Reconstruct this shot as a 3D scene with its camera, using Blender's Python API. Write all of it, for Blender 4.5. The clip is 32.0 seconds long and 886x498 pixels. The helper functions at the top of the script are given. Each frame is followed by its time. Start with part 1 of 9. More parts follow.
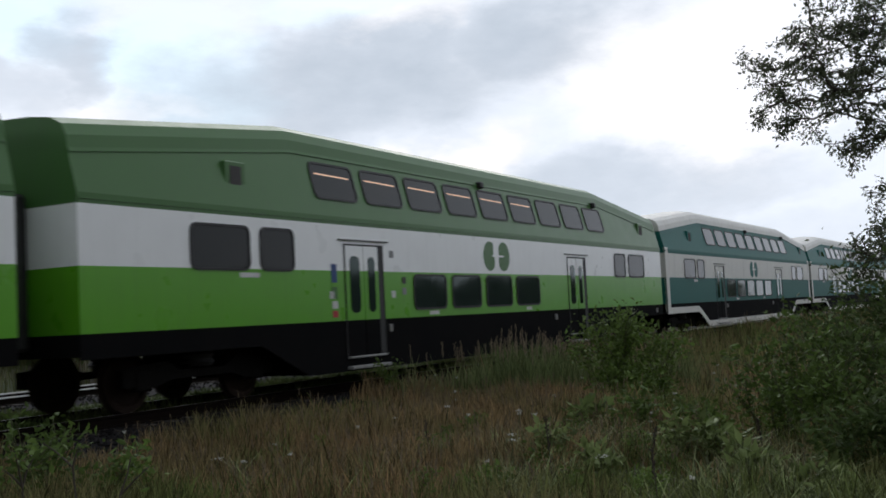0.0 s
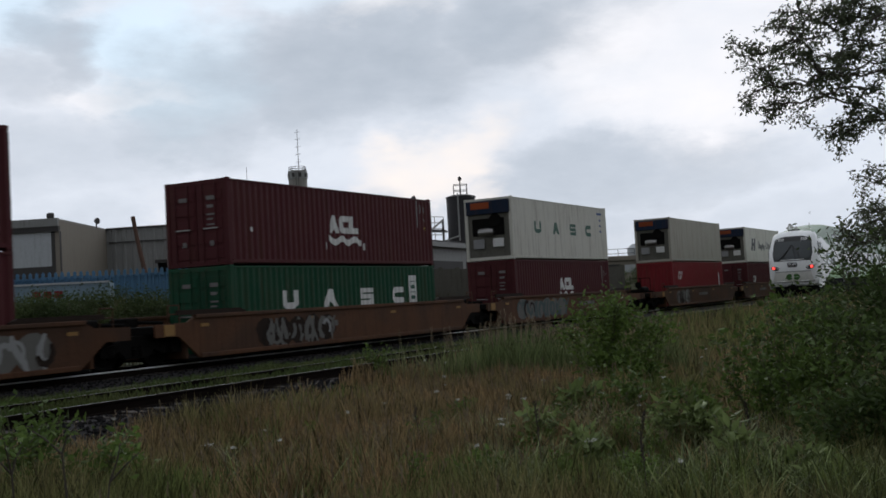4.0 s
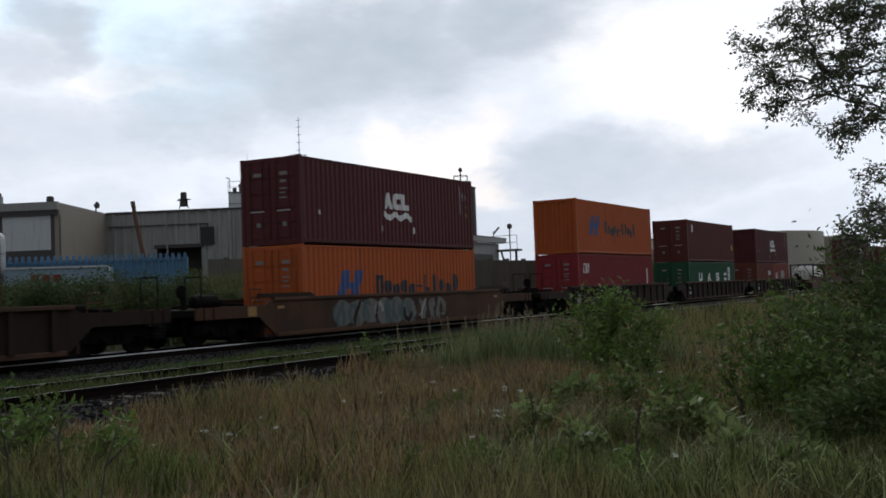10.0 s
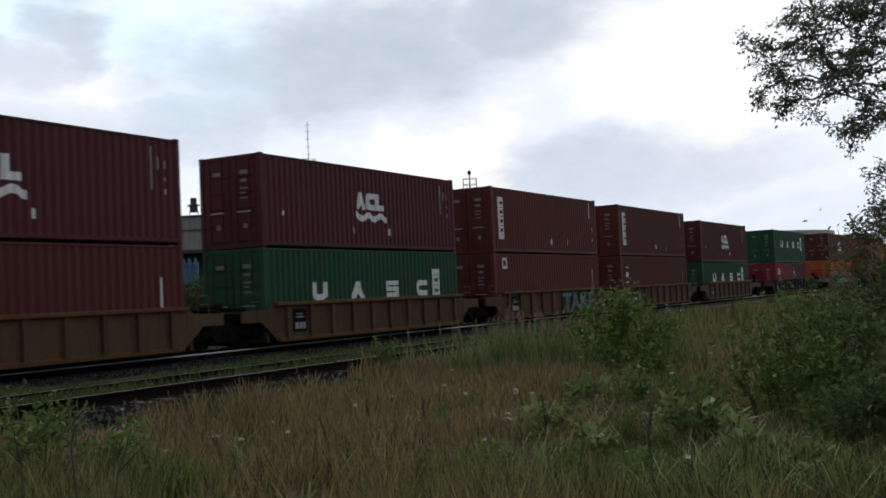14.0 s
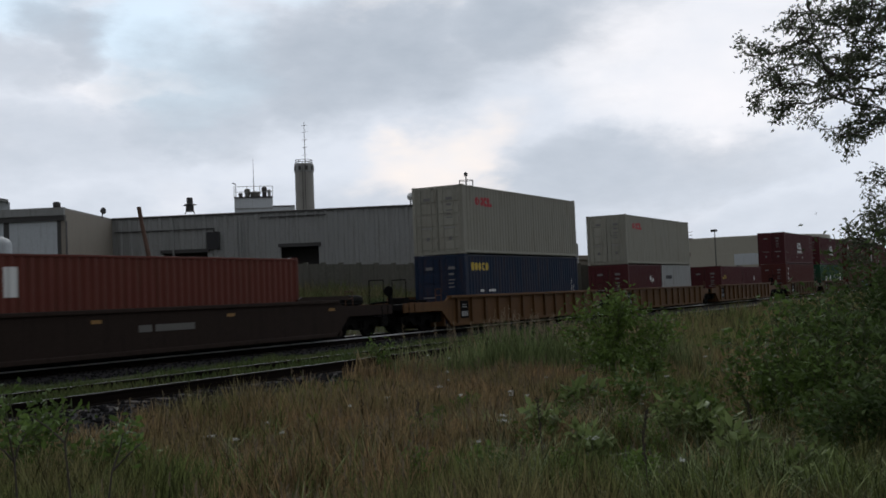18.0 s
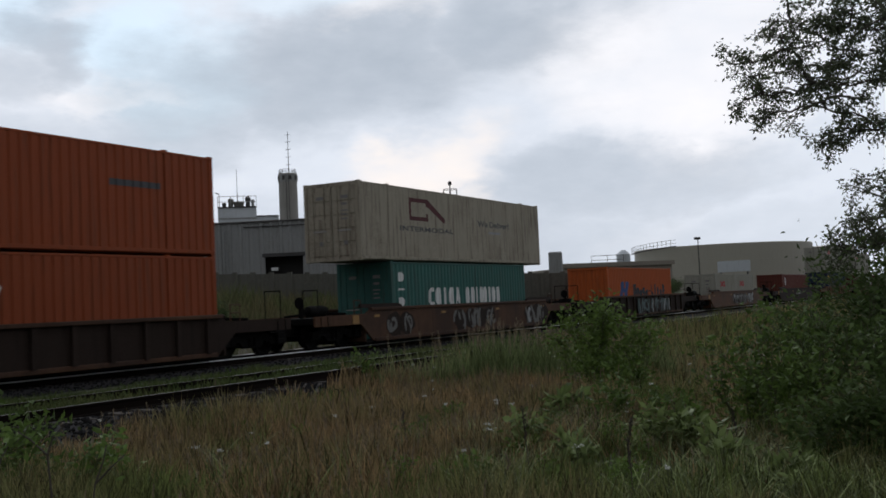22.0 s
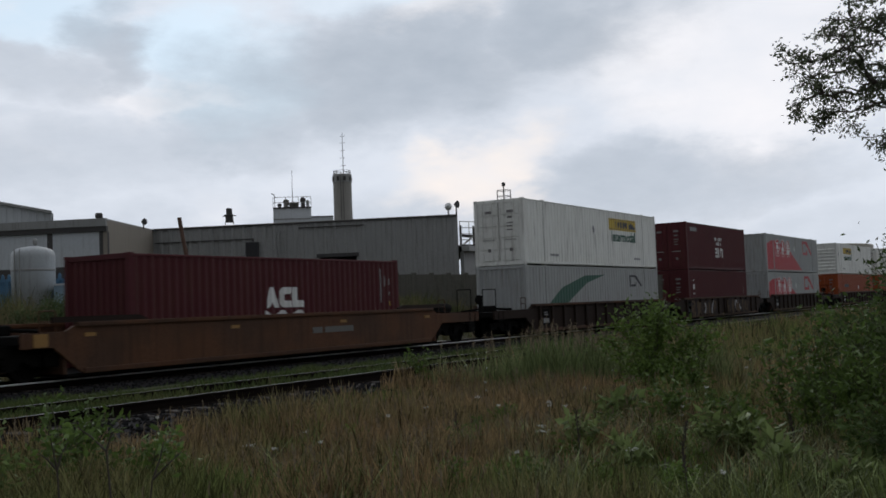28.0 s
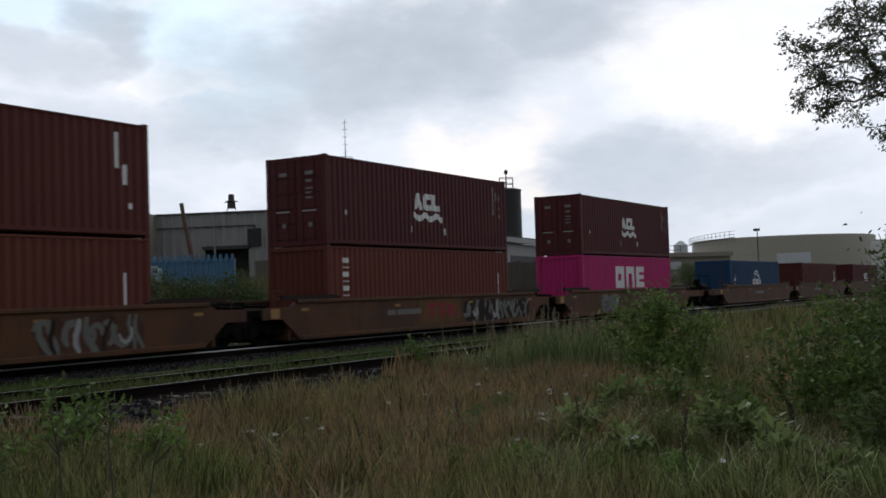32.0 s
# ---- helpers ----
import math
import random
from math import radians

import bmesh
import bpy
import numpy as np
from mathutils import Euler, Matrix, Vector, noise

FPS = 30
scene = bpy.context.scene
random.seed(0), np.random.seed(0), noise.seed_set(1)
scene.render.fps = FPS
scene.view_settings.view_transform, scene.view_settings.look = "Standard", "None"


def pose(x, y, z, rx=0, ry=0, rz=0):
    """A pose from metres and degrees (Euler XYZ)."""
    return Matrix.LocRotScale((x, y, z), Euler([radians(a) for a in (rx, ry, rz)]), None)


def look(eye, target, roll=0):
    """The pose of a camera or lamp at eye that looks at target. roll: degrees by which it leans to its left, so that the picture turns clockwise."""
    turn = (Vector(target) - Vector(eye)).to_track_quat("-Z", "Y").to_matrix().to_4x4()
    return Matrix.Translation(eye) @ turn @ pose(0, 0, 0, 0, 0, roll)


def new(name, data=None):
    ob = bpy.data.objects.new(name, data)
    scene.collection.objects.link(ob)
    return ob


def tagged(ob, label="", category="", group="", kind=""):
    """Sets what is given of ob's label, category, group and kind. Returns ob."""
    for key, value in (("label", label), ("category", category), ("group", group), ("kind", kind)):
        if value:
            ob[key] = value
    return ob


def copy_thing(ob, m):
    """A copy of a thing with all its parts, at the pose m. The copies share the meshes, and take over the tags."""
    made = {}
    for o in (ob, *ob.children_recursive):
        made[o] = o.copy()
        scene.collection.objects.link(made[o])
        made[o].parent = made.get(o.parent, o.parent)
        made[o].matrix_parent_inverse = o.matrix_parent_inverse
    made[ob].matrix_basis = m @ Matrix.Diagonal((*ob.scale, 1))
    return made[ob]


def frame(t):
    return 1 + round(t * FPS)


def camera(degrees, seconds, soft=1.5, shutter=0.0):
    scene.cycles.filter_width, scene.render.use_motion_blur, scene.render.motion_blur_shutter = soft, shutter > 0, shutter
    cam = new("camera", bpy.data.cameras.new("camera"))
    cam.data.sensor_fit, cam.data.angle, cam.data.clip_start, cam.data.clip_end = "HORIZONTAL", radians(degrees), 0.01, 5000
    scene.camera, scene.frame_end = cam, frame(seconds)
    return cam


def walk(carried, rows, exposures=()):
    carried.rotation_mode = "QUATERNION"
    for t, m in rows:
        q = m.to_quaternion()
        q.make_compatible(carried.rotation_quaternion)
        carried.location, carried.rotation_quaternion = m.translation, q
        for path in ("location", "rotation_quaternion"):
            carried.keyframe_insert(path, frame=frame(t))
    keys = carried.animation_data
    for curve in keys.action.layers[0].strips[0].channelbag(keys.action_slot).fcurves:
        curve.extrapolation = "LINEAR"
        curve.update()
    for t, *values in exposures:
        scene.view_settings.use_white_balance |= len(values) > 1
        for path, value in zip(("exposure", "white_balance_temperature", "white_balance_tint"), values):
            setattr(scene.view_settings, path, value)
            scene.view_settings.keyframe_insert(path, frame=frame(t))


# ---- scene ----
EYE = (0.0, 0.0, 1.379)
cam = camera(45.3, 32.0, 1.7, 0.12)
walk(cam, [
    (0.0, pose(*EYE, 93.547, 2.885, 28.843)),
    (0.5, pose(*EYE, 93.508, 2.750, 28.615)),
    (1.0, pose(*EYE, 93.528, 2.573, 28.428)),
    (1.5, pose(*EYE, 93.183, 2.609, 28.301)),
    (2.0, pose(*EYE, 93.100, 2.936, 28.204)),
    (2.5, pose(*EYE, 93.342, 3.171, 28.392)),
    (3.0, pose(*EYE, 93.338, 3.228, 28.384)),
    (3.5, pose(*EYE, 92.808, 3.017, 28.296)),
    (4.0, pose(*EYE, 92.725, 3.157, 28.253)),
    (4.5, pose(*EYE, 92.646, 3.263, 28.042)),
    (6.5, pose(*EYE, 92.760, 3.229, 27.796)),
    (7.0, pose(*EYE, 92.810, 3.099, 27.767)),
    (7.5, pose(*EYE, 92.751, 2.769, 27.632)),
    (8.0, pose(*EYE, 92.646, 2.601, 27.686)),
    (8.5, pose(*EYE, 92.549, 2.277, 27.689)),
    (9.0, pose(*EYE, 92.473, 2.172, 28.100)),
    (9.5, pose(*EYE, 92.386, 2.314, 28.231)),
    (10.0, pose(*EYE, 92.226, 2.083, 28.165)),
    (10.5, pose(*EYE, 92.112, 2.458, 28.180)),
    (11.0, pose(*EYE, 92.065, 2.627, 28.287)),
    (11.5, pose(*EYE, 92.065, 2.555, 28.374)),
    (12.0, pose(*EYE, 92.052, 2.361, 28.481)),
    (12.5, pose(*EYE, 92.128, 2.199, 28.522)),
    (13.0, pose(*EYE, 92.196, 2.373, 28.678)),
    (13.5, pose(*EYE, 92.290, 2.575, 28.696)),
    (14.0, pose(*EYE, 92.415, 2.628, 28.719)),
    (14.5, pose(*EYE, 92.582, 2.697, 28.476)),
    (16.5, pose(*EYE, 92.724, 2.301, 28.413)),
    (17.0, pose(*EYE, 92.631, 2.398, 28.458)),
    (17.5, pose(*EYE, 92.582, 2.452, 28.433)),
    (18.0, pose(*EYE, 92.483, 2.222, 28.485)),
    (18.5, pose(*EYE, 92.445, 2.266, 28.532)),
    (19.0, pose(*EYE, 92.455, 2.094, 28.661)),
    (19.5, pose(*EYE, 92.444, 2.146, 28.694)),
    (20.0, pose(*EYE, 92.520, 2.288, 28.707)),
    (20.5, pose(*EYE, 92.652, 2.298, 28.667)),
    (21.0, pose(*EYE, 92.755, 2.126, 28.599)),
    (21.5, pose(*EYE, 92.749, 2.293, 28.149)),
    (22.0, pose(*EYE, 92.933, 2.570, 27.652)),
    (22.5, pose(*EYE, 93.141, 2.683, 27.499)),
    (23.0, pose(*EYE, 93.306, 2.534, 27.467)),
    (23.5, pose(*EYE, 93.441, 2.827, 27.360)),
    (24.0, pose(*EYE, 93.416, 2.622, 27.600)),
    (24.5, pose(*EYE, 93.565, 2.696, 28.329)),
    (25.0, pose(*EYE, 93.587, 2.531, 29.250)),
    (25.5, pose(*EYE, 93.620, 2.381, 29.843)),
    (26.0, pose(*EYE, 93.454, 2.601, 29.986)),
    (26.5, pose(*EYE, 93.224, 2.347, 30.331)),
    (28.5, pose(*EYE, 93.105, 2.188, 30.529)),
    (29.0, pose(*EYE, 93.516, 2.359, 30.406)),
    (29.5, pose(*EYE, 93.497, 2.123, 30.401)),
    (30.0, pose(*EYE, 93.048, 2.033, 30.363)),
    (30.5, pose(*EYE, 92.949, 1.894, 30.470)),
    (31.0, pose(*EYE, 92.850, 1.897, 30.582)),
    (31.5, pose(*EYE, 92.557, 1.787, 30.531)),
    (32.0, pose(*EYE, 92.427, 1.813, 30.600)),
], [(0, 0.06), (1.5, 0.06), (3, -0.16), (4, -0.18), (7, -0.16), (9, -0.05), (13, 0.03), (14.5, 0.06), (17, -0.17), (20, -0.24), (23, -0.16), (26, -0.2), (28.5, -0.26), (29.2, -0.28), (30, -0.36), (32, -0.04)])

# ---- world and light ----
world = bpy.data.worlds.new("sky")
scene.world = world
world.use_nodes = True


# banks of cloud: kind (dark, blue gap, white), bearing to the left and height of the middle, their reach, slope, strength
DARK_BANKS = [('d', 0.594, 0.217, 0.156, 0.051, -0.12, 0.75), ('d', 0.405, 0.258, 0.099, 0.035, -0.1, 0.7), ('d', 0.817, 0.251, 0.04, 0.029, 0, 0.65), ('d', 0.889, 0.227, 0.072, 0.023, 0, 0.5), ('d', 0.297, 0.109, 0.146, 0.034, -0.03, 0.6), ('d', 0.881, 0.154, 0.128, 0.04, 0, 0.4), ('d', 0.712, 0.17, 0.105, 0.032, -0.15, 0.6), ('d', 0.55, 0.045, 0.4, 0.05, 0, 0.45), ('d', 0.25, 0.05, 0.22, 0.03, 0, 0.3)]
LIGHT_BANKS = [('b', 0.741, 0.25, 0.047, 0.032, 0.1, 0.9), ('b', 0.894, 0.273, 0.082, 0.02, 0, 0.8), ('b', 0.597, 0.288, 0.065, 0.016, 0, 0.5), ('p', 0.5, 0.128, 0.062, 0.026, -0.2, 0.85), ('p', 0.455, 0.1, 0.03, 0.014, 0, 0.6), ('b', 0.72, 0.21, 0.05, 0.045, -0.3, 0.8), ('w', 0.533, 0.273, 0.038, 0.016, 0, 0.9), ('w', 0.237, 0.212, 0.123, 0.067, 0, 0.7), ('w', 0.778, 0.202, 0.046, 0.015, 0.1, 0.6)]
CLOUDS = DARK_BANKS + LIGHT_BANKS


def sky():
    nt = world.node_tree
    nt.nodes.clear()
    link = nt.links.new

    def math_node(op, *vals):
        n = nt.nodes.new("ShaderNodeMath")
        n.operation = op
        for i, v in enumerate(vals):
            if isinstance(v, (int, float)):
                n.inputs[i].default_value = v
            else:
                link(v, n.inputs[i])
        return n.outputs[0]

    def noise_node(vec, scale, detail, rough=0.5):
        n = nt.nodes.new("ShaderNodeTexNoise")
        n.inputs["Scale"].default_value, n.inputs["Detail"].default_value, n.inputs["Roughness"].default_value = scale, detail, rough
        link(vec, n.inputs["Vector"])
        return n.outputs[0]

    def blend(fac, c0, c1):
        n = nt.nodes.new("ShaderNodeMix")
        n.data_type, n.clamp_factor = "RGBA", True
        link(fac, n.inputs[0])
        for i, c in ((6, c0), (7, c1)):
            if isinstance(c, tuple):
                n.inputs[i].default_value = (*c, 1)
            else:
                link(c, n.inputs[i])
        return n.outputs[2]

    out = nt.nodes.new("ShaderNodeOutputWorld")
    bg = nt.nodes.new("ShaderNodeBackground")
    bg.inputs["Strength"].default_value = SKY_STRENGTH
    link(bg.outputs[0], out.inputs[0])
    clear = nt.nodes.new("ShaderNodeTexSky")
    clear.sky_type, clear.sun_disc = "NISHITA", False
    clear.sun_elevation, clear.sun_rotation = radians(35), radians(-27)
    thin = nt.nodes.new("ShaderNodeVectorMath")
    thin.operation = "SCALE"
    thin.inputs["Scale"].default_value = 0.10
    link(clear.outputs[0], thin.inputs[0])
    tc = nt.nodes.new("ShaderNodeTexCoord")
    sep = nt.nodes.new("ShaderNodeSeparateXYZ")
    link(tc.outputs["Generated"], sep.inputs[0])
    flat = math_node("SQRT", math_node("ADD", math_node("MULTIPLY", sep.outputs[0], sep.outputs[0]), math_node("MULTIPLY", sep.outputs[1], sep.outputs[1])))
    u0 = math_node("ARCTAN2", math_node("MULTIPLY", sep.outputs[0], -1.0), sep.outputs[1])
    v0 = math_node("DIVIDE", sep.outputs[2], math_node("MAXIMUM", flat, 0.05))
    # ragged edges: the bearings are pushed about by noise
    spread = nt.nodes.new("ShaderNodeCombineXYZ")
    link(math_node("MULTIPLY", u0, 1.0), spread.inputs[0])
    link(math_node("MULTIPLY", v0, 2.0), spread.inputs[1])
    n1 = noise_node(spread.outputs[0], 7.0, 6.0, 0.55)
    shifted = nt.nodes.new("ShaderNodeVectorMath")
    shifted.operation = "ADD"
    shifted.inputs[1].default_value = (5.3, 2.1, 7.7)
    link(spread.outputs[0], shifted.inputs[0])
    n2 = noise_node(shifted.outputs[0], 8.0, 6.0, 0.55)
    u = math_node("ADD", u0, math_node("MULTIPLY", math_node("SUBTRACT", n1, 0.5), 0.22))
    v = math_node("ADD", v0, math_node("MULTIPLY", math_node("SUBTRACT", n2, 0.5), 0.11))
    sums = {}
    for kind, cu, cv, ru, rv, slope, amount in CLOUDS:
        du = math_node("SUBTRACT", u, cu)
        dv = math_node("SUBTRACT", math_node("SUBTRACT", v, cv), math_node("MULTIPLY", du, slope))
        a, b = math_node("DIVIDE", du, ru), math_node("DIVIDE", dv, rv)
        r2 = math_node("ADD", math_node("MULTIPLY", a, a), math_node("MULTIPLY", b, b))
        e = math_node("MULTIPLY", math_node("POWER", 2.718, math_node("MULTIPLY", math_node("MULTIPLY", r2, r2), -0.5)), amount)
        sums[kind] = e if kind not in sums else math_node("MAXIMUM", sums[kind], e)
    broad = noise_node(tc.outputs["Generated"], 2.2, 5.0)
    wisp = noise_node(spread.outputs[0], 22.0, 5.0, 0.6)
    dark = math_node("ADD", sums["d"], math_node("ADD", math_node("MULTIPLY", math_node("SUBTRACT", broad, 0.5), 0.9), math_node("MULTIPLY", math_node("SUBTRACT", wisp, 0.5), 0.34)))
    c = blend(math_node("MULTIPLY", sums["b"], 0.85), BASE_CLOUD, blend(math_node("ADD", 0.35, math_node("MULTIPLY", broad, 0.0)), BLUE_GAP, thin.outputs[0]))
    c = blend(math_node("ADD", sums["w"], math_node("MULTIPLY", math_node("SUBTRACT", n2, 0.52), 1.2)), c, WHITE_CLOUD)
    c = blend(dark, c, DARK_CLOUD)
    c = blend(math_node("MULTIPLY", sums["p"], math_node("ADD", 0.35, wisp)), c, WARM_CLOUD)
    # towards the hidden sun the veil is brighter
    way = nt.nodes.new("ShaderNodeVectorMath")
    way.operation = "DOT_PRODUCT"
    link(tc.outputs["Generated"], way.inputs[0])
    way.inputs[1].default_value = SUN_WAY
    glow = nt.nodes.new("ShaderNodeMapRange")
    glow.interpolation_type = "SMOOTHSTEP"
    glow.inputs[1].default_value, glow.inputs[2].default_value, glow.inputs[3].default_value, glow.inputs[4].default_value = -0.3, 0.95, 0.53, 1.31
    link(way.outputs["Value"], glow.inputs[0])
    fin = nt.nodes.new("ShaderNodeVectorMath")
    fin.operation = "SCALE"
    link(c, fin.inputs[0])
    link(glow.outputs[0], fin.inputs["Scale"])
    link(fin.outputs[0], bg.inputs[0])


SKY_STRENGTH = 1.0
SUN_WAY = (-0.40, 0.78, 0.48)
WARM_CLOUD = (0.93, 0.85, 0.80)
BASE_CLOUD, DARK_CLOUD, WHITE_CLOUD, BLUE_GAP = (0.675, 0.72, 0.80), (0.352, 0.405, 0.475), (0.89, 0.875, 0.90), (0.56, 0.76, 0.90)
sky()
sun = new("sun", bpy.data.lights.new("sun", "SUN"))
sun.data.energy, sun.data.angle, sun.data.color = 0.35, radians(30), (1.0, 0.96, 0.9)
sun.matrix_world = look((0, 0, 60), (0.40 * 60, -0.78 * 60, 60 - 0.48 * 60))

# ---- materials ----


def surf(name, col, rough=0.7, metal=0.0, vary=0.25, scale=1.5, fine=30.0, bump=0.15, dirt=(0.05, 0.04, 0.03), grime=0.25, streak=0.0,
         island=0.0, each=0.0, stretch=(1, 1, 1), spec=0.5, alt=None, alt_scale=0.3, world_space=False):
    """A painted or natural surface: broad fading, fine grime with an uneven edge, runs, and relief."""
    m = bpy.data.materials.new(name)
    m.use_nodes = True
    nt = m.node_tree
    b = nt.nodes["Principled BSDF"]
    b.inputs["Roughness"].default_value, b.inputs["Metallic"].default_value = rough, metal
    b.inputs["Specular IOR Level"].default_value = spec

    def nn(kind):
        return nt.nodes.new(kind)

    tc = nn("ShaderNodeTexCoord")
    geo = nn("ShaderNodeNewGeometry")
    mp = nn("ShaderNodeMapping")
    mp.inputs["Scale"].default_value = stretch
    oi = nn("ShaderNodeObjectInfo")
    if world_space:
        nt.links.new(geo.outputs["Position"], mp.inputs[0])
    else:
        sh = nn("ShaderNodeVectorMath")
        sh.operation = "MULTIPLY_ADD"
        nt.links.new(oi.outputs["Random"], sh.inputs[0])
        sh.inputs[1].default_value = (37.0, 53.0, 71.0)
        nt.links.new(tc.outputs["Object"], sh.inputs[2])
        nt.links.new(sh.outputs[0], mp.inputs[0])

    def noise_tex(sc, detail, src=mp):
        n = nn("ShaderNodeTexNoise")
        n.inputs["Scale"].default_value, n.inputs["Detail"].default_value = sc, detail
        nt.links.new(src.outputs[0], n.inputs["Vector"])
        return n

    def math(op, a, bb):
        n = nn("ShaderNodeMath")
        n.operation = op
        for i, v in enumerate((a, bb)):
            if isinstance(v, (int, float)):
                n.inputs[i].default_value = v
            else:
                nt.links.new(v, n.inputs[i])
        return n.outputs[0]

    def blend(fac, c0, c1):
        n = nn("ShaderNodeMix")
        n.data_type = "RGBA"
        if isinstance(fac, (int, float)):
            n.inputs[0].default_value = fac
        else:
            nt.links.new(fac, n.inputs[0])
        for i, v in ((6, c0), (7, c1)):
            if isinstance(v, tuple):
                n.inputs[i].default_value = (*v, 1)
            else:
                nt.links.new(v, n.inputs[i])
        return n.outputs[2]

    broad, small = noise_tex(scale, 4.0), noise_tex(fine, 3.0)
    base = (*col,)
    c = blend(0.0, base, base)
    if alt:
        patch = noise_tex(alt_scale, 4.0)
        rr = nn("ShaderNodeMapRange")
        rr.inputs[1].default_value, rr.inputs[2].default_value = 0.42, 0.60
        nt.links.new(patch.outputs[0], rr.inputs[0])
        c = blend(rr.outputs[0], base, tuple(alt))
    amount = math("ADD", 1.0 - vary * 0.5, math("MULTIPLY", broad.outputs[0], vary))
    if island:
        amount = math("MULTIPLY", amount, math("ADD", 1.0 - island * 0.5, math("MULTIPLY", geo.outputs["Random Per Island"], island)))
    if each:
        amount = math("MULTIPLY", amount, math("ADD", 1.0 - each * 0.5, math("MULTIPLY", oi.outputs["Random"], each)))
    sc = nn("ShaderNodeVectorMath")
    sc.operation = "SCALE"
    nt.links.new(c, sc.inputs[0])
    nt.links.new(amount, sc.inputs["Scale"])
    c = sc.outputs[0]
    if grime:
        g = nn("ShaderNodeMapRange")
        g.inputs[1].default_value, g.inputs[2].default_value, g.inputs[4].default_value = 0.50, 0.80, grime
        nt.links.new(math("ADD", math("MULTIPLY", small.outputs[0], 0.45), math("MULTIPLY", broad.outputs[0], 0.62)), g.inputs[0])
        c = blend(g.outputs[0], c, tuple(dirt))
    if streak:
        m2 = nn("ShaderNodeMapping")
        m2.inputs["Scale"].default_value = (3.0, 3.0, 0.22)
        nt.links.new(mp.outputs[0], m2.inputs[0])
        s = noise_tex(2.4, 3.0, m2)
        g2 = nn("ShaderNodeMapRange")
        g2.inputs[1].default_value, g2.inputs[2].default_value, g2.inputs[4].default_value = 0.52, 0.75, streak
        nt.links.new(s.outputs[0], g2.inputs[0])
        c = blend(g2.outputs[0], c, tuple(dirt))
    nt.links.new(c, b.inputs["Base Color"])
    r = math("ADD", rough - 0.08, math("MULTIPLY", small.outputs[0], 0.16))
    nt.links.new(r, b.inputs["Roughness"])
    if bump:
        bp = nn("ShaderNodeBump")
        bp.inputs["Strength"].default_value, bp.inputs["Distance"].default_value = bump, 0.02
        nt.links.new(small.outputs[0], bp.inputs["Height"])
        nt.links.new(bp.outputs[0], b.inputs["Normal"])
    return m


def leafy(name, col, alt, island=0.7, rough=0.55, through_light=0.35):
    """Leaves and blades: two tones in patches, each leaf a little different, some light passing through."""
    m = surf(name, col, rough, 0, 0.35, 0.8, 12, 0, grime=0, island=island, alt=alt, alt_scale=0.55, world_space=True, spec=0.12)
    nt = m.node_tree
    b, out = nt.nodes["Principled BSDF"], nt.nodes["Material Output"]
    tr = nt.nodes.new("ShaderNodeBsdfTranslucent")
    mx = nt.nodes.new("ShaderNodeMixShader")
    mx.inputs[0].default_value = through_light
    nt.links.new(b.inputs["Base Color"].links[0].from_socket, tr.inputs[0])
    nt.links.new(b.outputs[0], mx.inputs[1])
    nt.links.new(tr.outputs[0], mx.inputs[2])
    nt.links.new(mx.outputs[0], out.inputs[0])
    return m


def glowing(name, col, strength):
    m = bpy.data.materials.new(name)
    m.use_nodes = True
    b = m.node_tree.nodes["Principled BSDF"]
    b.inputs["Base Color"].default_value = (*col, 1)
    b.inputs["Emission Color"].default_value = (*col, 1)
    b.inputs["Emission Strength"].default_value = strength
    return m


RUST = (0.07, 0.035, 0.02)
PAINT = {  # container paints
    "maroon": (0.076, 0.0175, 0.021), "brown": (0.086, 0.021, 0.018), "red": (0.19, 0.020, 0.025), "brick": (0.112, 0.030, 0.021),
    "green": (0.012, 0.066, 0.034), "orange": (0.37, 0.082, 0.020), "burnt": (0.26, 0.056, 0.018), "blue": (0.014, 0.060, 0.135), "navy": (0.011, 0.022, 0.046),
    "grey": (0.29, 0.28, 0.235), "white": (0.60, 0.585, 0.515), "silver": (0.36, 0.37, 0.36), "pink": (0.38, 0.020, 0.13), "sea": (0.036, 0.115, 0.10),
    "dusty": (0.35, 0.33, 0.275), "bright": (0.70, 0.70, 0.66), "salmon": (0.21, 0.050, 0.038)}
M = {k: surf("paint_" + k, v, 0.6, 0, 0.35, 0.9, 22, 0.12, RUST if k not in ("white", "grey", "dusty", "silver", "bright") else (0.11, 0.08, 0.055), 0.34, 0.42, each=0.25, spec=0.14) for k, v in PAINT.items()}
M["stained"] = surf("paint_stained", (0.33, 0.295, 0.23), 0.7, 0, 0.5, 0.6, 22, 0.15, (0.065, 0.042, 0.028), 0.7, 0.7, spec=0.1)
M["ochre"] = surf("ochre_plate", (0.26, 0.135, 0.028), 0.65, 0, 0.5, 3, 40, 0, grime=0.4)
M["tank_white"] = surf("tank_white", (0.36, 0.38, 0.385), 0.5, 0, 0.25, 0.5, 9, 0.05, (0.16, 0.15, 0.13), 0.35, 0.4)
M["mark_white"] = surf("mark_white", (0.66, 0.66, 0.64), 0.6, 0, 0.3, 2.0, 40, 0, (0.22, 0.16, 0.13), 0.5)
M["mark_dark"] = surf("mark_dark", (0.035, 0.035, 0.04), 0.6, 0, 0.3, 2, 40, 0, grime=0.1)
M["mark_blue"] = surf("mark_blue", (0.022, 0.06, 0.20), 0.6, 0, 0.3, 2, 40, 0, grime=0.2)
M["mark_navy"] = surf("mark_navy", (0.010, 0.010, 0.018), 0.6, 0, 0.3, 2, 40, 0, grime=0.2)
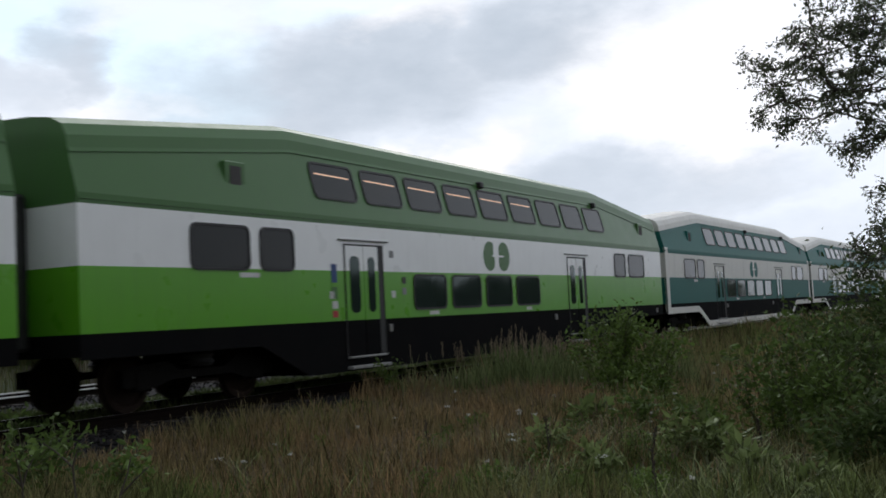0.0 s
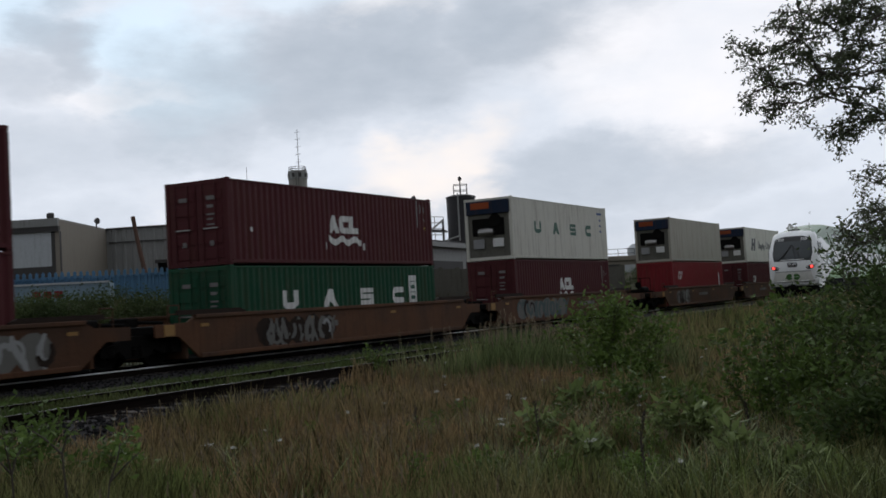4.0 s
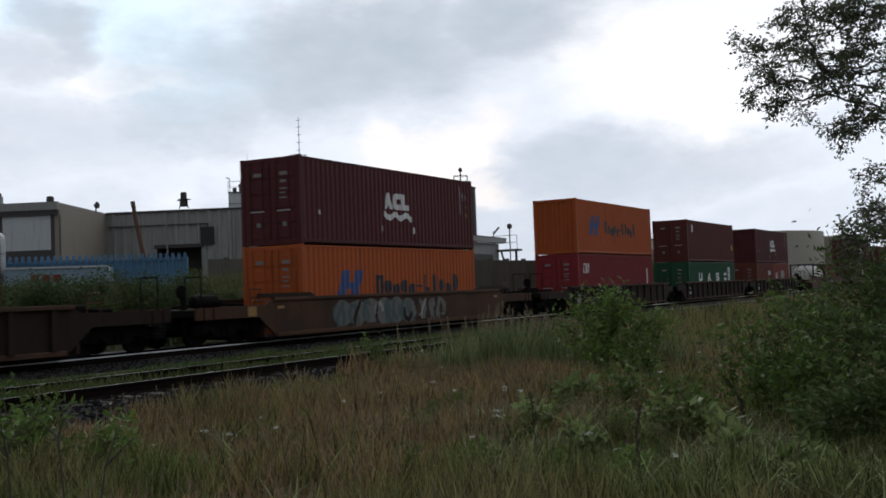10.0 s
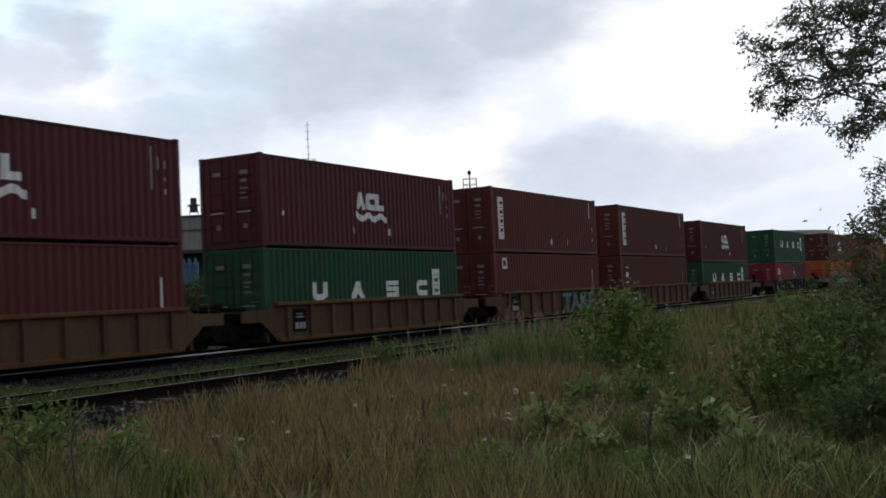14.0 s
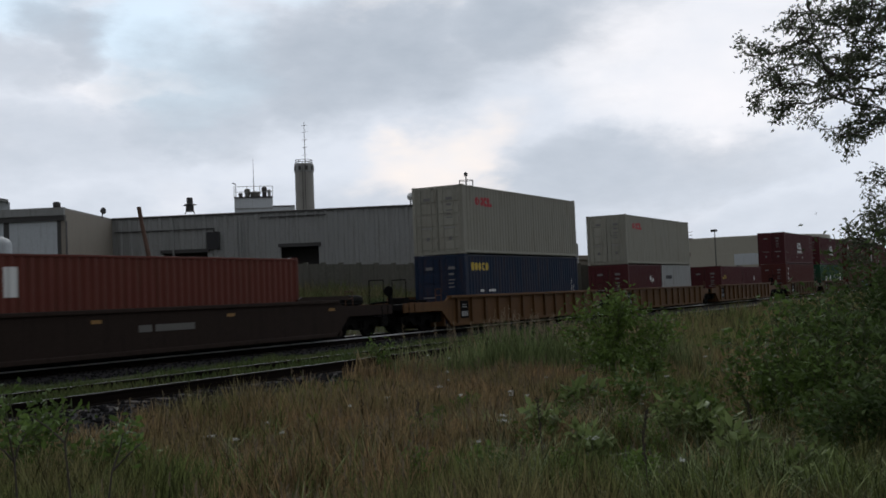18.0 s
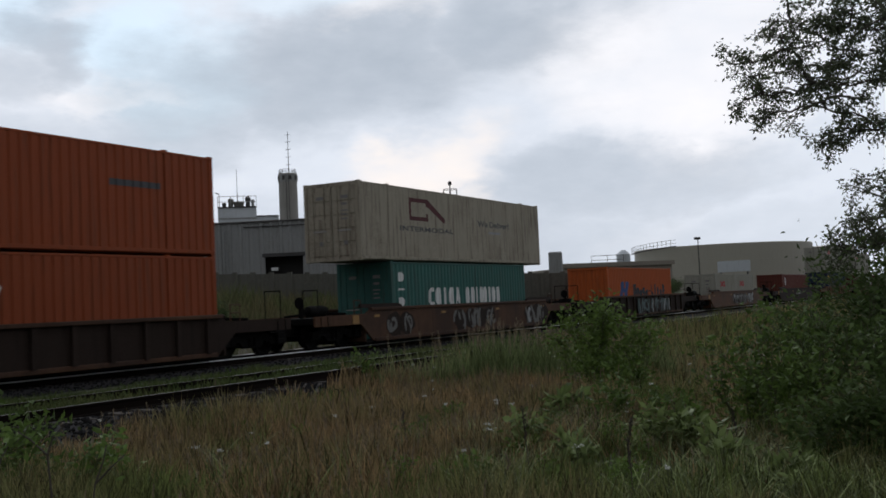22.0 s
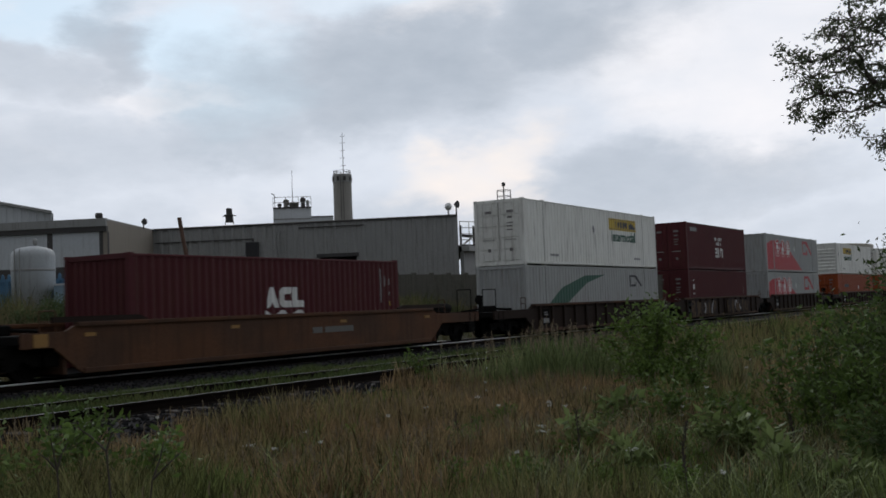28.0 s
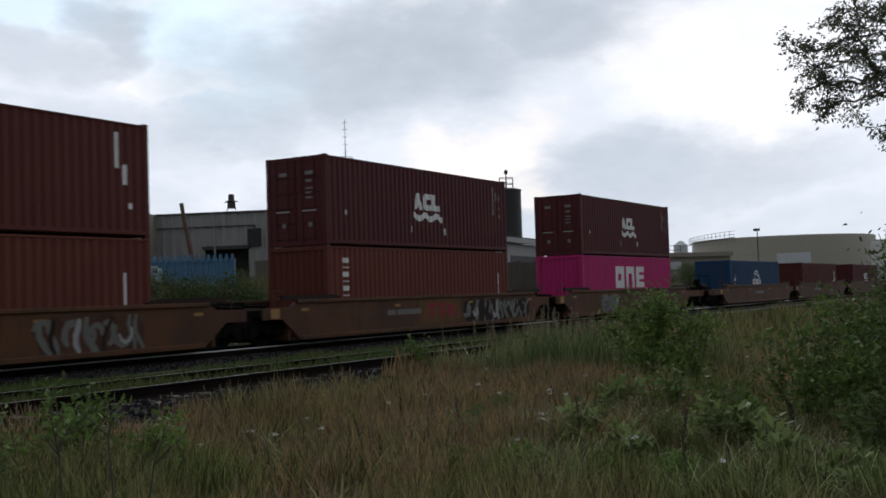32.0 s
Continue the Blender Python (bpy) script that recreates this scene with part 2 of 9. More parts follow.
M["mark_red"] = surf("mark_red", (0.40, 0.018, 0.028), 0.55, 0, 0.25, 1, 40, 0, (0.2, 0.05, 0.05), 0.25)
M["mark_green"] = surf("mark_green", (0.02, 0.09, 0.06), 0.6, 0, 0.3, 2, 40, 0, grime=0.2)
M["mark_yellow"] = surf("mark_yellow", (0.52, 0.36, 0.035), 0.6, 0, 0.3, 2, 40, 0, grime=0.3)
M["mark_grey"] = surf("mark_grey", (0.25, 0.25, 0.25), 0.6, 0, 0.3, 2, 40, 0, grime=0.3)
M["worn_white"] = surf("worn_white", (0.17, 0.16, 0.155), 0.6, 0, 0.8, 6, 60, 0, (0.05, 0.03, 0.03), 0.6)
# black steel, darkened further so its colour carries the shade under the trains
M["black"] = surf("shade_black_steel", (0.005, 0.0046, 0.0042), 0.8, 0.0, 0.5, 2.0, 30, 0.3, (0.012, 0.009, 0.007), 0.4, spec=0.08)
M["steel"] = surf("bare_steel", (0.30, 0.29, 0.28), 0.35, 0.9, 0.3, 3, 30, 0.1, RUST, 0.2)
M["well_orange"] = surf("well_orange", (0.100, 0.046, 0.024), 0.65, 0, 0.7, 0.7, 16, 0.2, (0.034, 0.020, 0.014), 0.62, 0.5, each=0.3, spec=0.1, alt=(0.070, 0.038, 0.024), alt_scale=0.5)
M["well_brown"] = surf("well_brown", (0.085, 0.043, 0.025), 0.7, 0, 0.65, 0.8, 16, 0.2, (0.026, 0.017, 0.012), 0.6, 0.5, each=0.3, spec=0.1, alt=(0.052, 0.030, 0.021), alt_scale=0.5)
M["well_dark"] = surf("well_dark", (0.030, 0.020, 0.016), 0.75, 0, 0.5, 0.8, 16, 0.2, (0.013, 0.009, 0.007), 0.6, 0.5, each=0.3, spec=0.08)
M["well_tan"] = surf("well_tan", (0.086, 0.052, 0.028), 0.7, 0, 0.7, 0.8, 16, 0.2, (0.02, 0.014, 0.01), 0.65, 0.55, each=0.35, spec=0.1)
M["well_yellow"] = surf("well_yellow", (0.102, 0.050, 0.019), 0.62, 0, 0.5, 0.8, 16, 0.2, (0.03, 0.018, 0.01), 0.6, 0.5, each=0.3, spec=0.1)
M["well_grime"] = surf("well_grime", (0.022, 0.013, 0.009), 0.75, 0, 0.5, 0.8, 16, 0.2, (0.012, 0.009, 0.007), 0.6, 0.5, each=0.3, spec=0.15)
M["teal_spray"] = surf("teal_spray", (0.030, 0.062, 0.062), 0.6, 0, 0.4, 3, 30, 0, grime=0.3)
M["sky_spray"] = surf("sky_spray", (0.026, 0.112, 0.15), 0.6, 0, 0.9, 3, 30, 0, (0.03, 0.03, 0.03), 0.6, 0.4)
M["pale_spray"] = surf("pale_spray", (0.105, 0.100, 0.090), 0.6, 0, 0.5, 3, 30, 0, grime=0.45)
M["go_upper"] = surf("transit_sage", (0.060, 0.158, 0.042), 0.34, 0, 0.15, 0.7, 2, 0.0, (0.06, 0.10, 0.05), 0.16, 0.12, spec=0.3)
M["go_lower"] = surf("transit_green", (0.105, 0.36, 0.014), 0.30, 0, 0.12, 0.7, 2, 0.0, (0.06, 0.12, 0.03), 0.16, 0.12)
M["go_white"] = surf("transit_white", (0.90, 0.91, 0.90), 0.30, 0, 0.1, 0.7, 2, 0.0, (0.38, 0.37, 0.35), 0.10, 0.06)
M["go_teal"] = surf("transit_teal", (0.016, 0.135, 0.115), 0.5, 0, 0.2, 0.7, 20, 0.04, (0.03, 0.08, 0.07), 0.25, 0.2, spec=0.15)
M["go_cream"] = surf("transit_cream", (0.70, 0.69, 0.64), 0.45, 0, 0.2, 0.7, 20, 0.04, (0.2, 0.18, 0.15), 0.3, 0.25)
M["go_skirt"] = surf("skirt_black", (0.0065, 0.0065, 0.007), 0.8, 0, 0.4, 0.8, 20, 0.1, (0.012, 0.010, 0.009), 0.35, 0.2, spec=0.03)
M["rubber"] = surf("rubber", (0.016, 0.016, 0.016), 0.6, 0, 0.3, 2, 40, 0.1, grime=0.2)
M["glass"] = surf("tinted_glass", (0.020, 0.030, 0.027), 0.06, 0, 0.2, 0.5, 3, 0, grime=0, spec=0.36)
M["glass"].node_tree.nodes["Principled BSDF"].inputs["Specular Tint"].default_value = (0.72, 1.0, 0.92, 1)
M["glass_upper"] = surf("dark_upper_glass", (0.012, 0.015, 0.015), 0.06, 0, 0.2, 0.5, 3, 0, grime=0, spec=0.22)
# cab coach panes: the light mint base paints in part of the reflected sky
M["glass_mint_sheen"] = surf("mint_glass_sheen", (0.115, 0.165, 0.145), 0.08, 0, 0.3, 0.5, 3, 0, grime=0, spec=0.65)
M["glass_mint_sheen"].node_tree.nodes["Principled BSDF"].inputs["Specular Tint"].default_value = (0.78, 1.0, 0.92, 1)
M["lamp_strip"] = glowing("lamp_strip", (1.0, 0.62, 0.42), 0.30)
M["screen"] = surf("windscreen_glass", (0.055, 0.062, 0.064), 0.08, 0, 0.3, 0.8, 3, 0, grime=0, spec=0.5)
M["red_lamp"] = glowing("red_lamp", (1.0, 0.06, 0.05), 2.5)
M["chrome"] = surf("lamp_chrome", (0.45, 0.45, 0.45), 0.25, 0.9, 0.2, 4, 30, 0, grime=0.1)
M["moss_wall"] = surf("moss_wall", (0.115, 0.108, 0.09), 0.9, 0, 0.5, 0.6, 9, 0.25, (0.04, 0.045, 0.028), 0.6, 0.55)
M["concrete"] = surf("concrete", (0.30, 0.285, 0.26), 0.85, 0, 0.4, 0.5, 9, 0.2, (0.11, 0.10, 0.085), 0.45, 0.35)
M["siding"] = surf("grey_siding", (0.255, 0.255, 0.245), 0.55, 0, 0.35, 0.3, 9, 0.08, (0.12, 0.11, 0.10), 0.45, 0.5)
M["pale_siding"] = surf("pale_siding", (0.46, 0.485, 0.50), 0.6, 0, 0.2, 0.3, 9, 0.08, (0.2, 0.19, 0.18), 0.3, 0.3)
M["stucco"] = surf("tan_stucco", (0.245, 0.215, 0.175), 0.85, 0, 0.3, 0.4, 12, 0.15, (0.12, 0.10, 0.08), 0.35, 0.3)
# dark trim; the same colour stands in for shade inside bays and openings
M["trim_shade_dark"] = surf("dark_trim_and_shade", (0.046, 0.042, 0.040), 0.7, 0, 0.3, 0.8, 12, 0.1, grime=0.2)
M["beige"] = surf("tank_beige", (0.34, 0.318, 0.26), 0.6, 0, 0.18, 0.15, 3, 0.05, (0.25, 0.22, 0.17), 0.25, 0.3)
M["silo_black"] = surf("silo_black", (0.014, 0.013, 0.015), 0.6, 0, 0.3, 0.5, 6, 0.1, grime=0.25)
M["blue_fence"] = surf("blue_fence", (0.075, 0.185, 0.30), 0.6, 0, 0.3, 0.5, 9, 0.1, (0.05, 0.07, 0.1), 0.3, 0.3)
M["faded_blue"] = surf("faded_blue", (0.20, 0.29, 0.36), 0.6, 0, 0.35, 0.6, 12, 0.1, (0.10, 0.12, 0.13), 0.4, 0.4)
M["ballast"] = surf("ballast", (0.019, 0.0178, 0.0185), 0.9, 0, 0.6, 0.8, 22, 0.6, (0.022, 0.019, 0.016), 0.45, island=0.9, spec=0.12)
M["tie"] = surf("tie_wood", (0.034, 0.026, 0.020), 0.9, 0, 0.5, 2, 20, 0.4, grime=0.4, each=0.5)
M["rail"] = surf("rail_side", (0.010, 0.007, 0.0055), 0.9, 0.0, 0.4, 3, 30, 0.2, (0.012, 0.008, 0.006), 0.3, spec=0.05)
# rail heads: the shine of polished steel is put into a pale, mostly diffuse colour
M["rail_top"] = surf("rail_top", (0.27, 0.26, 0.25), 0.45, 0.3, 0.15, 3, 30, 0.0, grime=0.05)
M["rail_glint"] = surf("rail_glint", (0.72, 0.71, 0.70), 0.4, 0.1, 0.1, 3, 30, 0.0, grime=0.05)
M["soil"] = surf("soil", (0.060, 0.050, 0.028), 0.95, 0, 0.6, 0.5, 7, 0.6, (0.035, 0.045, 0.018), 0.5, alt=(0.040, 0.058, 0.020), alt_scale=0.22, world_space=True)
M["bark"] = surf("bark", (0.060, 0.048, 0.038), 0.9, 0, 0.4, 4, 30, 0.4)
M["stem"] = surf("stem", (0.075, 0.085, 0.035), 0.8, 0, 0.3, 4, 30, 0.1)
M["grass"] = leafy("grass_blade", (0.118, 0.148, 0.046), (0.180, 0.156, 0.070), 1.6, 0.55, 0.3)
M["dry"] = leafy("dry_grass", (0.262, 0.178, 0.092), (0.168, 0.140, 0.066), 1.6, 0.65, 0.25)
# pale tone that paints highlights into the front grass
M["arch"] = leafy("arching_blade_lit", (0.165, 0.200, 0.080), (0.210, 0.212, 0.110), 1.6, 0.5, 0.3)
M["reed"] = leafy("reed_blade", (0.135, 0.170, 0.068), (0.175, 0.182, 0.086), 1.3, 0.55, 0.35)
M["seed"] = leafy("seed_head", (0.22, 0.175, 0.12), (0.17, 0.135, 0.09), 0.6, 0.8, 0.25)
M["leaf_mid"] = leafy("leaf_mid", (0.118, 0.178, 0.042), (0.086, 0.134, 0.034), 0.9, 0.42)
M["leaf_dark"] = leafy("leaf_dark", (0.078, 0.116, 0.036), (0.056, 0.086, 0.026), 0.8, 0.5)
M["leaf_tree"] = leafy("leaf_tree", (0.098, 0.116, 0.068), (0.074, 0.092, 0.052), 0.9, 0.4, 0.45)
M["leaf_pale"] = leafy("leaf_pale", (0.200, 0.250, 0.095), (0.140, 0.190, 0.062), 1.0, 0.42)
M["track_blade"] = leafy("track_blade", (0.060, 0.090, 0.028), (0.088, 0.100, 0.036), 0.8, 0.7)
M["bank_blade"] = leafy("bank_blade", (0.090, 0.106, 0.042), (0.140, 0.120, 0.062), 0.9, 0.7)
M["leaf_bank"] = leafy("leaf_bank", (0.075, 0.100, 0.038), (0.054, 0.080, 0.030), 0.7, 0.6)
M["petal"] = leafy("petal_white", (0.62, 0.62, 0.58), (0.52, 0.52, 0.48), 0.3, 0.7)

# ---- shapes ----
K = -0.0003288          # the line bends gently to the right
OFF_GO, OFF_FR = 12.67, 21.45   # centre lines of the two tracks, to the left of the eye
Z_GO = 0.15             # the near rails lie a little higher


def along(s, off):
    """The place on a line off metres left of the eye's, s metres on, and the heading there (radians)."""
    th = K * s
    return (math.cos(th) - 1) / K - off * math.cos(th), math.sin(th) / K - off * math.sin(th), th


class Geo:
    """Vertices and faces of one mesh."""

    def __init__(self):
        self.v, self.f = [], []

    def add(self, vs, fs):
        n = len(self.v)
        self.v += vs
        self.f += [tuple(i + n for i in f) for f in fs]
        return self

    def box(self, x0, x1, y0, y1, z0, z1, c=0.0):
        """A box, its long edges chamfered by c."""
        if x1 < x0:
            x0, x1 = x1, x0
        if y1 < y0:
            y0, y1 = y1, y0
        c = min(c, (x1 - x0) * 0.4, (y1 - y0) * 0.4, (z1 - z0) * 0.4)
        if c <= 0:
            return self.add([(x, y, z) for x in (x0, x1) for y in (y0, y1) for z in (z0, z1)],
                            [(0, 1, 3, 2), (4, 6, 7, 5), (0, 4, 5, 1), (2, 3, 7, 6), (0, 2, 6, 4), (1, 5, 7, 3)])
        vs, idx = [], {}
        for sx in (0, 1):
            for sy in (0, 1):
                for sz in (0, 1):
                    p = (x1 if sx else x0, y1 if sy else y0, z1 if sz else z0)
                    d = (-c if sx else c, -c if sy else c, -c if sz else c)
                    for a in range(3):
                        idx[sx, sy, sz, a] = len(vs)
                        vs.append(tuple(p[i] + (0 if i == a else d[i]) for i in range(3)))
        fs = []
        for a in range(3):
            b, d = [(1, 2), (2, 0), (0, 1)][a]
            for s in (0, 1):
                q = []
                for u, w in ((0, 0), (1, 0), (1, 1), (0, 1)):
                    k = [0, 0, 0]
                    k[a], k[b], k[d] = s, u, w
                    q.append(idx[(*k, a)])
                fs.append(tuple(q if s else q[::-1]))
            for u in (0, 1):
                for w in (0, 1):
                    q = []
                    for s, ax in ((0, b), (1, b), (1, d), (0, d)):
                        k = [0, 0, 0]
                        k[a], k[b], k[d] = s, u, w
                        q.append(idx[(*k, ax)])
                    fs.append(tuple(q))
        for sx in (0, 1):
            for sy in (0, 1):
                for sz in (0, 1):
                    fs.append(tuple(idx[sx, sy, sz, a] for a in range(3)))
        return self.add(vs, fs)

    def prism(self, poly, a0, a1, axis="x"):
        """A polygon pushed along an axis: the points are (y, z) for x, (x, z) for y, (x, y) for z."""
        n = len(poly)

        def put(p, a):
            return {"x": (a, p[0], p[1]), "y": (p[0], a, p[1]), "z": (p[0], p[1], a)}[axis]

        vs = [put(p, a0) for p in poly] + [put(p, a1) for p in poly]
        fs = [tuple(range(n))[::-1], tuple(range(n, 2 * n))] + [(i, (i + 1) % n, (i + 1) % n + n, i + n) for i in range(n)]
        return self.add(vs, fs)

    def tube(self, p, q, r0, r1=None, n=8, caps=True):
        r1 = r0 if r1 is None else r1
        p, q = Vector(p), Vector(q)
        d = (q - p).normalized()
        u = d.orthogonal().normalized()
        w = d.cross(u)
        vs = []
        for c, r in ((p, r0), (q, r1)):
            vs += [tuple(c + r * (math.cos(a) * u + math.sin(a) * w)) for a in (2 * math.pi * i / n for i in range(n))]
        fs = [(i, (i + 1) % n, (i + 1) % n + n, i + n) for i in range(n)]
        if caps:
            fs += [tuple(range(n))[::-1], tuple(range(n, 2 * n))]
        return self.add(vs, fs)

    def lathe(self, prof, centre, axis="z", n=24):
        """A profile of (radius, height) turned round an axis through centre."""
        vs, fs = [], []
        for r, h in prof:
            for i in range(n):
                a = 2 * math.pi * i / n
                c, s = r * math.cos(a), r * math.sin(a)
                o = {"z": (c, s, h), "x": (h, c, s), "y": (c, h, s)}[axis]
                vs.append(tuple(o[k] + centre[k] for k in range(3)))
        m = len(prof)
        for j in range(m - 1):
            fs += [(j * n + i, j * n + (i + 1) % n, (j + 1) * n + (i + 1) % n, (j + 1) * n + i) for i in range(n)]
        fs += [tuple(range(n))[::-1], tuple(range((m - 1) * n, m * n))]
        return self.add(vs, fs)

    def mesh(self, name, mat, smooth=False, fix=True):
        me = bpy.data.meshes.new(name)
        me.from_pydata(self.v, [], self.f)
        if fix:
            bm = bmesh.new()
            bm.from_mesh(me)
            bmesh.ops.recalc_face_normals(bm, faces=bm.faces)
            bm.to_mesh(me)
            bm.free()
        me.materials.append(mat)
        if smooth:
            me.shade_smooth()
        return me


def part(name, geo, mat, parent, label="", smooth=False, at=None):
    """One mesh object under a thing or a part; geo may be a mesh that is shared."""
    me = geo.mesh(name, mat, smooth) if isinstance(geo, Geo) else geo
    ob = new(name, me)
    ob.parent = parent
    if at is not None:
        ob.matrix_basis = at
    if label:
        ob["label"] = label
    return ob


def thing(name, m, label, category, group=""):
    ob = new(name)
    ob.empty_display_size = 0.2
    ob.matrix_basis = m
    return tagged(ob, label, category, group)


def setting(name, geo, mat, label, smooth=False):
    ob = new(name, geo.mesh(name, mat, smooth) if isinstance(geo, Geo) else geo)
    return tagged(ob, label, name.replace("_", " "), kind="structure")


def lerp(x, pts):
    for (a, va), (b, vb) in zip(pts, pts[1:]):
        if x <= b:
            return va + (vb - va) * max(0.0, (x - a) / (b - a))
    return pts[-1][1]


# ---- the ground ----
PROFILE = [(-400, -0.6), (-30, -0.45), (-5, -0.3), (4, -0.25), (8.5, -0.22), (9.6, -0.18), (10.3, -0.16), (10.9, -0.12), (14.4, -0.12), (15.2, -0.16),
           (16.2, -0.24), (18.2, -0.24), (19.0, -0.28), (19.6, -0.30), (23.3, -0.30), (24.1, -0.35), (26, -0.3), (29, 0.35), (33, 1.15), (38, 1.55), (48, 1.7), (400, 1.6)]


def ground_z(off, s):
    z = lerp(off, PROFILE)
    if off < 9.8 or off > 25:
        z += 0.10 * (noise.noise((off * 0.22, s * 0.22, 3.1)) + 0.5 * noise.noise((off * 0.7, s * 0.7, 7.7))) * min(1.0, abs(off - (9.8 if off < 17 else 25)) / 2)
    return z


def build_ground():
    offs = sorted(set([o for o, _ in PROFILE] + [x * 0.5 for x in range(-8, 72)] + [-2400, -1200, -700, -200, -100, -60, -15, -10, 55, 70, 100, 150, 250, 700, 1400, 2600]))
    ss = sorted(set([-3200, -2000, -1300, -900, -600, -400, -250, -150, -100, -70, -50, -35, -25, -15] + list(range(-10, 60)) + list(range(60, 130, 3))
                    + [140, 155, 175, 200, 240, 300, 400, 550, 750, 1000, 1400, 2000, 3200]))
    vs = [(*along(s, o)[:2], ground_z(o, s)) for s in ss for o in offs]
    n = len(offs)
    fs = [(j * n + i, j * n + i + 1, (j + 1) * n + i + 1, (j + 1) * n + i) for j in range(len(ss) - 1) for i in range(n - 1)]
    g = Geo().add(vs, fs)
    setting("ground", g, M["soil"], "rough weedy soil beside and beyond the railway", True)


build_ground()


def build_track(name, off, z, s0, s1, label):
    """Rails, sleepers and stone bed of one track."""
    step = 12.0
    n = int((s1 - s0) / step)
    track = setting(name, Geo().box(-0.01, 0.01, -0.01, 0.01, -0.4, -0.39), M["ballast"], label)
    track.data.clear_geometry()
    g = Geo()
    prof = [(-2.15, -0.30), (-1.55, -0.185), (-0.9, -0.195), (0.9, -0.195), (1.55, -0.185), (2.15, -0.30)]
    rows = [along(s0 + i * step, off) for i in range(n + 1)]
    for x, y, th in rows:
        g.v += [(x + p * math.cos(th), y + p * math.sin(th), z + h) for p, h in prof]
    m = len(prof)
    g.f = [(j * m + i, j * m + i + 1, (j + 1) * m + i + 1, (j + 1) * m + i) for j in range(n) for i in range(m - 1)]
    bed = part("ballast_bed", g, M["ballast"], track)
    rail = [(-0.068, -0.172), (0.068, -0.172), (0.068, -0.158), (0.011, -0.145), (0.011, -0.045), (0.036, -0.032), (0.036, -0.004), (0.030, 0.0), (-0.030, 0.0), (-0.036, -0.004),
            (-0.036, -0.032), (-0.011, -0.045), (-0.011, -0.145), (-0.068, -0.158)]
    for side in (-0.7525, 0.7525):
        body, head = Geo(), Geo()
        hw = 0.014 if off < 15 else 0.036
        for x, y, th in rows:
            body.v += [(x + (p + side) * math.cos(th), y + (p + side) * math.sin(th), z + h) for p, h in rail]
            head.v += [(x + (p + side) * math.cos(th), y + (p + side) * math.sin(th), z + h) for p, h in ((-hw, 0.001), (hw, 0.001), (hw + 0.003, -0.012 if off < 15 else -0.030), (-hw - 0.003, -0.012 if off < 15 else -0.030))]
        m = len(rail)
        body.f = [(j * m + i, j * m + (i + 1) % m, (j + 1) * m + (i + 1) % m, (j + 1) * m + i) for j in range(n) for i in range(m)]
        head.f = [(j * 4 + i, j * 4 + (i + 1) % 4, (j + 1) * 4 + (i + 1) % 4, (j + 1) * 4 + i) for j in range(n) for i in (0, 1, 3)]
        r = part("rail", body, M["rail"], track)
        part("running_surface", head, M["rail_top" if off < 15 else "rail_glint"], r, "polished rail head with its glint painted pale")
    tie = Geo().box(-1.28, 1.28, -0.115, 0.115, -0.34, -0.172, 0.012).mesh("sleeper", M["tie"])
    s, count = 4.0, 0
    while s < 110 and count < 200:
        x, y, th = along(s, off)
        part("sleeper", tie, M["tie"], track, at=pose(x, y, z + random.uniform(-0.01, 0.008), 0, 0, math.degrees(th) + random.uniform(-0.8, 0.8)))
        s += 0.545
        count += 1
    rest = Geo()
    for k in range(400):
        sk = 110 + k * 0.55 if k < 220 else 4 - (k - 219) * 0.55
        x, y, th = along(sk, off)
        c, sn = math.cos(th), math.sin(th)
        b = Geo().box(-1.28, 1.28, -0.115, 0.115, -0.34, -0.172)
        rest.add([(x + px * c - py * sn, y + px * sn + py * c, z + pz) for px, py, pz in b.v], b.f)
    tagged(part("far_sleepers", rest, M["tie"], track), kind="stuff")
    # loose stones on the shoulder that faces the eye
    st = Geo()
    rnd = random.Random(int(off * 10))
    for _ in range(11000 if off < 15 else 4000):
        sk, o = rnd.uniform(6, 46), off - rnd.choice((rnd.uniform(0.9, 2.5), rnd.uniform(-0.7, 0.7), rnd.uniform(1.4, 2.3)))
        x, y, th = along(sk, o)
        r = rnd.uniform(0.022, 0.05)
        d = abs(off - o)
        zz = z + (-0.195 if d < 1.55 else lerp(d, [(1.55, -0.185), (2.15, -0.30), (2.6, -0.34)])) + r * 0.55
        vs = [(x + a * r * rnd.uniform(0.6, 1.2), y + b * r * rnd.uniform(0.6, 1.2), zz + c * r * rnd.uniform(0.5, 1.0)) for a, b, c in ((1, 0, 0), (-0.6, 0.9, 0), (-0.6, -0.9, 0), (0.1, 0.1, 1), (0, 0, -1))]
        st.add(vs, [(0, 1, 3), (1, 2, 3), (2, 0, 3), (1, 0, 4), (2, 1, 4), (0, 2, 4)])
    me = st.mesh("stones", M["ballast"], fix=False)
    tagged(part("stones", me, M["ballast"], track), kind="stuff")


build_track("railway_track_near", OFF_GO, Z_GO, -760, 900, "rusty steel rails on dark wooden sleepers in grey ballast")
build_track("railway_track_far", OFF_FR, 0.0, -760, 900, "polished steel rails on wooden sleepers in grey stone ballast")

# ---- buildings and tanks beyond the line ----


def wall_piece(parent, name, a, b, z0, z1, mat, thick=0.25, label=""):
    """An upright slab from plan point a to b; its outer face is on the line."""
    d = (Vector(b) - Vector(a)).normalized()
    nrm = Vector((-d.y, d.x)) * thick
    g = Geo().prism([tuple(a), tuple(b), (b[0] + nrm.x, b[1] + nrm.y), (a[0] + nrm.x, a[1] + nrm.y)], z0, z1, "z")
    return part(name, g, mat, parent, label)


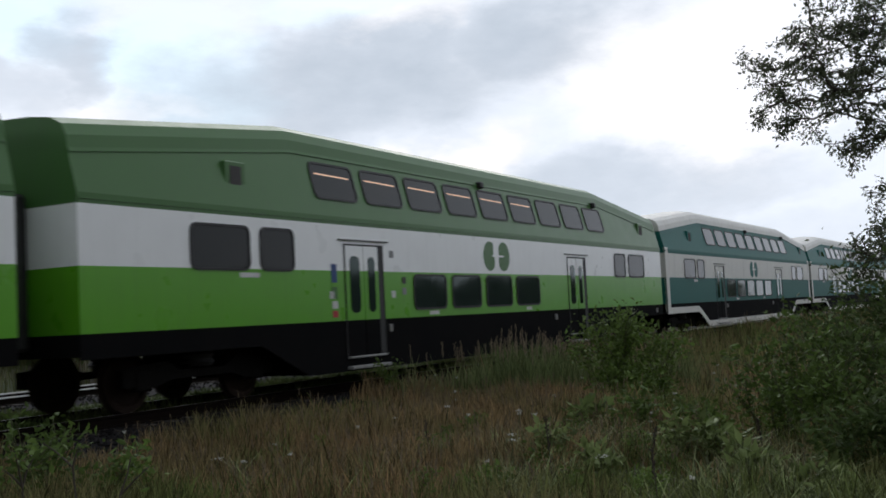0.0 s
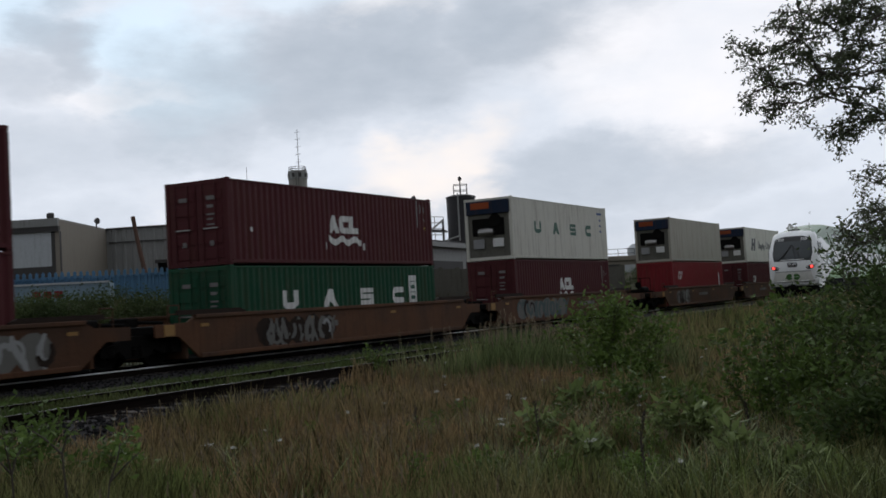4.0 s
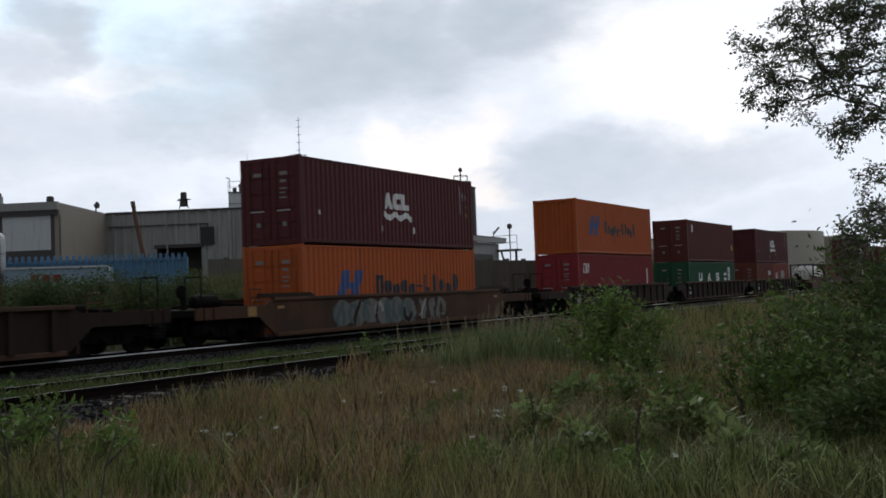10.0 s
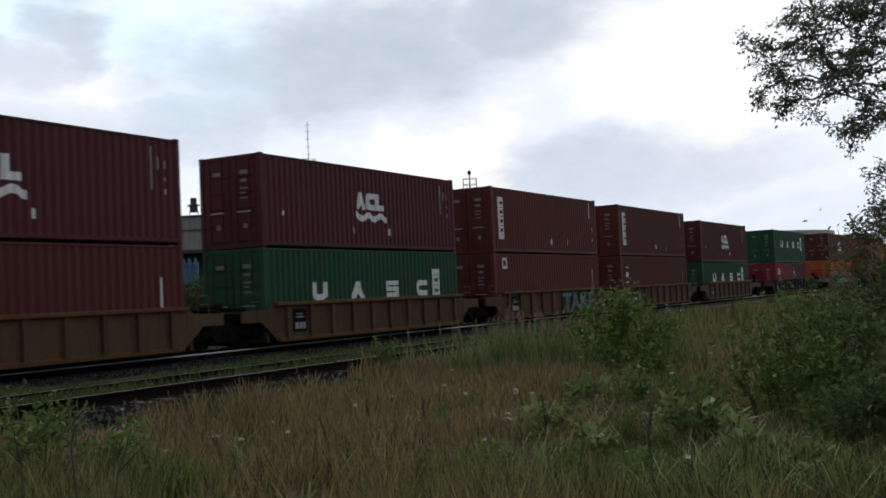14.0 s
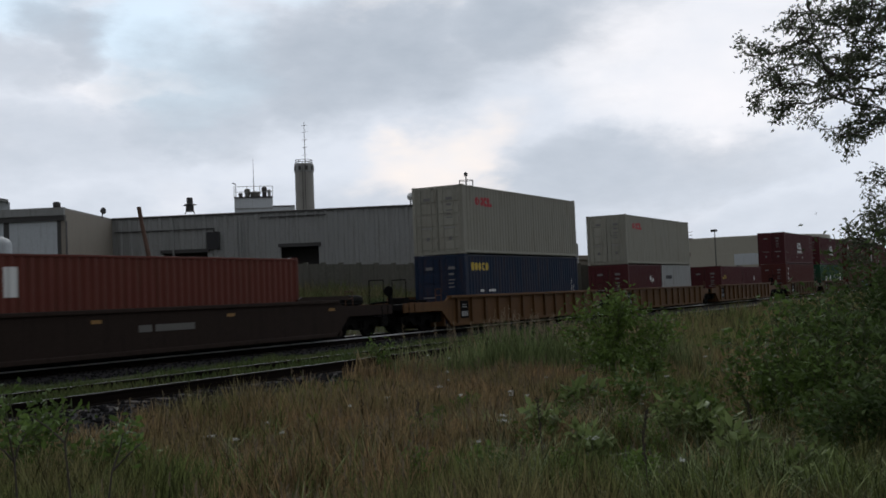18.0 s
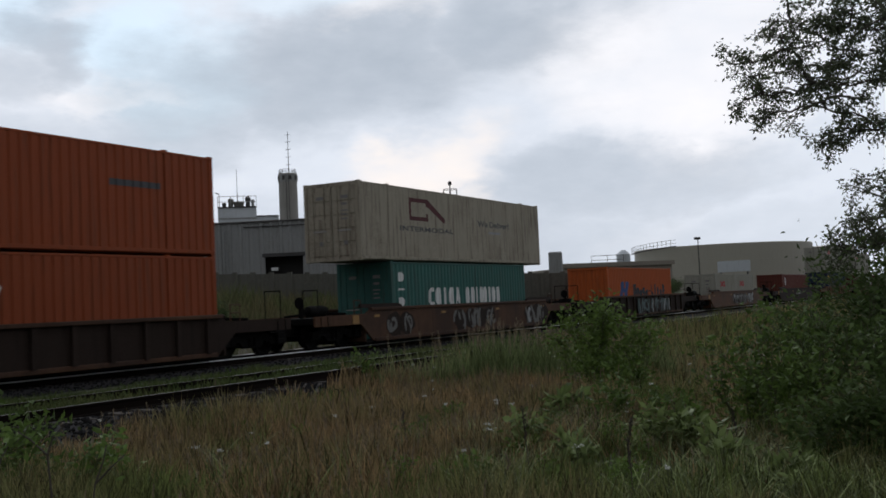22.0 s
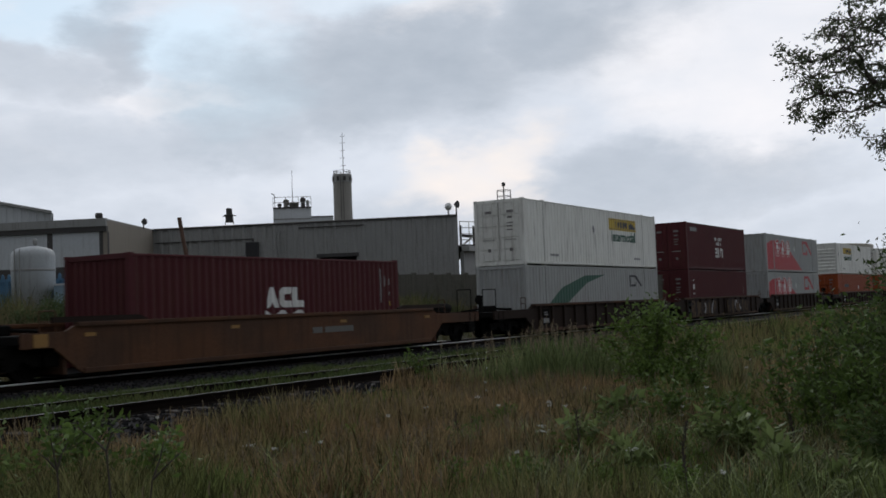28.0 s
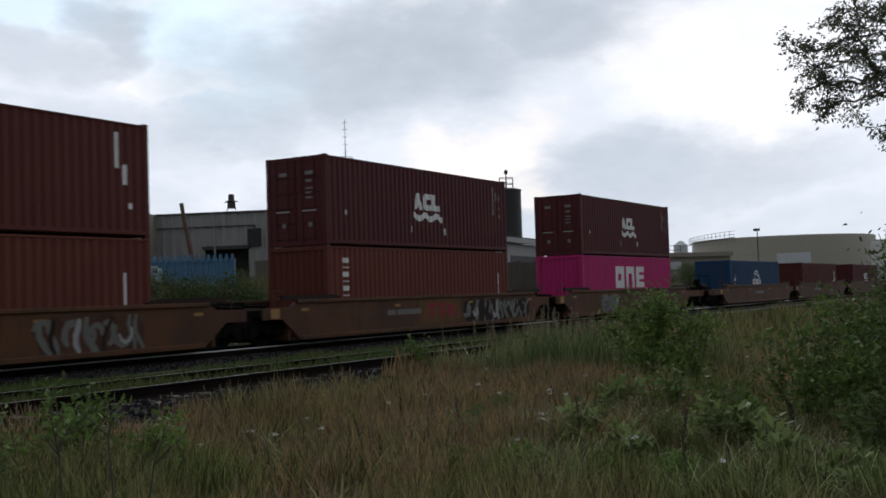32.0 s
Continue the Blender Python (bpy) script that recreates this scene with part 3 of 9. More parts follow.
def ribbed_wall(parent, name, a, b, z0, z1, mat, pitch=0.62, label="", top=None):
    """A profiled metal wall whose ribs stand 4 cm proud, from plan point a to b; top: height at b."""
    a, b = Vector(a), Vector(b)
    d = (b - a).normalized()
    out = Vector((d.y, -d.x))
    n = max(2, int((b - a).length / pitch))
    top = z1 if top is None else top
    vs, fs, ring = [], [], []
    for i in range(n):
        for u, h in ((0.0, 0.0), (0.52, 0.0), (0.62, 0.065), (0.90, 0.065)):
            ring.append(((i + u) / n, h))
    ring.append((1.0, 0.0))
    for u, h in ring:
        p = a + (b - a) * u + out * h
        zt = z1 + (top - z1) * u
        vs += [(p.x, p.y, z0), (p.x, p.y, zt)]
        q = a + (b - a) * u - out * 0.2
        vs += [(q.x, q.y, z0), (q.x, q.y, zt)]
    for i in range(len(ring) - 1):
        k = 4 * i
        fs += [(k, k + 4, k + 5, k + 1), (k + 2, k + 3, k + 7, k + 6), (k + 1, k + 5, k + 7, k + 3)]
    return part(name, Geo().add(vs, fs), mat, parent, label)


def on_wall(parent, name, a, b, u0, u1, z0, z1, mat, proud=0.06, label=""):
    a, b = Vector(a), Vector(b)
    d = (b - a).normalized()
    out = Vector((d.y, -d.x))
    p, q = a + d * u0, a + d * u1
    g = Geo().prism([tuple(p - out * 0.02), tuple(q - out * 0.02), tuple(q + out * proud), tuple(p + out * proud)], z0, z1, "z")
    return part(name, g, mat, parent, label)


def plan(az, dist):
    return (-dist * math.sin(radians(az)), dist * math.cos(radians(az)))


def sight(az, el, dist):
    """The place at a bearing (degrees to the left) and a slope from the eye."""
    return (-dist * math.sin(radians(az)), dist * math.cos(radians(az)), EYE[2] + el * dist)


def railing(parent, pts, z, h=1.0, mat="steel", r=0.025, step=1.5):
    """A guard rail along plan points: uprights and two bars."""
    for a, b in zip(pts, pts[1:]):
        g = Geo()
        length = math.dist(a, b)
        n = max(1, int(length / step))
        for i in range(n + 1):
            x, y = a[0] + (b[0] - a[0]) * i / n, a[1] + (b[1] - a[1]) * i / n
            g.tube((x, y, z), (x, y, z + h), r, n=5)
        for k in (0.5, 1.0):
            g.tube((*a, z + h * k), (*b, z + h * k), r, n=5)
        part("guard_rail", g, M[mat], parent)


def works_building():
    top = 7.18
    joint, corner = plan(45.68, 73.6), plan(29.59, 68.5)
    brick, left = plan(47.96, 65.2), plan(62.0, 76.0)
    b = thing("works_building", pose(0, 0, 0), "long grey metal-clad factory building with an open loading bay", "building")
    b.matrix_basis = pose(0, 0, 0)
    # three lengths of siding leave the bays open
    d = Vector(corner) - Vector(joint)
    L = d.length

    def at_az(az):
        # where the line of sight at az meets the wall, in metres from the joint
        w = Vector((-math.sin(radians(az)), math.cos(radians(az))))
        j = Vector(joint)
        t = (j.x * w.y - j.y * w.x) / (d.y * w.x - d.x * w.y)
        return t * L

    dn = d.normalized()

    def pt(u):
        p = Vector(joint) + dn * u
        return (p.x, p.y)

    bay = [(at_az(43.17), at_az(40.9), 4.85), (at_az(37.07), at_az(35.06), 4.95)]
    u = 0.0
    for u0, u1, h in bay:
        ribbed_wall(b, "wall_panel", pt(u), pt(u0), 0.8, top, M["siding"])
        ribbed_wall(b, "wall_panel", pt(u0), pt(u1), h, top, M["siding"])
        # the bay's inner shade is put into this dark back wall
        wall_piece(b, "bay_interior", (pt(u0 - 4)[0] - 2.0 * dn.y, pt(u0 - 4)[1] + 2.0 * dn.x), (pt(u1 + 4)[0] - 2.0 * dn.y, pt(u1 + 4)[1] + 2.0 * dn.x), 0.8, h + 1.5, M["trim_shade_dark"], label="back wall of the loading bay, dark to stand for its shade")
        on_wall(b, "lintel", joint, corner, u0 - 0.15, u1 + 0.15, h - 0.05, h + 0.18, M["trim_shade_dark"], 0.10)
        u = u1
    ribbed_wall(b, "wall_panel", pt(u), corner, 0.8, top, M["siding"])
    on_wall(b, "eaves_trim", joint, corner, 0, L, top, top + 0.09, M["trim_shade_dark"], 0.12)
    on_wall(b, "conduit", joint, corner, 0.2, at_az(40.5), 6.30, 6.36, M["trim_shade_dark"], 0.12, "thin dark conduit along the wall")
    on_wall(b, "conduit", joint, corner, at_az(40.5) - 0.06, at_az(40.5), 6.05, 6.36, M["trim_shade_dark"], 0.12)
    on_wall(b, "conduit", joint, corner, at_az(38.1), at_az(34.6), 6.88, 6.94, M["trim_shade_dark"], 0.12)
    on_wall(b, "door_curtain", joint, corner, at_az(36.75), at_az(36.45), 4.0, 4.2, M["mark_white"], -0.4)
    on_wall(b, "wall_vent", joint, corner, at_az(40.87), at_az(40.24), 4.95, 6.1, M["silo_black"], 0.25, "dark square wall vent")
    for v in (0.2, 0.42, 0.44):
        on_wall(b, "downpipe", joint, corner, L * v, L * v + 0.1, 1.0, top - 0.4, M["siding"], 0.12)
    # side that runs back along the line
    far = (corner[0] - 14.5, corner[1] + 22.0)
    ribbed_wall(b, "side_wall", corner, far, 0.8, top, M["siding"])
    roof = Geo().prism([joint, corner, far, (joint[0] - 10, joint[1] + 30)], top + 0.02, top + 0.14, "z")
    part("roof", roof, M["concrete"], b)
    # floodlights on the corner
    # white all over in place of the glare on the lens
    lamp = part("floodlight", Geo().lathe([(0.05, -0.15), (0.24, 0.05), (0.26, 0.12), (0.20, 0.16)], (corner[0] - 0.5, corner[1] - 0.3, top + 0.65), "y", 14), M["mark_white"], b, "round floodlight on the roof corner, lens glare painted white")
    part("bracket", Geo().tube((corner[0] - 0.5, corner[1] - 0.2, top), (corner[0] - 0.5, corner[1] - 0.2, top + 0.6), 0.05), M["trim_shade_dark"], lamp)
    lamp = part("floodlight", Geo().lathe([(0.05, -0.15), (0.22, 0.05), (0.24, 0.12)], (corner[0] + 0.1, corner[1] - 0.2, top + 0.75), "x", 14), M["trim_shade_dark"], b, "round floodlight on the roof corner")
    part("bracket", Geo().tube((corner[0] + 0.1, corner[1] - 0.2, top), (corner[0] + 0.1, corner[1] - 0.2, top + 0.7), 0.05), M["trim_shade_dark"], lamp)
    # roof fan
    v = plan(41.75, 70.5)
    fan = part("roof_fan", Geo().lathe([(0.26, 0.12), (0.26, 0.52), (0.36, 0.56), (0.36, 0.60), (0.2, 0.64), (0.2, 0.98), (0.16, 1.04)], (v[0], v[1], top + 0.1), "z", 14), M["trim_shade_dark"], b, "dark roof fan on legs")
    part("legs", Geo().box(v[0] - 0.55, v[0] + 0.55, v[1] - 0.05, v[1] + 0.05, top + 0.62, top + 0.66).tube((v[0] - 0.2, v[1], top + 0.7), (v[0] - 0.38, v[1], top + 0.08), 0.03, n=5).tube((v[0] + 0.2, v[1], top + 0.7), (v[0] + 0.38, v[1], top + 0.08), 0.03, n=5), M["trim_shade_dark"], fan)

    # the tan block beside it
    t = thing("office_block", pose(0, 0, 0), "flat-roofed tan stucco block with pale panels above dark doors", "building")
    wall_piece(t, "side_wall", brick, joint, 0.8, top + 0.02, M["stucco"])
    dirv = (Vector(left) - Vector(brick)).normalized()
    w = [(0.0, 0.5, "trim_shade_dark"), (0.5, 3.4, "pale_siding"), (3.4, 3.75, "trim_shade_dark"), (3.75, 9.6, "pale_siding"), (9.6, 9.9, "trim_shade_dark"), (9.9, 16.0, "pale_siding")]
    for u0, u1, m in w:
        p, q2 = Vector(brick) + dirv * u1, Vector(brick) + dirv * u0
        wall_piece(t, "panel" if m == "pale_siding" else "mullion", tuple(p), tuple(q2), 4.55 if m == "pale_siding" else 0.8, 6.55, M[m])
    for u0, u1 in ((0.5, 3.4), (3.75, 9.6), (9.9, 16.0)):
        wall_piece(t, "bay_door", tuple(Vector(brick) + dirv * u1), tuple(Vector(brick) + dirv * u0), 0.8, 4.55, M["trim_shade_dark"], label="dark brown bay door")
    wall_piece(t, "fascia", tuple(Vector(brick) + dirv * 18 + Vector((0.05, -0.12))), (brick[0] + 0.05, brick[1] - 0.12), 6.55, 6.86, M["trim_shade_dark"])
    wall_piece(t, "roof_edge", tuple(Vector(brick) + dirv * 18 + Vector((0.07, -0.18))), (brick[0] + 0.07, brick[1] - 0.18), 6.86, top + 0.14, M["siding"], label="pale grey metal roof edge")
    part("roof", Geo().prism([brick, joint, (joint[0] - 22, joint[1] + 2), tuple(Vector(brick) + dirv * 18)], top, top + 0.1, "z"), M["concrete"], t)
    for az, dd in ((48.35, 66.5), (58.0, 70.0)):
        p = plan(az, dd)
        part("roof_vent", Geo().lathe([(0.18, 0), (0.18, 0.2), (0.22, 0.24), (0.22, 0.46), (0.15, 0.52)], (p[0], p[1], top + 0.05), "z", 14), M["trim_shade_dark"], t)
    p = plan(46.15, 71.5)
    part("floodlight", Geo().lathe([(0.05, -0.16), (0.2, 0.06), (0.22, 0.12), (0.15, 0.15)], (p[0], p[1], top + 0.45), "x", 14).tube((p[0], p[1], top), (p[0], p[1], top + 0.42), 0.04), M["trim_shade_dark"], t)
    # low annex along the side
    a0, a1 = (corner[0] + 0.2, corner[1] + 0.4), plan(25.08, 84.0)
    x = thing("annex", pose(0, 0, 0), "low annex with a broad white roof edge and dark openings", "building")
    zt = 5.25
    wall_piece(x, "wall", a0, a1, 0.8, zt - 0.36, M["siding"])
    on_wall(x, "fascia", a0, a1, -0.3, math.dist(a0, a1) + 0.5, zt - 0.34, zt, M["siding"], 0.5)
    on_wall(x, "roof_edge", a0, a1, -0.3, math.dist(a0, a1) + 0.5, zt, zt + 0.07, M["trim_shade_dark"], 0.52)
    part("roof", Geo().prism([a0, a1, (a1[0] - 8, a1[1] + 1), (a0[0] - 8, a0[1] + 1)], zt, zt + 0.08, "z"), M["concrete"], x)
    for u0, u1 in ((2.0, 7.6), (8.4, 14.6)):
        # no hole in the wall: a dark slab paints the shade within
        on_wall(x, "opening", a0, a1, u0, u1, 2.6, 4.0, M["trim_shade_dark"], 0.05, "dark slab painted as a shaded gap in the wall")
    p = a1
    lp = part("lamp_post", Geo().tube((p[0] + 1.0, p[1], 1.0), (p[0] + 1.0, p[1], 6.2), 0.05).lathe([(0.08, 0), (0.20, 0.08), (0.20, 0.34), (0.10, 0.42)], (p[0] + 1.0, p[1], 6.0), "z", 10).tube((p[0] - 0.4, p[1], 4.4), (p[0] - 0.4, p[1], 5.9), 0.04, n=6).tube((p[0] - 0.4, p[1], 5.7), (p[0] + 0.1, p[1], 6.2), 0.07, n=6), M["trim_shade_dark"], x)
    railing(x, [(p[0] - 0.6, p[1]), (p[0] + 1.6, p[1])], 4.4, 1.1)
    part("catwalk", Geo().box(p[0] - 0.6, p[0] + 1.8, p[1] - 0.5, p[1] + 0.5, 4.25, 4.4).tube((p[0] + 0.2, p[1], 4.3), (p[0] + 1.2, p[1], 1.0), 0.08).tube((p[0] + 1.5, p[1], 4.3), (p[0] + 1.5, p[1], 1.0), 0.1), M["trim_shade_dark"], x)


works_building()


def silos():
    # tall concrete tower with a mast
    az, dd = 35.71, 125.0
    p = plan(az, dd)
    t = thing("concrete_tower", pose(p[0], p[1], 0), "tall round concrete tower with a mast on top", "tower")
    part("shaft", Geo().lathe([(1.12, 1.0), (1.08, 17.2), (1.10, 17.2), (1.10, 17.35), (0.9, 17.38)], (0, 0, 0), "z", 24), M["concrete"], t, smooth=False)
    part("top_band", Geo().lathe([(1.12, 16.35), (1.14, 16.4), (1.14, 17.2), (1.12, 17.25)], (0, 0, 0), "z", 24), M["siding"], t)
    for k in range(9):
        a = 2 * math.pi * k / 9
        # dark blocks on the band stand for shaded gaps
        part("band_opening", Geo().box(-0.16, 0.16, -0.04, 0.04, 16.55, 17.05), M["trim_shade_dark"], t, at=pose(1.12 * math.cos(a), 1.12 * math.sin(a), 0, 0, 0, math.degrees(a) + 90))
    part("seam", Geo().lathe([(1.105, 9.0), (1.125, 9.03), (1.125, 9.12), (1.105, 9.15)], (0, 0, 0), "z", 24), M["concrete"], t)
    part("ladder", Geo().tube((0.5, -1.06, 1.5), (0.5, -1.02, 17.2), 0.03, n=5).tube((0.75, -0.9, 1.5), (0.75, -0.86, 17.2), 0.03, n=5), M["trim_shade_dark"], t)
    railing(t, [(1.0 * math.cos(a), 1.0 * math.sin(a)) for a in (i * math.pi / 4 for i in range(9))], 17.3, 0.5, "trim_shade_dark", 0.03, 3)
    mast = part("mast", Geo().tube((0.2, 0, 17.3), (0.2, 0, 22.3), 0.05, 0.025, 6), M["trim_shade_dark"], t)
    for z in (18.4, 19.3, 20.2, 21.1, 21.9):
        part("antenna_arm", Geo().tube((-0.15, 0, z), (0.55, 0, z), 0.025, n=5), M["trim_shade_dark"], mast)
    # white plant house on the roof line
    p, q2 = plan(39.44, 92.0), plan(37.42, 92.0)
    h = thing("plant_house", pose(0, 0, 0), "white rooftop plant house with a railing and vents", "building")
    wall_piece(h, "wall", p, q2, 2.0, 10.35, M["pale_siding"], 4.0)
    wall_piece(h, "low_wing", q2, plan(36.25, 92.0), 2.0, 9.55, M["pale_siding"], 3.0)
    on_wall(h, "roof_band", p, q2, 0, math.dist(p, q2), 9.35, 9.45, M["siding"], 0.06)
    on_wall(h, "parapet", p, q2, 0, math.dist(p, q2), 10.30, 10.42, M["trim_shade_dark"], 0.08)
    on_wall(h, "wing_edge", q2, plan(36.25, 92.0), 0, 1.85, 9.50, 9.60, M["trim_shade_dark"], 0.08)
    railing(h, [p, q2], 10.35, 0.95, "siding", 0.025, 1.0)
    for az, hh, rr, mt in ((39.1, 0.45, 0.2, "trim_shade_dark"), (38.75, 0.8, 0.26, "moss_wall"), (38.35, 0.55, 0.5, "moss_wall"), (37.85, 0.95, 0.24, "trim_shade_dark"), (37.6, 0.7, 0.16, "siding")):
        v = plan(az, 93)
        part("vent", Geo().lathe([(rr * 0.8, 0), (rr * 0.8, hh * 0.65), (rr, hh * 0.7), (rr, hh * 0.95), (rr * 0.4, hh + 0.06)], (v[0], v[1], 10.35), "z", 10), M[mt], h)
    v = plan(39.35, 92)
    part("lamp_arm", Geo().tube((v[0], v[1], 10.35), (v[0], v[1], 11.5), 0.03, n=5).tube((v[0], v[1], 11.5), (v[0] - 0.35, v[1], 11.65), 0.05, n=6), M["trim_shade_dark"], h)
    v = plan(38.4, 92)
    part("aerial", Geo().tube((v[0], v[1], 10.3), (v[0], v[1], 13.6), 0.04, 0.015, 5), M["trim_shade_dark"], h)
    # black silo behind the annex
    p = plan(27.0, 86.0)
    s = thing("black_silo", pose(p[0], p[1], 0), "black cylindrical silo with a top rail and beacon", "silo")
    part("shell", Geo().lathe([(1.17, 1.0), (1.17, 9.5), (1.22, 9.5), (1.22, 9.62), (0.8, 9.75)], (0, 0, 0), "z", 28), M["silo_black"], s)
    railing(s, [(0.62 * math.cos(a), 0.62 * math.sin(a)) for a in (i * math.pi / 3 for i in range(7))], 9.65, 0.95, "trim_shade_dark", 0.025, 3)
    part("beacon_pole", Geo().tube((0, 0, 9.6), (0, 0, 10.95), 0.05).lathe([(0.02, 0), (0.15, 0.08), (0.15, 0.3), (0.02, 0.4)], (0, 0, 10.9), "z", 12), M["trim_shade_dark"], s)
    part("fill_pipe", Geo().tube((0.35, -1.18, 9.8), (0.35, -1.2, 6.0), 0.07).tube((0.35, -1.2, 6.4), (-4.2, -3.0, 5.0), 0.06), M["siding"], s, "grey filling pipe")
    # steelwork between silo and factory
    g = thing("steel_gantry", pose(0, 0, 0), "rusty steel gantry with railed walkways", "gantry")
    a, b = plan(29.45, 78.0), plan(28.0, 80.0)
    for z in (5.6, 6.5):
        part("walkway", Geo().prism([a, b, (b[0] - 0.5, b[1] + 1.5), (a[0] - 0.5, a[1] + 1.5)], z, z + 0.14, "z"), M["trim_shade_dark"], g)
        railing(g, [a, b], z + 0.2, 0.9, "siding", 0.03, 0.9)
    for f in (0.02, 0.5, 0.98):
        x, y = a[0] + (b[0] - a[0]) * f, a[1] + (b[1] - a[1]) * f
        part("column", Geo().box(x - 0.07, x + 0.07, y - 0.07, y + 0.07, 1.0, 7.3, 0.02), M["trim_shade_dark"], g)
    part("brace", Geo().tube((*a, 5.7), (*b, 7.4), 0.07), M["siding"], g)


silos()


def yard():
    # low concrete panel wall
    a, b = plan(40.6, 61.5), plan(18.6, 66.0)
    w = thing("panel_wall", pose(0, 0, 0), "low dark stained concrete panel wall", "wall")
    n = 24
    for i in range(n):
        p = [a[0] + (b[0] - a[0]) * (i + k) / n for k in (0.02, 0.98)]
        q2 = [a[1] + (b[1] - a[1]) * (i + k) / n for k in (0.02, 0.98)]
        wall_piece(w, "panel", (p[0], q2[0]), (p[1], q2[1]), 0.8, 3.62 - 0.035 * i, M["moss_wall"], 0.2)
        wall_piece(w, "post", (p[1] - 0.1, q2[1] - 0.1), (p[1] + 0.15, q2[1] + 0.02), 0.8, 3.70 - 0.035 * i, M["moss_wall"], 0.3)
    # blue sheet fence on the bank
    a, b = plan(56.0, 52.0), plan(41.6, 50.0)
    f = thing("sheet_fence", pose(0, 0, 0), "blue corrugated sheet fence above the bank", "fence")
    pick = Geo().prism([(-0.07, 0), (0.07, 0), (0.07, 0.28), (0.0, 0.36), (-0.07, 0.28)], -0.1, -0.04, "y").mesh("picket", M["blue_fence"])
    rz = math.degrees(math.atan2(b[1] - a[1], b[0] - a[0]))
    for i in range(6):
        p = (a[0] + (b[0] - a[0]) * i / 6, a[1] + (b[1] - a[1]) * i / 6)
        q2 = (a[0] + (b[0] - a[0]) * (i + 1) / 6, a[1] + (b[1] - a[1]) * (i + 1) / 6)
        ribbed_wall(f, "sheet", p, q2, 1.3, 3.3 + 0.04 * (i % 2), M["blue_fence"], 0.3)
        for j in range(8):
            u = (j + 0.5) / 8
            x, y = p[0] + (q2[0] - p[0]) * u, p[1] + (q2[1] - p[1]) * u
            part("picket", pick, M["blue_fence"], f, at=pose(x, y, 3.2, 0, 0, rz))
    # pale trailer with red lettering in front of the fence
    a, b = plan(50.6, 47.5), plan(45.6, 47.0)
    t = thing("parked_trailer", pose(0, 0, 0), "pale box trailer with faded red lettering parked by the fence", "trailer")
    wall_piece(t, "box", a, b, 1.75, 2.92, M["faded_blue"], 2.4)
    on_wall(t, "lettering", a, b, 1.05, 1.38, 2.32, 2.62, M["red"], 0.03)
    on_wall(t, "lettering", a, b, 1.5, 1.8, 2.32, 2.62, M["red"], 0.03)
    on_wall(t, "lettering", a, b, 1.92, 2.25, 2.32, 2.62, M["red"], 0.03)
    on_wall(t, "top_rail", a, b, 0, math.dist(a, b), 2.88, 2.96, M["pale_siding"], 0.05)
    for u in (0.8, 2.9):
        d = (Vector(b) - Vector(a)).normalized()
        c = Vector(a) + d * u
        part("wheel", Geo().lathe([(0.3, -0.12), (0.48, -0.1), (0.48, 0.1), (0.3, 0.12)], (c.x, c.y + 0.2, 1.75), "y", 16), M["rubber"], t)
    # white storage tank
    p = plan(51.55, 49.0)
    s = thing("storage_tank", pose(p[0], p[1], 0), "white upright storage tank with a domed top", "tank")
    part("shell", Geo().lathe([(0.90, 1.0), (0.90, 4.2), (0.88, 4.34), (0.78, 4.48), (0.55, 4.58), (0.3, 4.63), (0.1, 4.64)], (0, 0, 0), "z", 28), M["tank_white"], s, smooth=True)
    part("hoop", Geo().lathe([(0.905, 3.55), (0.92, 3.57), (0.92, 3.63), (0.905, 3.65)], (0, 0, 0), "z", 28), M["siding"], s)
    part("ladder", Geo().tube((0.3, -0.94, 1.2), (0.3, -0.92, 4.5), 0.025, n=5).tube((0.0, -0.95, 1.2), (0.0, -0.95, 4.5), 0.025, n=5), M["siding"], s)
    part("valve", Geo().lathe([(0.06, 4.68), (0.1, 4.75), (0.1, 4.9), (0.03, 4.98)], (0.15, 0, 0), "z", 10), M["siding"], s)
    # leaning timber post
    p = plan(44.3, 62.0)
    top = plan(44.4, 62.0)
    post = thing("leaning_post", pose(p[0], p[1], 1.0), "leaning weathered timber post", "post")
    part("shaft", Geo().tube((0.75, 0.55, 0), (0.42, 0.3, 2.8), 0.15, 0.13, 8).tube((0.42, 0.3, 2.8), (0.10, 0.05, 5.0), 0.13, 0.11, 8).tube((0.10, 0.05, 5.0), (-0.05, 0, 6.0), 0.11, 0.12, 8).tube((0.25, 0.18, 4.0), (0.33, 0.2, 4.2), 0.06, 0.04, 6), surf("post_wood", (0.105, 0.056, 0.038), 0.85, 0, 0.5, 2, 14, 0.3), post)
    # gabled pale shed, far left
    g = thing("gable_shed", pose(0, 0, 0), "pale metal gabled shed behind the office block", "building")
    a, b = plan(57.5, 95.0), plan(50.6, 90.0)
    ribbed_wall(g, "end_wall", a, b, 1.0, 12.6, M["pale_siding"], 0.6, top=10.0)
    ribbed_wall(g, "side_wall", b, (b[0] - 32, b[1] + 20), 1.0, 10.0, M["pale_siding"], 0.6)
    on_wall(g, "roof_edge", a, b, 0, 0.3, 12.3, 12.8, M["siding"], 0.2)
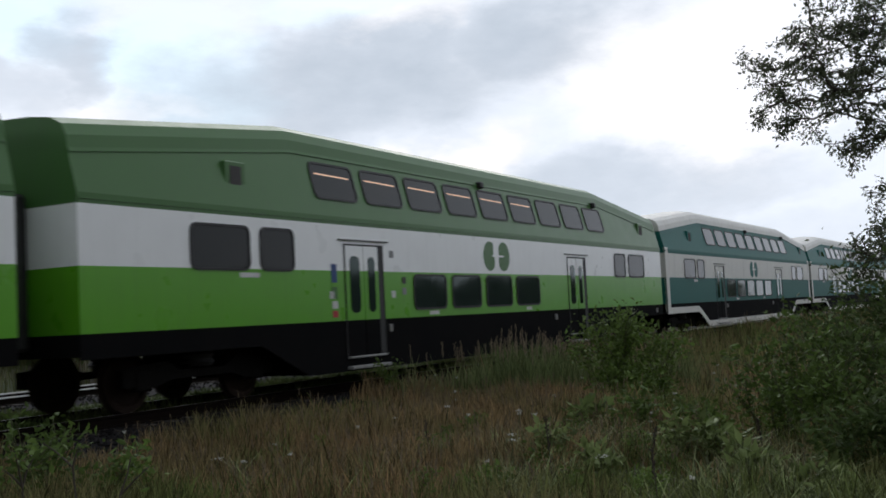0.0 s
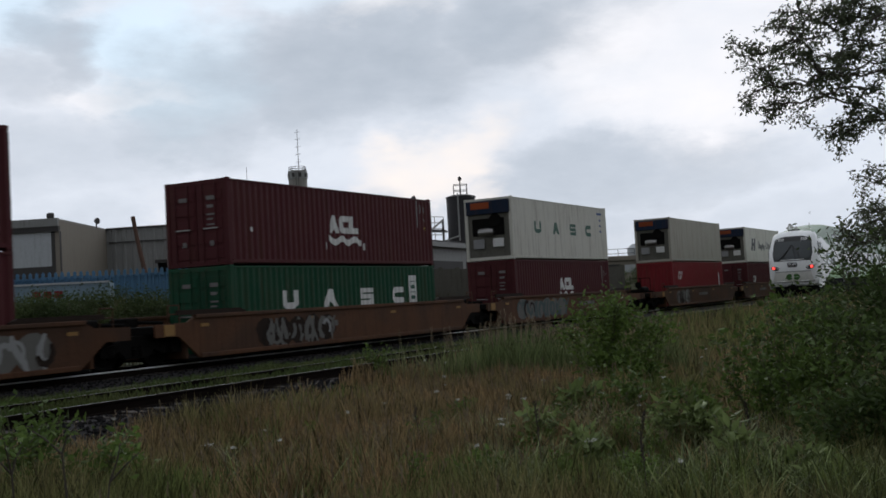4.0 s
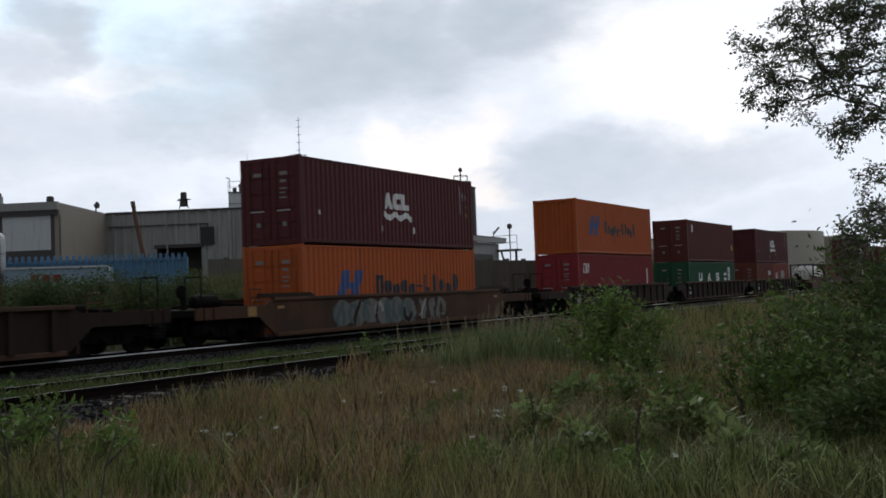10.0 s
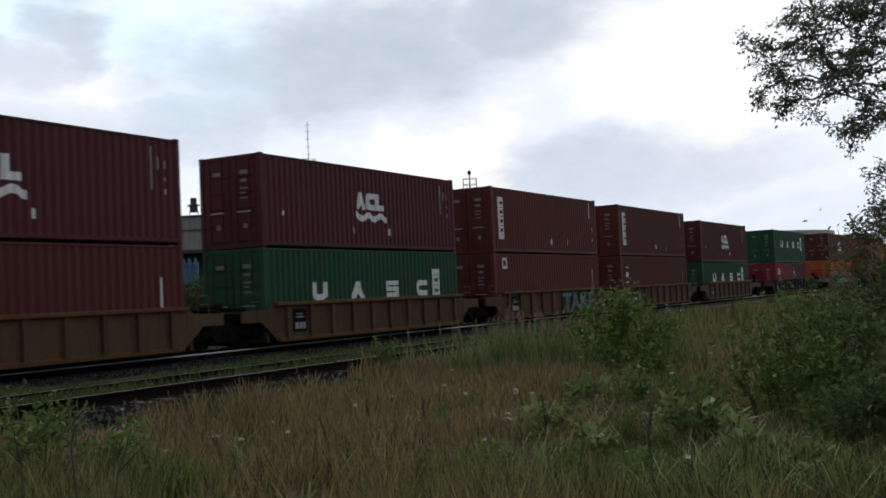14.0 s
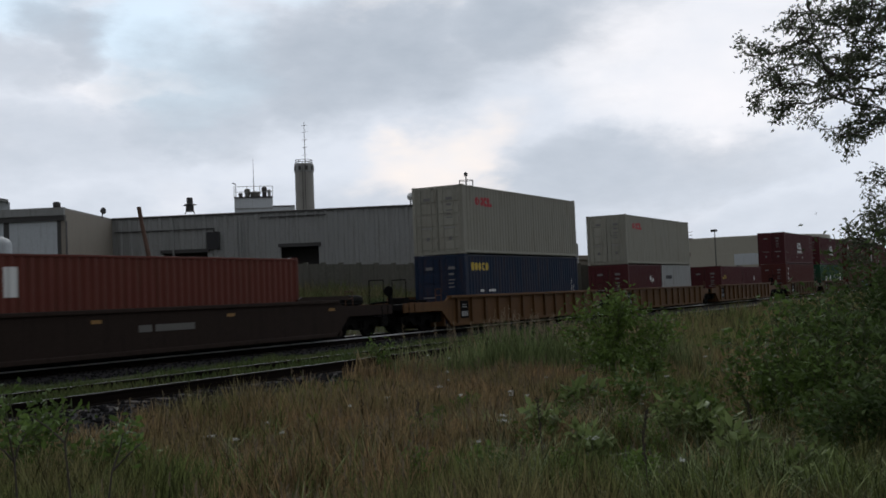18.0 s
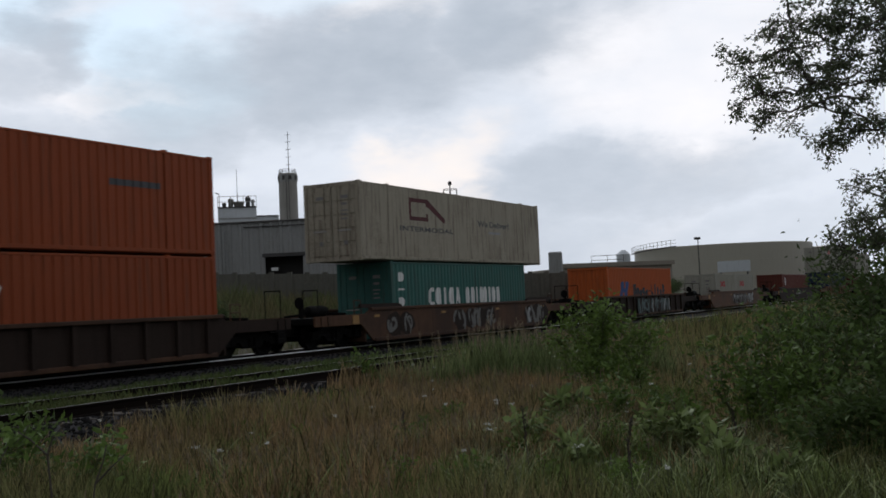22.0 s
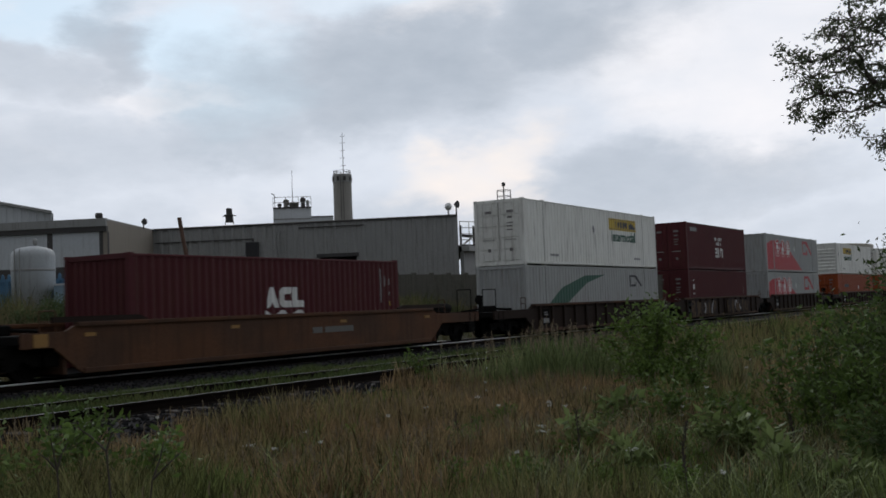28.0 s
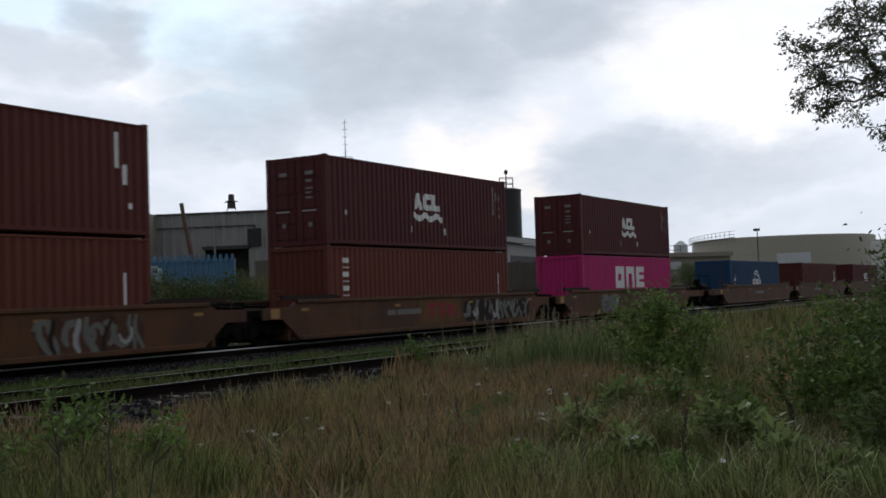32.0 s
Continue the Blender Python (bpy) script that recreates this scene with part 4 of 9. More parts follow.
    part("roof", Geo().add([(a[0] + 0.1, a[1] - 0.3, 12.62), (b[0] + 0.3, b[1] - 0.3, 9.95), (b[0] - 32, b[1] + 20, 9.95), (a[0] - 32, a[1] + 20, 12.62),
                            (a[0] + 0.1, a[1] - 0.3, 12.85), (b[0] + 0.3, b[1] - 0.3, 10.18), (b[0] - 32, b[1] + 20, 10.18), (a[0] - 32, a[1] + 20, 12.85)],
                           [(0, 1, 2, 3), (7, 6, 5, 4), (0, 4, 5, 1), (1, 5, 6, 2), (2, 6, 7, 3), (3, 7, 4, 0)]), M["siding"], g)


yard()


def tank_farm():
    # the great beige tank
    dd, az = 196.0, 12.82
    rad = 196.0 * math.sin(radians(4.5))
    p = plan(az, dd)
    t = thing("oil_tank", pose(p[0], p[1], 0), "huge low beige storage tank with a railed stair along its rim", "tank")
    top = 9.05
    part("shell", Geo().lathe([(rad, 1.0), (rad, top), (rad - 0.1, top + 0.12), (rad * 0.5, top + 0.35), (0.3, top + 0.45)], (0, 0, 0), "z", 96), M["beige"], t)
    for z in (3.5, 6.3):
        part("seam", Geo().lathe([(rad, z), (rad + 0.04, z + 0.02), (rad + 0.04, z + 0.08), (rad, z + 0.1)], (0, 0, 0), "z", 96), M["beige"], t)
    # walkway climbing along the side that faces the line
    for k in range(14):
        a0, a1 = radians(-152 + k * 3.4), radians(-152 + (k + 1) * 3.4)
        z0, z1 = 7.55 + k * 0.045, 7.55 + (k + 1) * 0.045
        g = Geo()
        p0, p1 = ((rad + 0.7) * math.cos(a0), (rad + 0.7) * math.sin(a0)), ((rad + 0.7) * math.cos(a1), (rad + 0.7) * math.sin(a1))
        for h in (0.0, 0.55, 1.1):
            g.tube((*p0, z0 + h + 1.0), (*p1, z1 + h + 1.0), 0.035 if h else 0.10, n=5)
        g.tube((*p0, z0 + 0.9), (*p0, z0 + 2.15), 0.035, n=5)
        part("stair_rail", g, M["trim_shade_dark"], t)
    q2 = plan(7.55, 205.0)
    t2 = thing("oil_tank", pose(q2[0], q2[1], 0), "smaller beige storage tank beside the great one", "tank")
    part("shell", Geo().lathe([(4.5, 1.0), (4.5, 8.45), (3, 8.65), (0.2, 8.8)], (0, 0, 0), "z", 40), M["beige"], t2)
    # lamp pole before it
    v = plan(14.0, 140.0)
    l = thing("yard_lamp", pose(v[0], v[1], 0), "yard floodlight on a tall pole", "lamp")
    part("pole", Geo().tube((0, 0, 1), (0, 0, 8.2), 0.09, 0.06, 8), M["trim_shade_dark"], l)
    part("head", Geo().box(-0.45, 0.3, -0.3, 0.3, 8.1, 8.4, 0.05), M["trim_shade_dark"], l)
    # plate on a frame near its foot
    v = plan(12.25, 150.0)
    b = thing("notice_board", pose(v[0], v[1], 0), "pale board on a frame before the great tank", "board")
    part("board", Geo().box(-2.2, 2.2, -0.1, 0.1, 3.9, 5.4, 0.03), M["pale_siding"], b)
    for x in (-1.8, 1.8):
        part("leg", Geo().box(x - 0.1, x + 0.1, -0.08, 0.08, 1, 3.9), M["trim_shade_dark"], b)
    # low flat building, round vessel, dark box
    a, c = plan(21.18, 112.0), plan(15.4, 118.0)
    h = thing("low_store", pose(0, 0, 0), "low pale flat-roofed store", "building")
    wall_piece(h, "wall", a, c, 1.0, 4.5, M["stucco"], 8.0)
    on_wall(h, "roof_edge", a, c, -0.2, math.dist(a, c) + 0.2, 4.5, 4.95, M["stucco"], 0.3)
    # a dark slab on the closed wall paints the shade of a gap
    on_wall(h, "opening", a, c, 2.0, 5.5, 2.6, 4.1, M["trim_shade_dark"], 0.04, "dark slab painted as a shaded gap in the wall")
    on_wall(h, "white_panel", a, c, 6.0, 7.2, 3.2, 4.0, M["pale_siding"], 0.05)
    railing(h, [plan(19.6, 121), plan(17.9, 121)], 4.95, 1.0, "trim_shade_dark", 0.03, 1.4)
    v = plan(17.9, 140.0)
    s = thing("white_vessel", pose(v[0], v[1], 0), "white round vessel with a conical lid", "tank")
    part("shell", Geo().lathe([(0.9, 1), (0.9, 6.6), (0.95, 6.65), (0.3, 7.2), (0.1, 7.25)], (0, 0, 0), "z", 20), M["pale_siding"], s)
    v = plan(21.5, 103.0)
    k = thing("dust_hopper", pose(v[0], v[1], 0, 0, 0, 20), "dark boxy dust hopper above the store roof", "hopper")
    part("casing", Geo().box(-0.66, 0.66, -0.6, 0.6, 1.0, 5.85, 0.12), M["siding"], k)
    part("duct", Geo().tube((0.6, 0, 3.5), (2.2, 0.5, 3.2), 0.3), M["siding"], k)


tank_farm()

# ---- shipping containers ----
W2 = 1.219
MESHES = {}


def cached(key, make):
    if key not in MESHES:
        MESHES[key] = make()
    return MESHES[key]


def corrugation(kind, y0, y1):
    """Breakpoints (y, depth) of a side sheet."""
    if kind == "flat":
        n = max(2, round((y1 - y0) / 1.22))
        pts = []
        for i in range(n):
            a, b = y0 + (y1 - y0) * i / n, y0 + (y1 - y0) * (i + 1) / n
            pts += [(a + 0.012, 0.0), (b - 0.012, 0.0), (b, 0.008)]
        return [(y0, 0.0)] + pts[:-1] + [(y1, 0.0)]
    pitch, depth, f = (0.278, 0.036, (0.26, 0.5, 0.75)) if kind == "deep" else (0.305, 0.026, (0.62, 0.72, 0.90))
    n = round((y1 - y0) / pitch)
    w = (y1 - y0) / n
    pts = []
    for i in range(n):
        a = y0 + i * w
        pts += [(a, 0.0), (a + f[0] * w, 0.0), (a + f[1] * w, depth), (a + f[2] * w, depth)]
    return pts + [(y1, 0.0)]


def side_sheet(kind, L, z0, z1, mat):
    pts = corrugation(kind, -L / 2 + 0.16, L / 2 - 0.16)
    g = Geo()
    vs = []
    for y, d in pts:
        vs += [(-d, y, z0), (-d, y, z1)]
    fs = [(2 * i, 2 * i + 2, 2 * i + 3, 2 * i + 1) for i in range(len(pts) - 1)]
    return g.add(vs, fs).mesh("side_panel", mat, fix=False)


def end_sheet(z0, z1, mat):
    """A profiled end wall across x, outer face at y = 0, facing -y."""
    g, n = Geo(), 9
    w = (2 * W2 - 0.30) / n
    pts = []
    for i in range(n):
        a = -W2 + 0.15 + i * w
        pts += [(a, 0.0), (a + 0.3 * w, 0.0), (a + 0.5 * w, 0.045), (a + 0.8 * w, 0.045)]
    pts.append((W2 - 0.15, 0.0))
    vs = []
    for x, d in pts:
        vs += [(x, d, z0), (x, d, z1)]
    return g.add(vs, [(2 * i, 2 * i + 2, 2 * i + 3, 2 * i + 1) for i in range(len(pts) - 1)]).mesh("end_panel", mat, fix=False)


def depth_at(pts, y):
    for (a, da), (b, db) in zip(pts, pts[1:]):
        if a <= y <= b:
            return da + (db - da) * (y - a) / max(1e-9, b - a)
    return 0.0


def text_shapes(body, size):
    cu = bpy.data.curves.new("lettering", "FONT")
    cu.body, cu.size, cu.offset = body, size, size * 0.022
    ob = bpy.data.objects.new("lettering", cu)
    scene.collection.objects.link(ob)
    dg = bpy.context.evaluated_depsgraph_get()
    me = bpy.data.meshes.new_from_object(ob.evaluated_get(dg))
    vs, fs = [(v.co.x, v.co.y) for v in me.vertices], [tuple(p.vertices) for p in me.polygons]
    bpy.data.objects.remove(ob)
    bpy.data.meshes.remove(me)
    return vs, fs


def rect(u0, v0, u1, v1, skew=0.0):
    return [(u0, v0), (u1, v0), (u1 + skew, v1), (u0 + skew, v1)]


def ring(cu, cv, ru, rv, w, n=24):
    """An oval outline as quads."""
    out = []
    for i in range(n):
        a, b = 2 * math.pi * i / n, 2 * math.pi * (i + 1) / n
        out.append([(cu + ru * math.cos(a), cv + rv * math.sin(a)), (cu + ru * math.cos(b), cv + rv * math.sin(b)),
                    (cu + (ru - w) * math.cos(b), cv + (rv - w) * math.sin(b)), (cu + (ru - w) * math.cos(a), cv + (rv - w) * math.sin(a))])
    return out


def oval(cu, cv, ru, rv, n=24):
    return [[(cu + ru * math.cos(2 * math.pi * i / n), cv + rv * math.sin(2 * math.pi * i / n)) for i in range(n)]]


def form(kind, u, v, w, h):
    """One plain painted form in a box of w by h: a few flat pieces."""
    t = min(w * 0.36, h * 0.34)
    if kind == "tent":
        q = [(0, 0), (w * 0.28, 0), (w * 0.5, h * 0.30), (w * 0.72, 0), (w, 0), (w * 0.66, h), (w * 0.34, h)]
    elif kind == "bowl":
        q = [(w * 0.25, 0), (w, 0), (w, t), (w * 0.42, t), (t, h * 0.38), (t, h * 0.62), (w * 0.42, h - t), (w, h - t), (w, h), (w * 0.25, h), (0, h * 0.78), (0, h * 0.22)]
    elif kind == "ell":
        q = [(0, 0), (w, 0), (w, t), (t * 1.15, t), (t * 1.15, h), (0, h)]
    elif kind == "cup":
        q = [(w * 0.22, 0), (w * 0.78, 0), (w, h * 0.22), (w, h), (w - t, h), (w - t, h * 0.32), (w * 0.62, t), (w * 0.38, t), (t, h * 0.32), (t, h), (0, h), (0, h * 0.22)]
    elif kind == "arch":
        q = [(0, 0), (t, 0), (t, h - t), (w - t, h - t), (w - t, 0), (w, 0), (w, h), (0, h)]
    elif kind == "zig":
        g = t * 0.8
        q = [(0, 0), (w, 0), (w, h * 0.5 + g / 2), (g, h * 0.5 + g / 2), (g, h - g), (w, h - g), (w, h), (0, h), (0, h * 0.5 - g / 2), (w - g, h * 0.5 - g / 2), (w - g, g), (0, g)]
    elif kind == "zag":
        return [[(u + w - (a - u), b) for a, b in q][::-1] for q in form("zig", u, v, w, h)]
    elif kind == "comb":
        q = [(0, 0), (w, 0), (w, t * 0.8), (t, t * 0.8), (t, h * 0.4), (w * 0.9, h * 0.4), (w * 0.9, h * 0.6), (t, h * 0.6), (t, h - t * 0.8), (w, h - t * 0.8), (w, h), (0, h)]
    elif kind == "post":
        q = [(w * 0.3, 0), (w * 0.7, 0), (w * 0.7, h), (w * 0.3, h)]
    elif kind == "dash":
        q = [(0, h * 0.4), (w, h * 0.4), (w, h * 0.6), (0, h * 0.6)]
    elif kind == "frame":
        return [rect(u, v, u + t, v + h), rect(u + t, v, u + w - t, v + t), rect(u + t, v + h - t, u + w - t, v + h), rect(u + w - t, v, u + w, v + h)]
    elif kind == "ring":
        return ring(u + w / 2, v + h / 2, w / 2, h / 2, t * 0.95, 16)
    else:
        q = [(w * 0.2, 0), (w * 0.8, 0), (w, h * 0.25), (w, h * 0.75), (w * 0.8, h), (w * 0.2, h), (0, h * 0.75), (0, h * 0.25)]
    return [[(u + a, v + b) for a, b in q]]


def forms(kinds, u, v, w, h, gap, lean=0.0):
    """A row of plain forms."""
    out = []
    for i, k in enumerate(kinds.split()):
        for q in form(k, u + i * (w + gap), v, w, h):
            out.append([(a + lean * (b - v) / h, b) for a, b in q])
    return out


def column(u, v, h, n, w):
    """Plain blocks and bars one above the other."""
    out, st = [], h / n
    for i in range(n):
        out += form("drum" if i % 2 else "dash", u, v + i * st, w, st * 0.74)
    return out


def wave(u, v, length, h, n=20, waves=2.5):
    top = [(u + length * i / n, v + h * 0.20 * math.cos(2 * math.pi * waves * i / n)) for i in range(n + 1)]
    return [[(a[0], a[1]), (b[0], b[1]), (b[0], b[1] + h * 0.6), (a[0], a[1] + h * 0.6)] for a, b in zip(top, top[1:])]


def marking(parent, shapes, mat, pts=None, name="marking", label="", text=None, off=0.004):
    """Paint on the side that faces +x: flat shapes in (y, z), following the sheet's folds."""
    bm = bmesh.new()
    if text:
        vs, fs = text_shapes(text[0], text[1])
        vv = [bm.verts.new((0, u + text[2], v + text[3])) for u, v in vs]
        for f in fs:
            try:
                bm.faces.new([vv[i] for i in f])
            except ValueError:
                pass
        if len(text) > 4:
            wide = max(q.co.y for q in vv) - min(q.co.y for q in vv)
            for q in vv:
                q.co.y = text[2] + (q.co.y - text[2]) * text[4] / wide
    for poly in shapes:
        bm.faces.new([bm.verts.new((0, u, v)) for u, v in poly])
    bmesh.ops.remove_doubles(bm, verts=bm.verts, dist=1e-4)
    bmesh.ops.triangulate(bm, faces=[f for f in bm.faces if len(f.verts) > 4])
    if pts:
        lo, hi = min(v.co.y for v in bm.verts), max(v.co.y for v in bm.verts)
        for y, d in pts:
            if lo < y < hi:
                bmesh.ops.bisect_plane(bm, geom=bm.verts[:] + bm.edges[:] + bm.faces[:], plane_co=(0, y, 0), plane_no=(0, 1, 0), dist=1e-5)
    for v in bm.verts:
        v.co.x = off - (depth_at(pts, v.co.y) if pts else 0.0)
    for f in bm.faces:
        f.normal_update()
        if f.normal.x < 0:
            f.normal_flip()
    me = bpy.data.meshes.new(name)
    bm.to_mesh(me)
    bm.free()
    me.materials.append(mat)
    ob = new(name, me)
    ob.parent = parent
    if label:
        ob["label"] = label
    return ob


def apart(shapes):
    """Sorts flat shapes into pieces that hang together at their corners."""
    pieces = []
    for poly in shapes:
        keys = {(round(a, 4), round(b, 4)) for a, b in poly}
        hit = [g for g in pieces if g[0] & keys]
        for g in hit:
            pieces.remove(g)
        pieces.append((keys.union(*[g[0] for g in hit]), [q for g in hit for q in g[1]] + [poly]))
    return [g[1] for g in pieces]


def container(L, H, col, label, rear="doors", kind="deep", marks=(), cat="container", front="wall"):
    """A container on its own floor (z = 0), centred; the end at -y is seen."""
    mat = M[col]
    c = thing("shipping_container", Matrix(), label, cat, "containers on the train")
    sheet = cached(("side", kind, L, H, col), lambda: side_sheet(kind, L, 0.16, H - 0.10, mat))
    far = cached(("far", L, H, col), lambda: Geo().box(-W2, -W2 + 0.04, -L / 2 + 0.16, L / 2 - 0.16, 0.16, H - 0.10).mesh("side_panel", mat))
    near = part("side_panel", sheet, mat, c, at=Matrix.Translation((W2 - 0.004, 0, 0)))
    part("side_panel", far, mat, c)
    part("roof_panel", cached(("roof", L, H, col), lambda: roof_sheet(L, H, mat)), mat, c)
    part("floor_frame", cached(("floor", L, col), lambda: Geo().box(-W2 + 0.12, W2 - 0.12, -L / 2 + 0.1, L / 2 - 0.1, 0.03, 0.14).mesh("floor_frame", mat)), mat, c)
    post = cached(("post", H, col), lambda: Geo().box(-0.08, 0.08, -0.08, 0.08, 0.118, H - 0.118, 0.012).mesh("corner_post", mat))
    cast = cached(("cast", col), lambda: Geo().box(-0.085, 0.085, -0.089, 0.089, 0, 0.118, 0.014).box(0.06, 0.0865, -0.035, 0.035, 0.03, 0.09).mesh("corner_casting", mat))
    ends = [L / 2] if L < 15 else [L / 2, 6.096]
    for x in (-1, 1):
        for y in (-1, 1):
            part("corner_post", post, mat, c, at=Matrix.Translation((x * (W2 - 0.08), y * (L / 2 - 0.08), 0)))
            for z in (0, H - 0.118):
                part("corner_casting", cast, mat, c, at=Matrix.Translation((x * (W2 - 0.084), y * (L / 2 - 0.088), z)))
        for z, h, nm in ((0.0, 0.16, "bottom_rail"), (H - 0.10, 0.085, "top_rail")):
            part(nm, cached((nm, L, H, col), lambda: Geo().box(-0.035, 0.035, -L / 2 + 0.17, L / 2 - 0.17, 0.055 if h > 0.1 else 0, h if h > 0.1 else 0.062, 0.008).mesh(nm, mat)), mat, c, at=Matrix.Translation((x * (W2 - 0.034), 0, z)))
        if L > 15:
            for y in (-6.096, 6.096):
                part("lifting_post", cached(("lift", H, col), lambda: Geo().box(-0.03, 0.012, -0.035, 0.035, 0.16, H - 0.1, 0.006).mesh("lifting_post", mat)), mat, c, at=Matrix.Translation((x * W2 + (0 if x > 0 else 0.018), y, 0)))
                part("corner_casting", cast, M["black"] if L > 15 else mat, c, at=Matrix.Translation((x * (W2 - 0.07), y, H - 0.115)))
    # ends
    head = cached(("endhead", H, col), lambda: Geo().box(-W2 + 0.16, W2 - 0.16, -0.05, 0.05, H - 0.16, H - 0.015, 0.01).mesh("end_header", mat))
    foot = cached(("endsill", col), lambda: Geo().box(-W2 + 0.16, W2 - 0.16, -0.05, 0.05, 0.01, 0.16, 0.01).mesh("end_sill", mat))
    for y, k in ((-1, rear), (1, front)):
        turn = pose(0, 0, 0) if y < 0 else pose(0, 0, 0, 0, 0, 180)
        part("end_header", head, mat, c, at=Matrix.Translation((0, y * (L / 2 - 0.06), 0)))
        part("end_sill", foot, mat, c, at=Matrix.Translation((0, y * (L / 2 - 0.06), 0)))
        at_end = Matrix.Translation((0, y * (L / 2 - 0.03), 0)) @ turn
        if k == "wall":
            part("end_panel", cached(("endwall", H, col), lambda: end_sheet(0.15, H - 0.15, mat)), mat, c, at=at_end)
        elif k == "doors":
            leaf = cached(("leaf", H, col), lambda: door_leaf(H, mat))
            for sx in (-1, 1):
                d = part("door_leaf", leaf, mat, c, at=at_end @ Matrix.Translation((sx * 0.535, 0, 0)))
                if y > 0:
                    continue
                bar = cached(("bar", H, col), lambda: Geo().tube((0, -0.05, 0.1), (0, -0.05, H - 0.1), 0.019, n=6).box(-0.05, 0.05, -0.06, 0, 0.35, 0.42).box(-0.05, 0.05, -0.06, 0, H - 0.45, H - 0.38).box(-0.05, 0.05, -0.06, 0, H / 2 - 0.1, H / 2 - 0.03).mesh("locking_bar", mat))
                for bx in (-0.27, 0.23):
                    part("locking_bar", bar, M["steel"], d, at=Matrix.Translation((bx, 0, 0)))
                part("handle", cached("hnd", lambda: Geo().box(-0.25, 0.3, -0.07, -0.05, 1.1, 1.14).mesh("handle", M["steel"])), M["steel"], d)
                for n, (a, b, z0, z1) in [q for q in enumerate(((-0.12, 0.20, H - 0.62, H - 0.50), (-0.10, 0.14, H - 0.86, H - 0.77), (-0.12, 0.18, H - 1.08, H - 1.03), (-0.12, 0.12, H - 1.22, H - 1.17), (-0.12, 0.16, H - 1.38, H - 1.33), (-0.03, 0.12, 0.6, 0.75))) if sx > 0 or q[0] in (0, 5)]:
                    part("stencil", cached(("stc", H, n), lambda: Geo().box(a, b, -0.042, -0.036, z0, z1).mesh("stencil", M["worn_white"])), M["worn_white"], d)
        elif k == "reefer":
            reefer_end(c, H, at_end)
        elif k == "ribs":
            part("end_panel", cached(("ribend", H, col), lambda: Geo().box(-W2 + 0.15, W2 - 0.15, 0, 0.05, 0.15, H - 0.15).mesh("end_panel", mat)), mat, c, at=at_end)
            rib = cached(("rib", col), lambda: Geo().prism([(0, 0), (-0.06, 0.05), (-0.06, 0.12), (0, 0.17)], -W2 + 0.2, W2 - 0.2, "x").mesh("rib", mat))
            for i in range(7):
                part("rib", rib, mat, c, at=at_end @ Matrix.Translation((0, 0, 0.35 + i * (H - 0.75) / 7)))
    pts = corrugation(kind, -L / 2 + 0.16, L / 2 - 0.16)
    for n, (shapes, colour, lab) in enumerate(marks):
        lift = 0.004 + 0.003 * (n if len(marks) < 8 else (0 if n == 0 else 1 + (n - 1) % 3))
        groups = [shapes] if isinstance(shapes, tuple) else apart(shapes)
        for k in groups:
            words = k if isinstance(k, tuple) else None
            ob = marking(c, [] if words else k, M[colour], pts, "lettering" if words else "marking", lab, words, lift)
            ob.matrix_basis = Matrix.Translation((W2 - 0.004, 0, 0))
    return c


def roof_sheet(L, H, mat):
    g, n = Geo(), int(L / 0.42)
    ys = [-L / 2 + 0.1 + (L - 0.2) * i / n for i in range(n + 1)]
    vs = []
    for i, y in enumerate(ys):
        vs += [(-W2 + 0.05, y, H - 0.06), (W2 - 0.05, y, H - 0.06), (-W2 + 0.09, y, H - 0.008 * (i % 2) - 0.026), (W2 - 0.09, y, H - 0.008 * (i % 2) - 0.026)]
    fs = []
    for i in range(n):
        k = 4 * i
        fs += [(k + 2, k + 3, k + 7, k + 6), (k, k + 4, k + 5, k + 1), (k + 1, k + 5, k + 7, k + 3), (k, k + 2, k + 6, k + 4)]
    fs += [(0, 1, 3, 2), (4 * n, 4 * n + 2, 4 * n + 3, 4 * n + 1)]
    return g.add(vs, fs).mesh("roof_panel", mat)


def door_leaf(H, mat):
    g = Geo().box(-0.52, 0.52, -0.01, 0.03, 0.14, H - 0.14, 0.006)
    st = (H - 0.4) / 5
    for i in range(5):
        g.box(-0.46, 0.46, -0.035, -0.008, 0.22 + i * st, 0.22 + i * st + st * 0.72, 0.02)
    return g.mesh("door_leaf", mat)


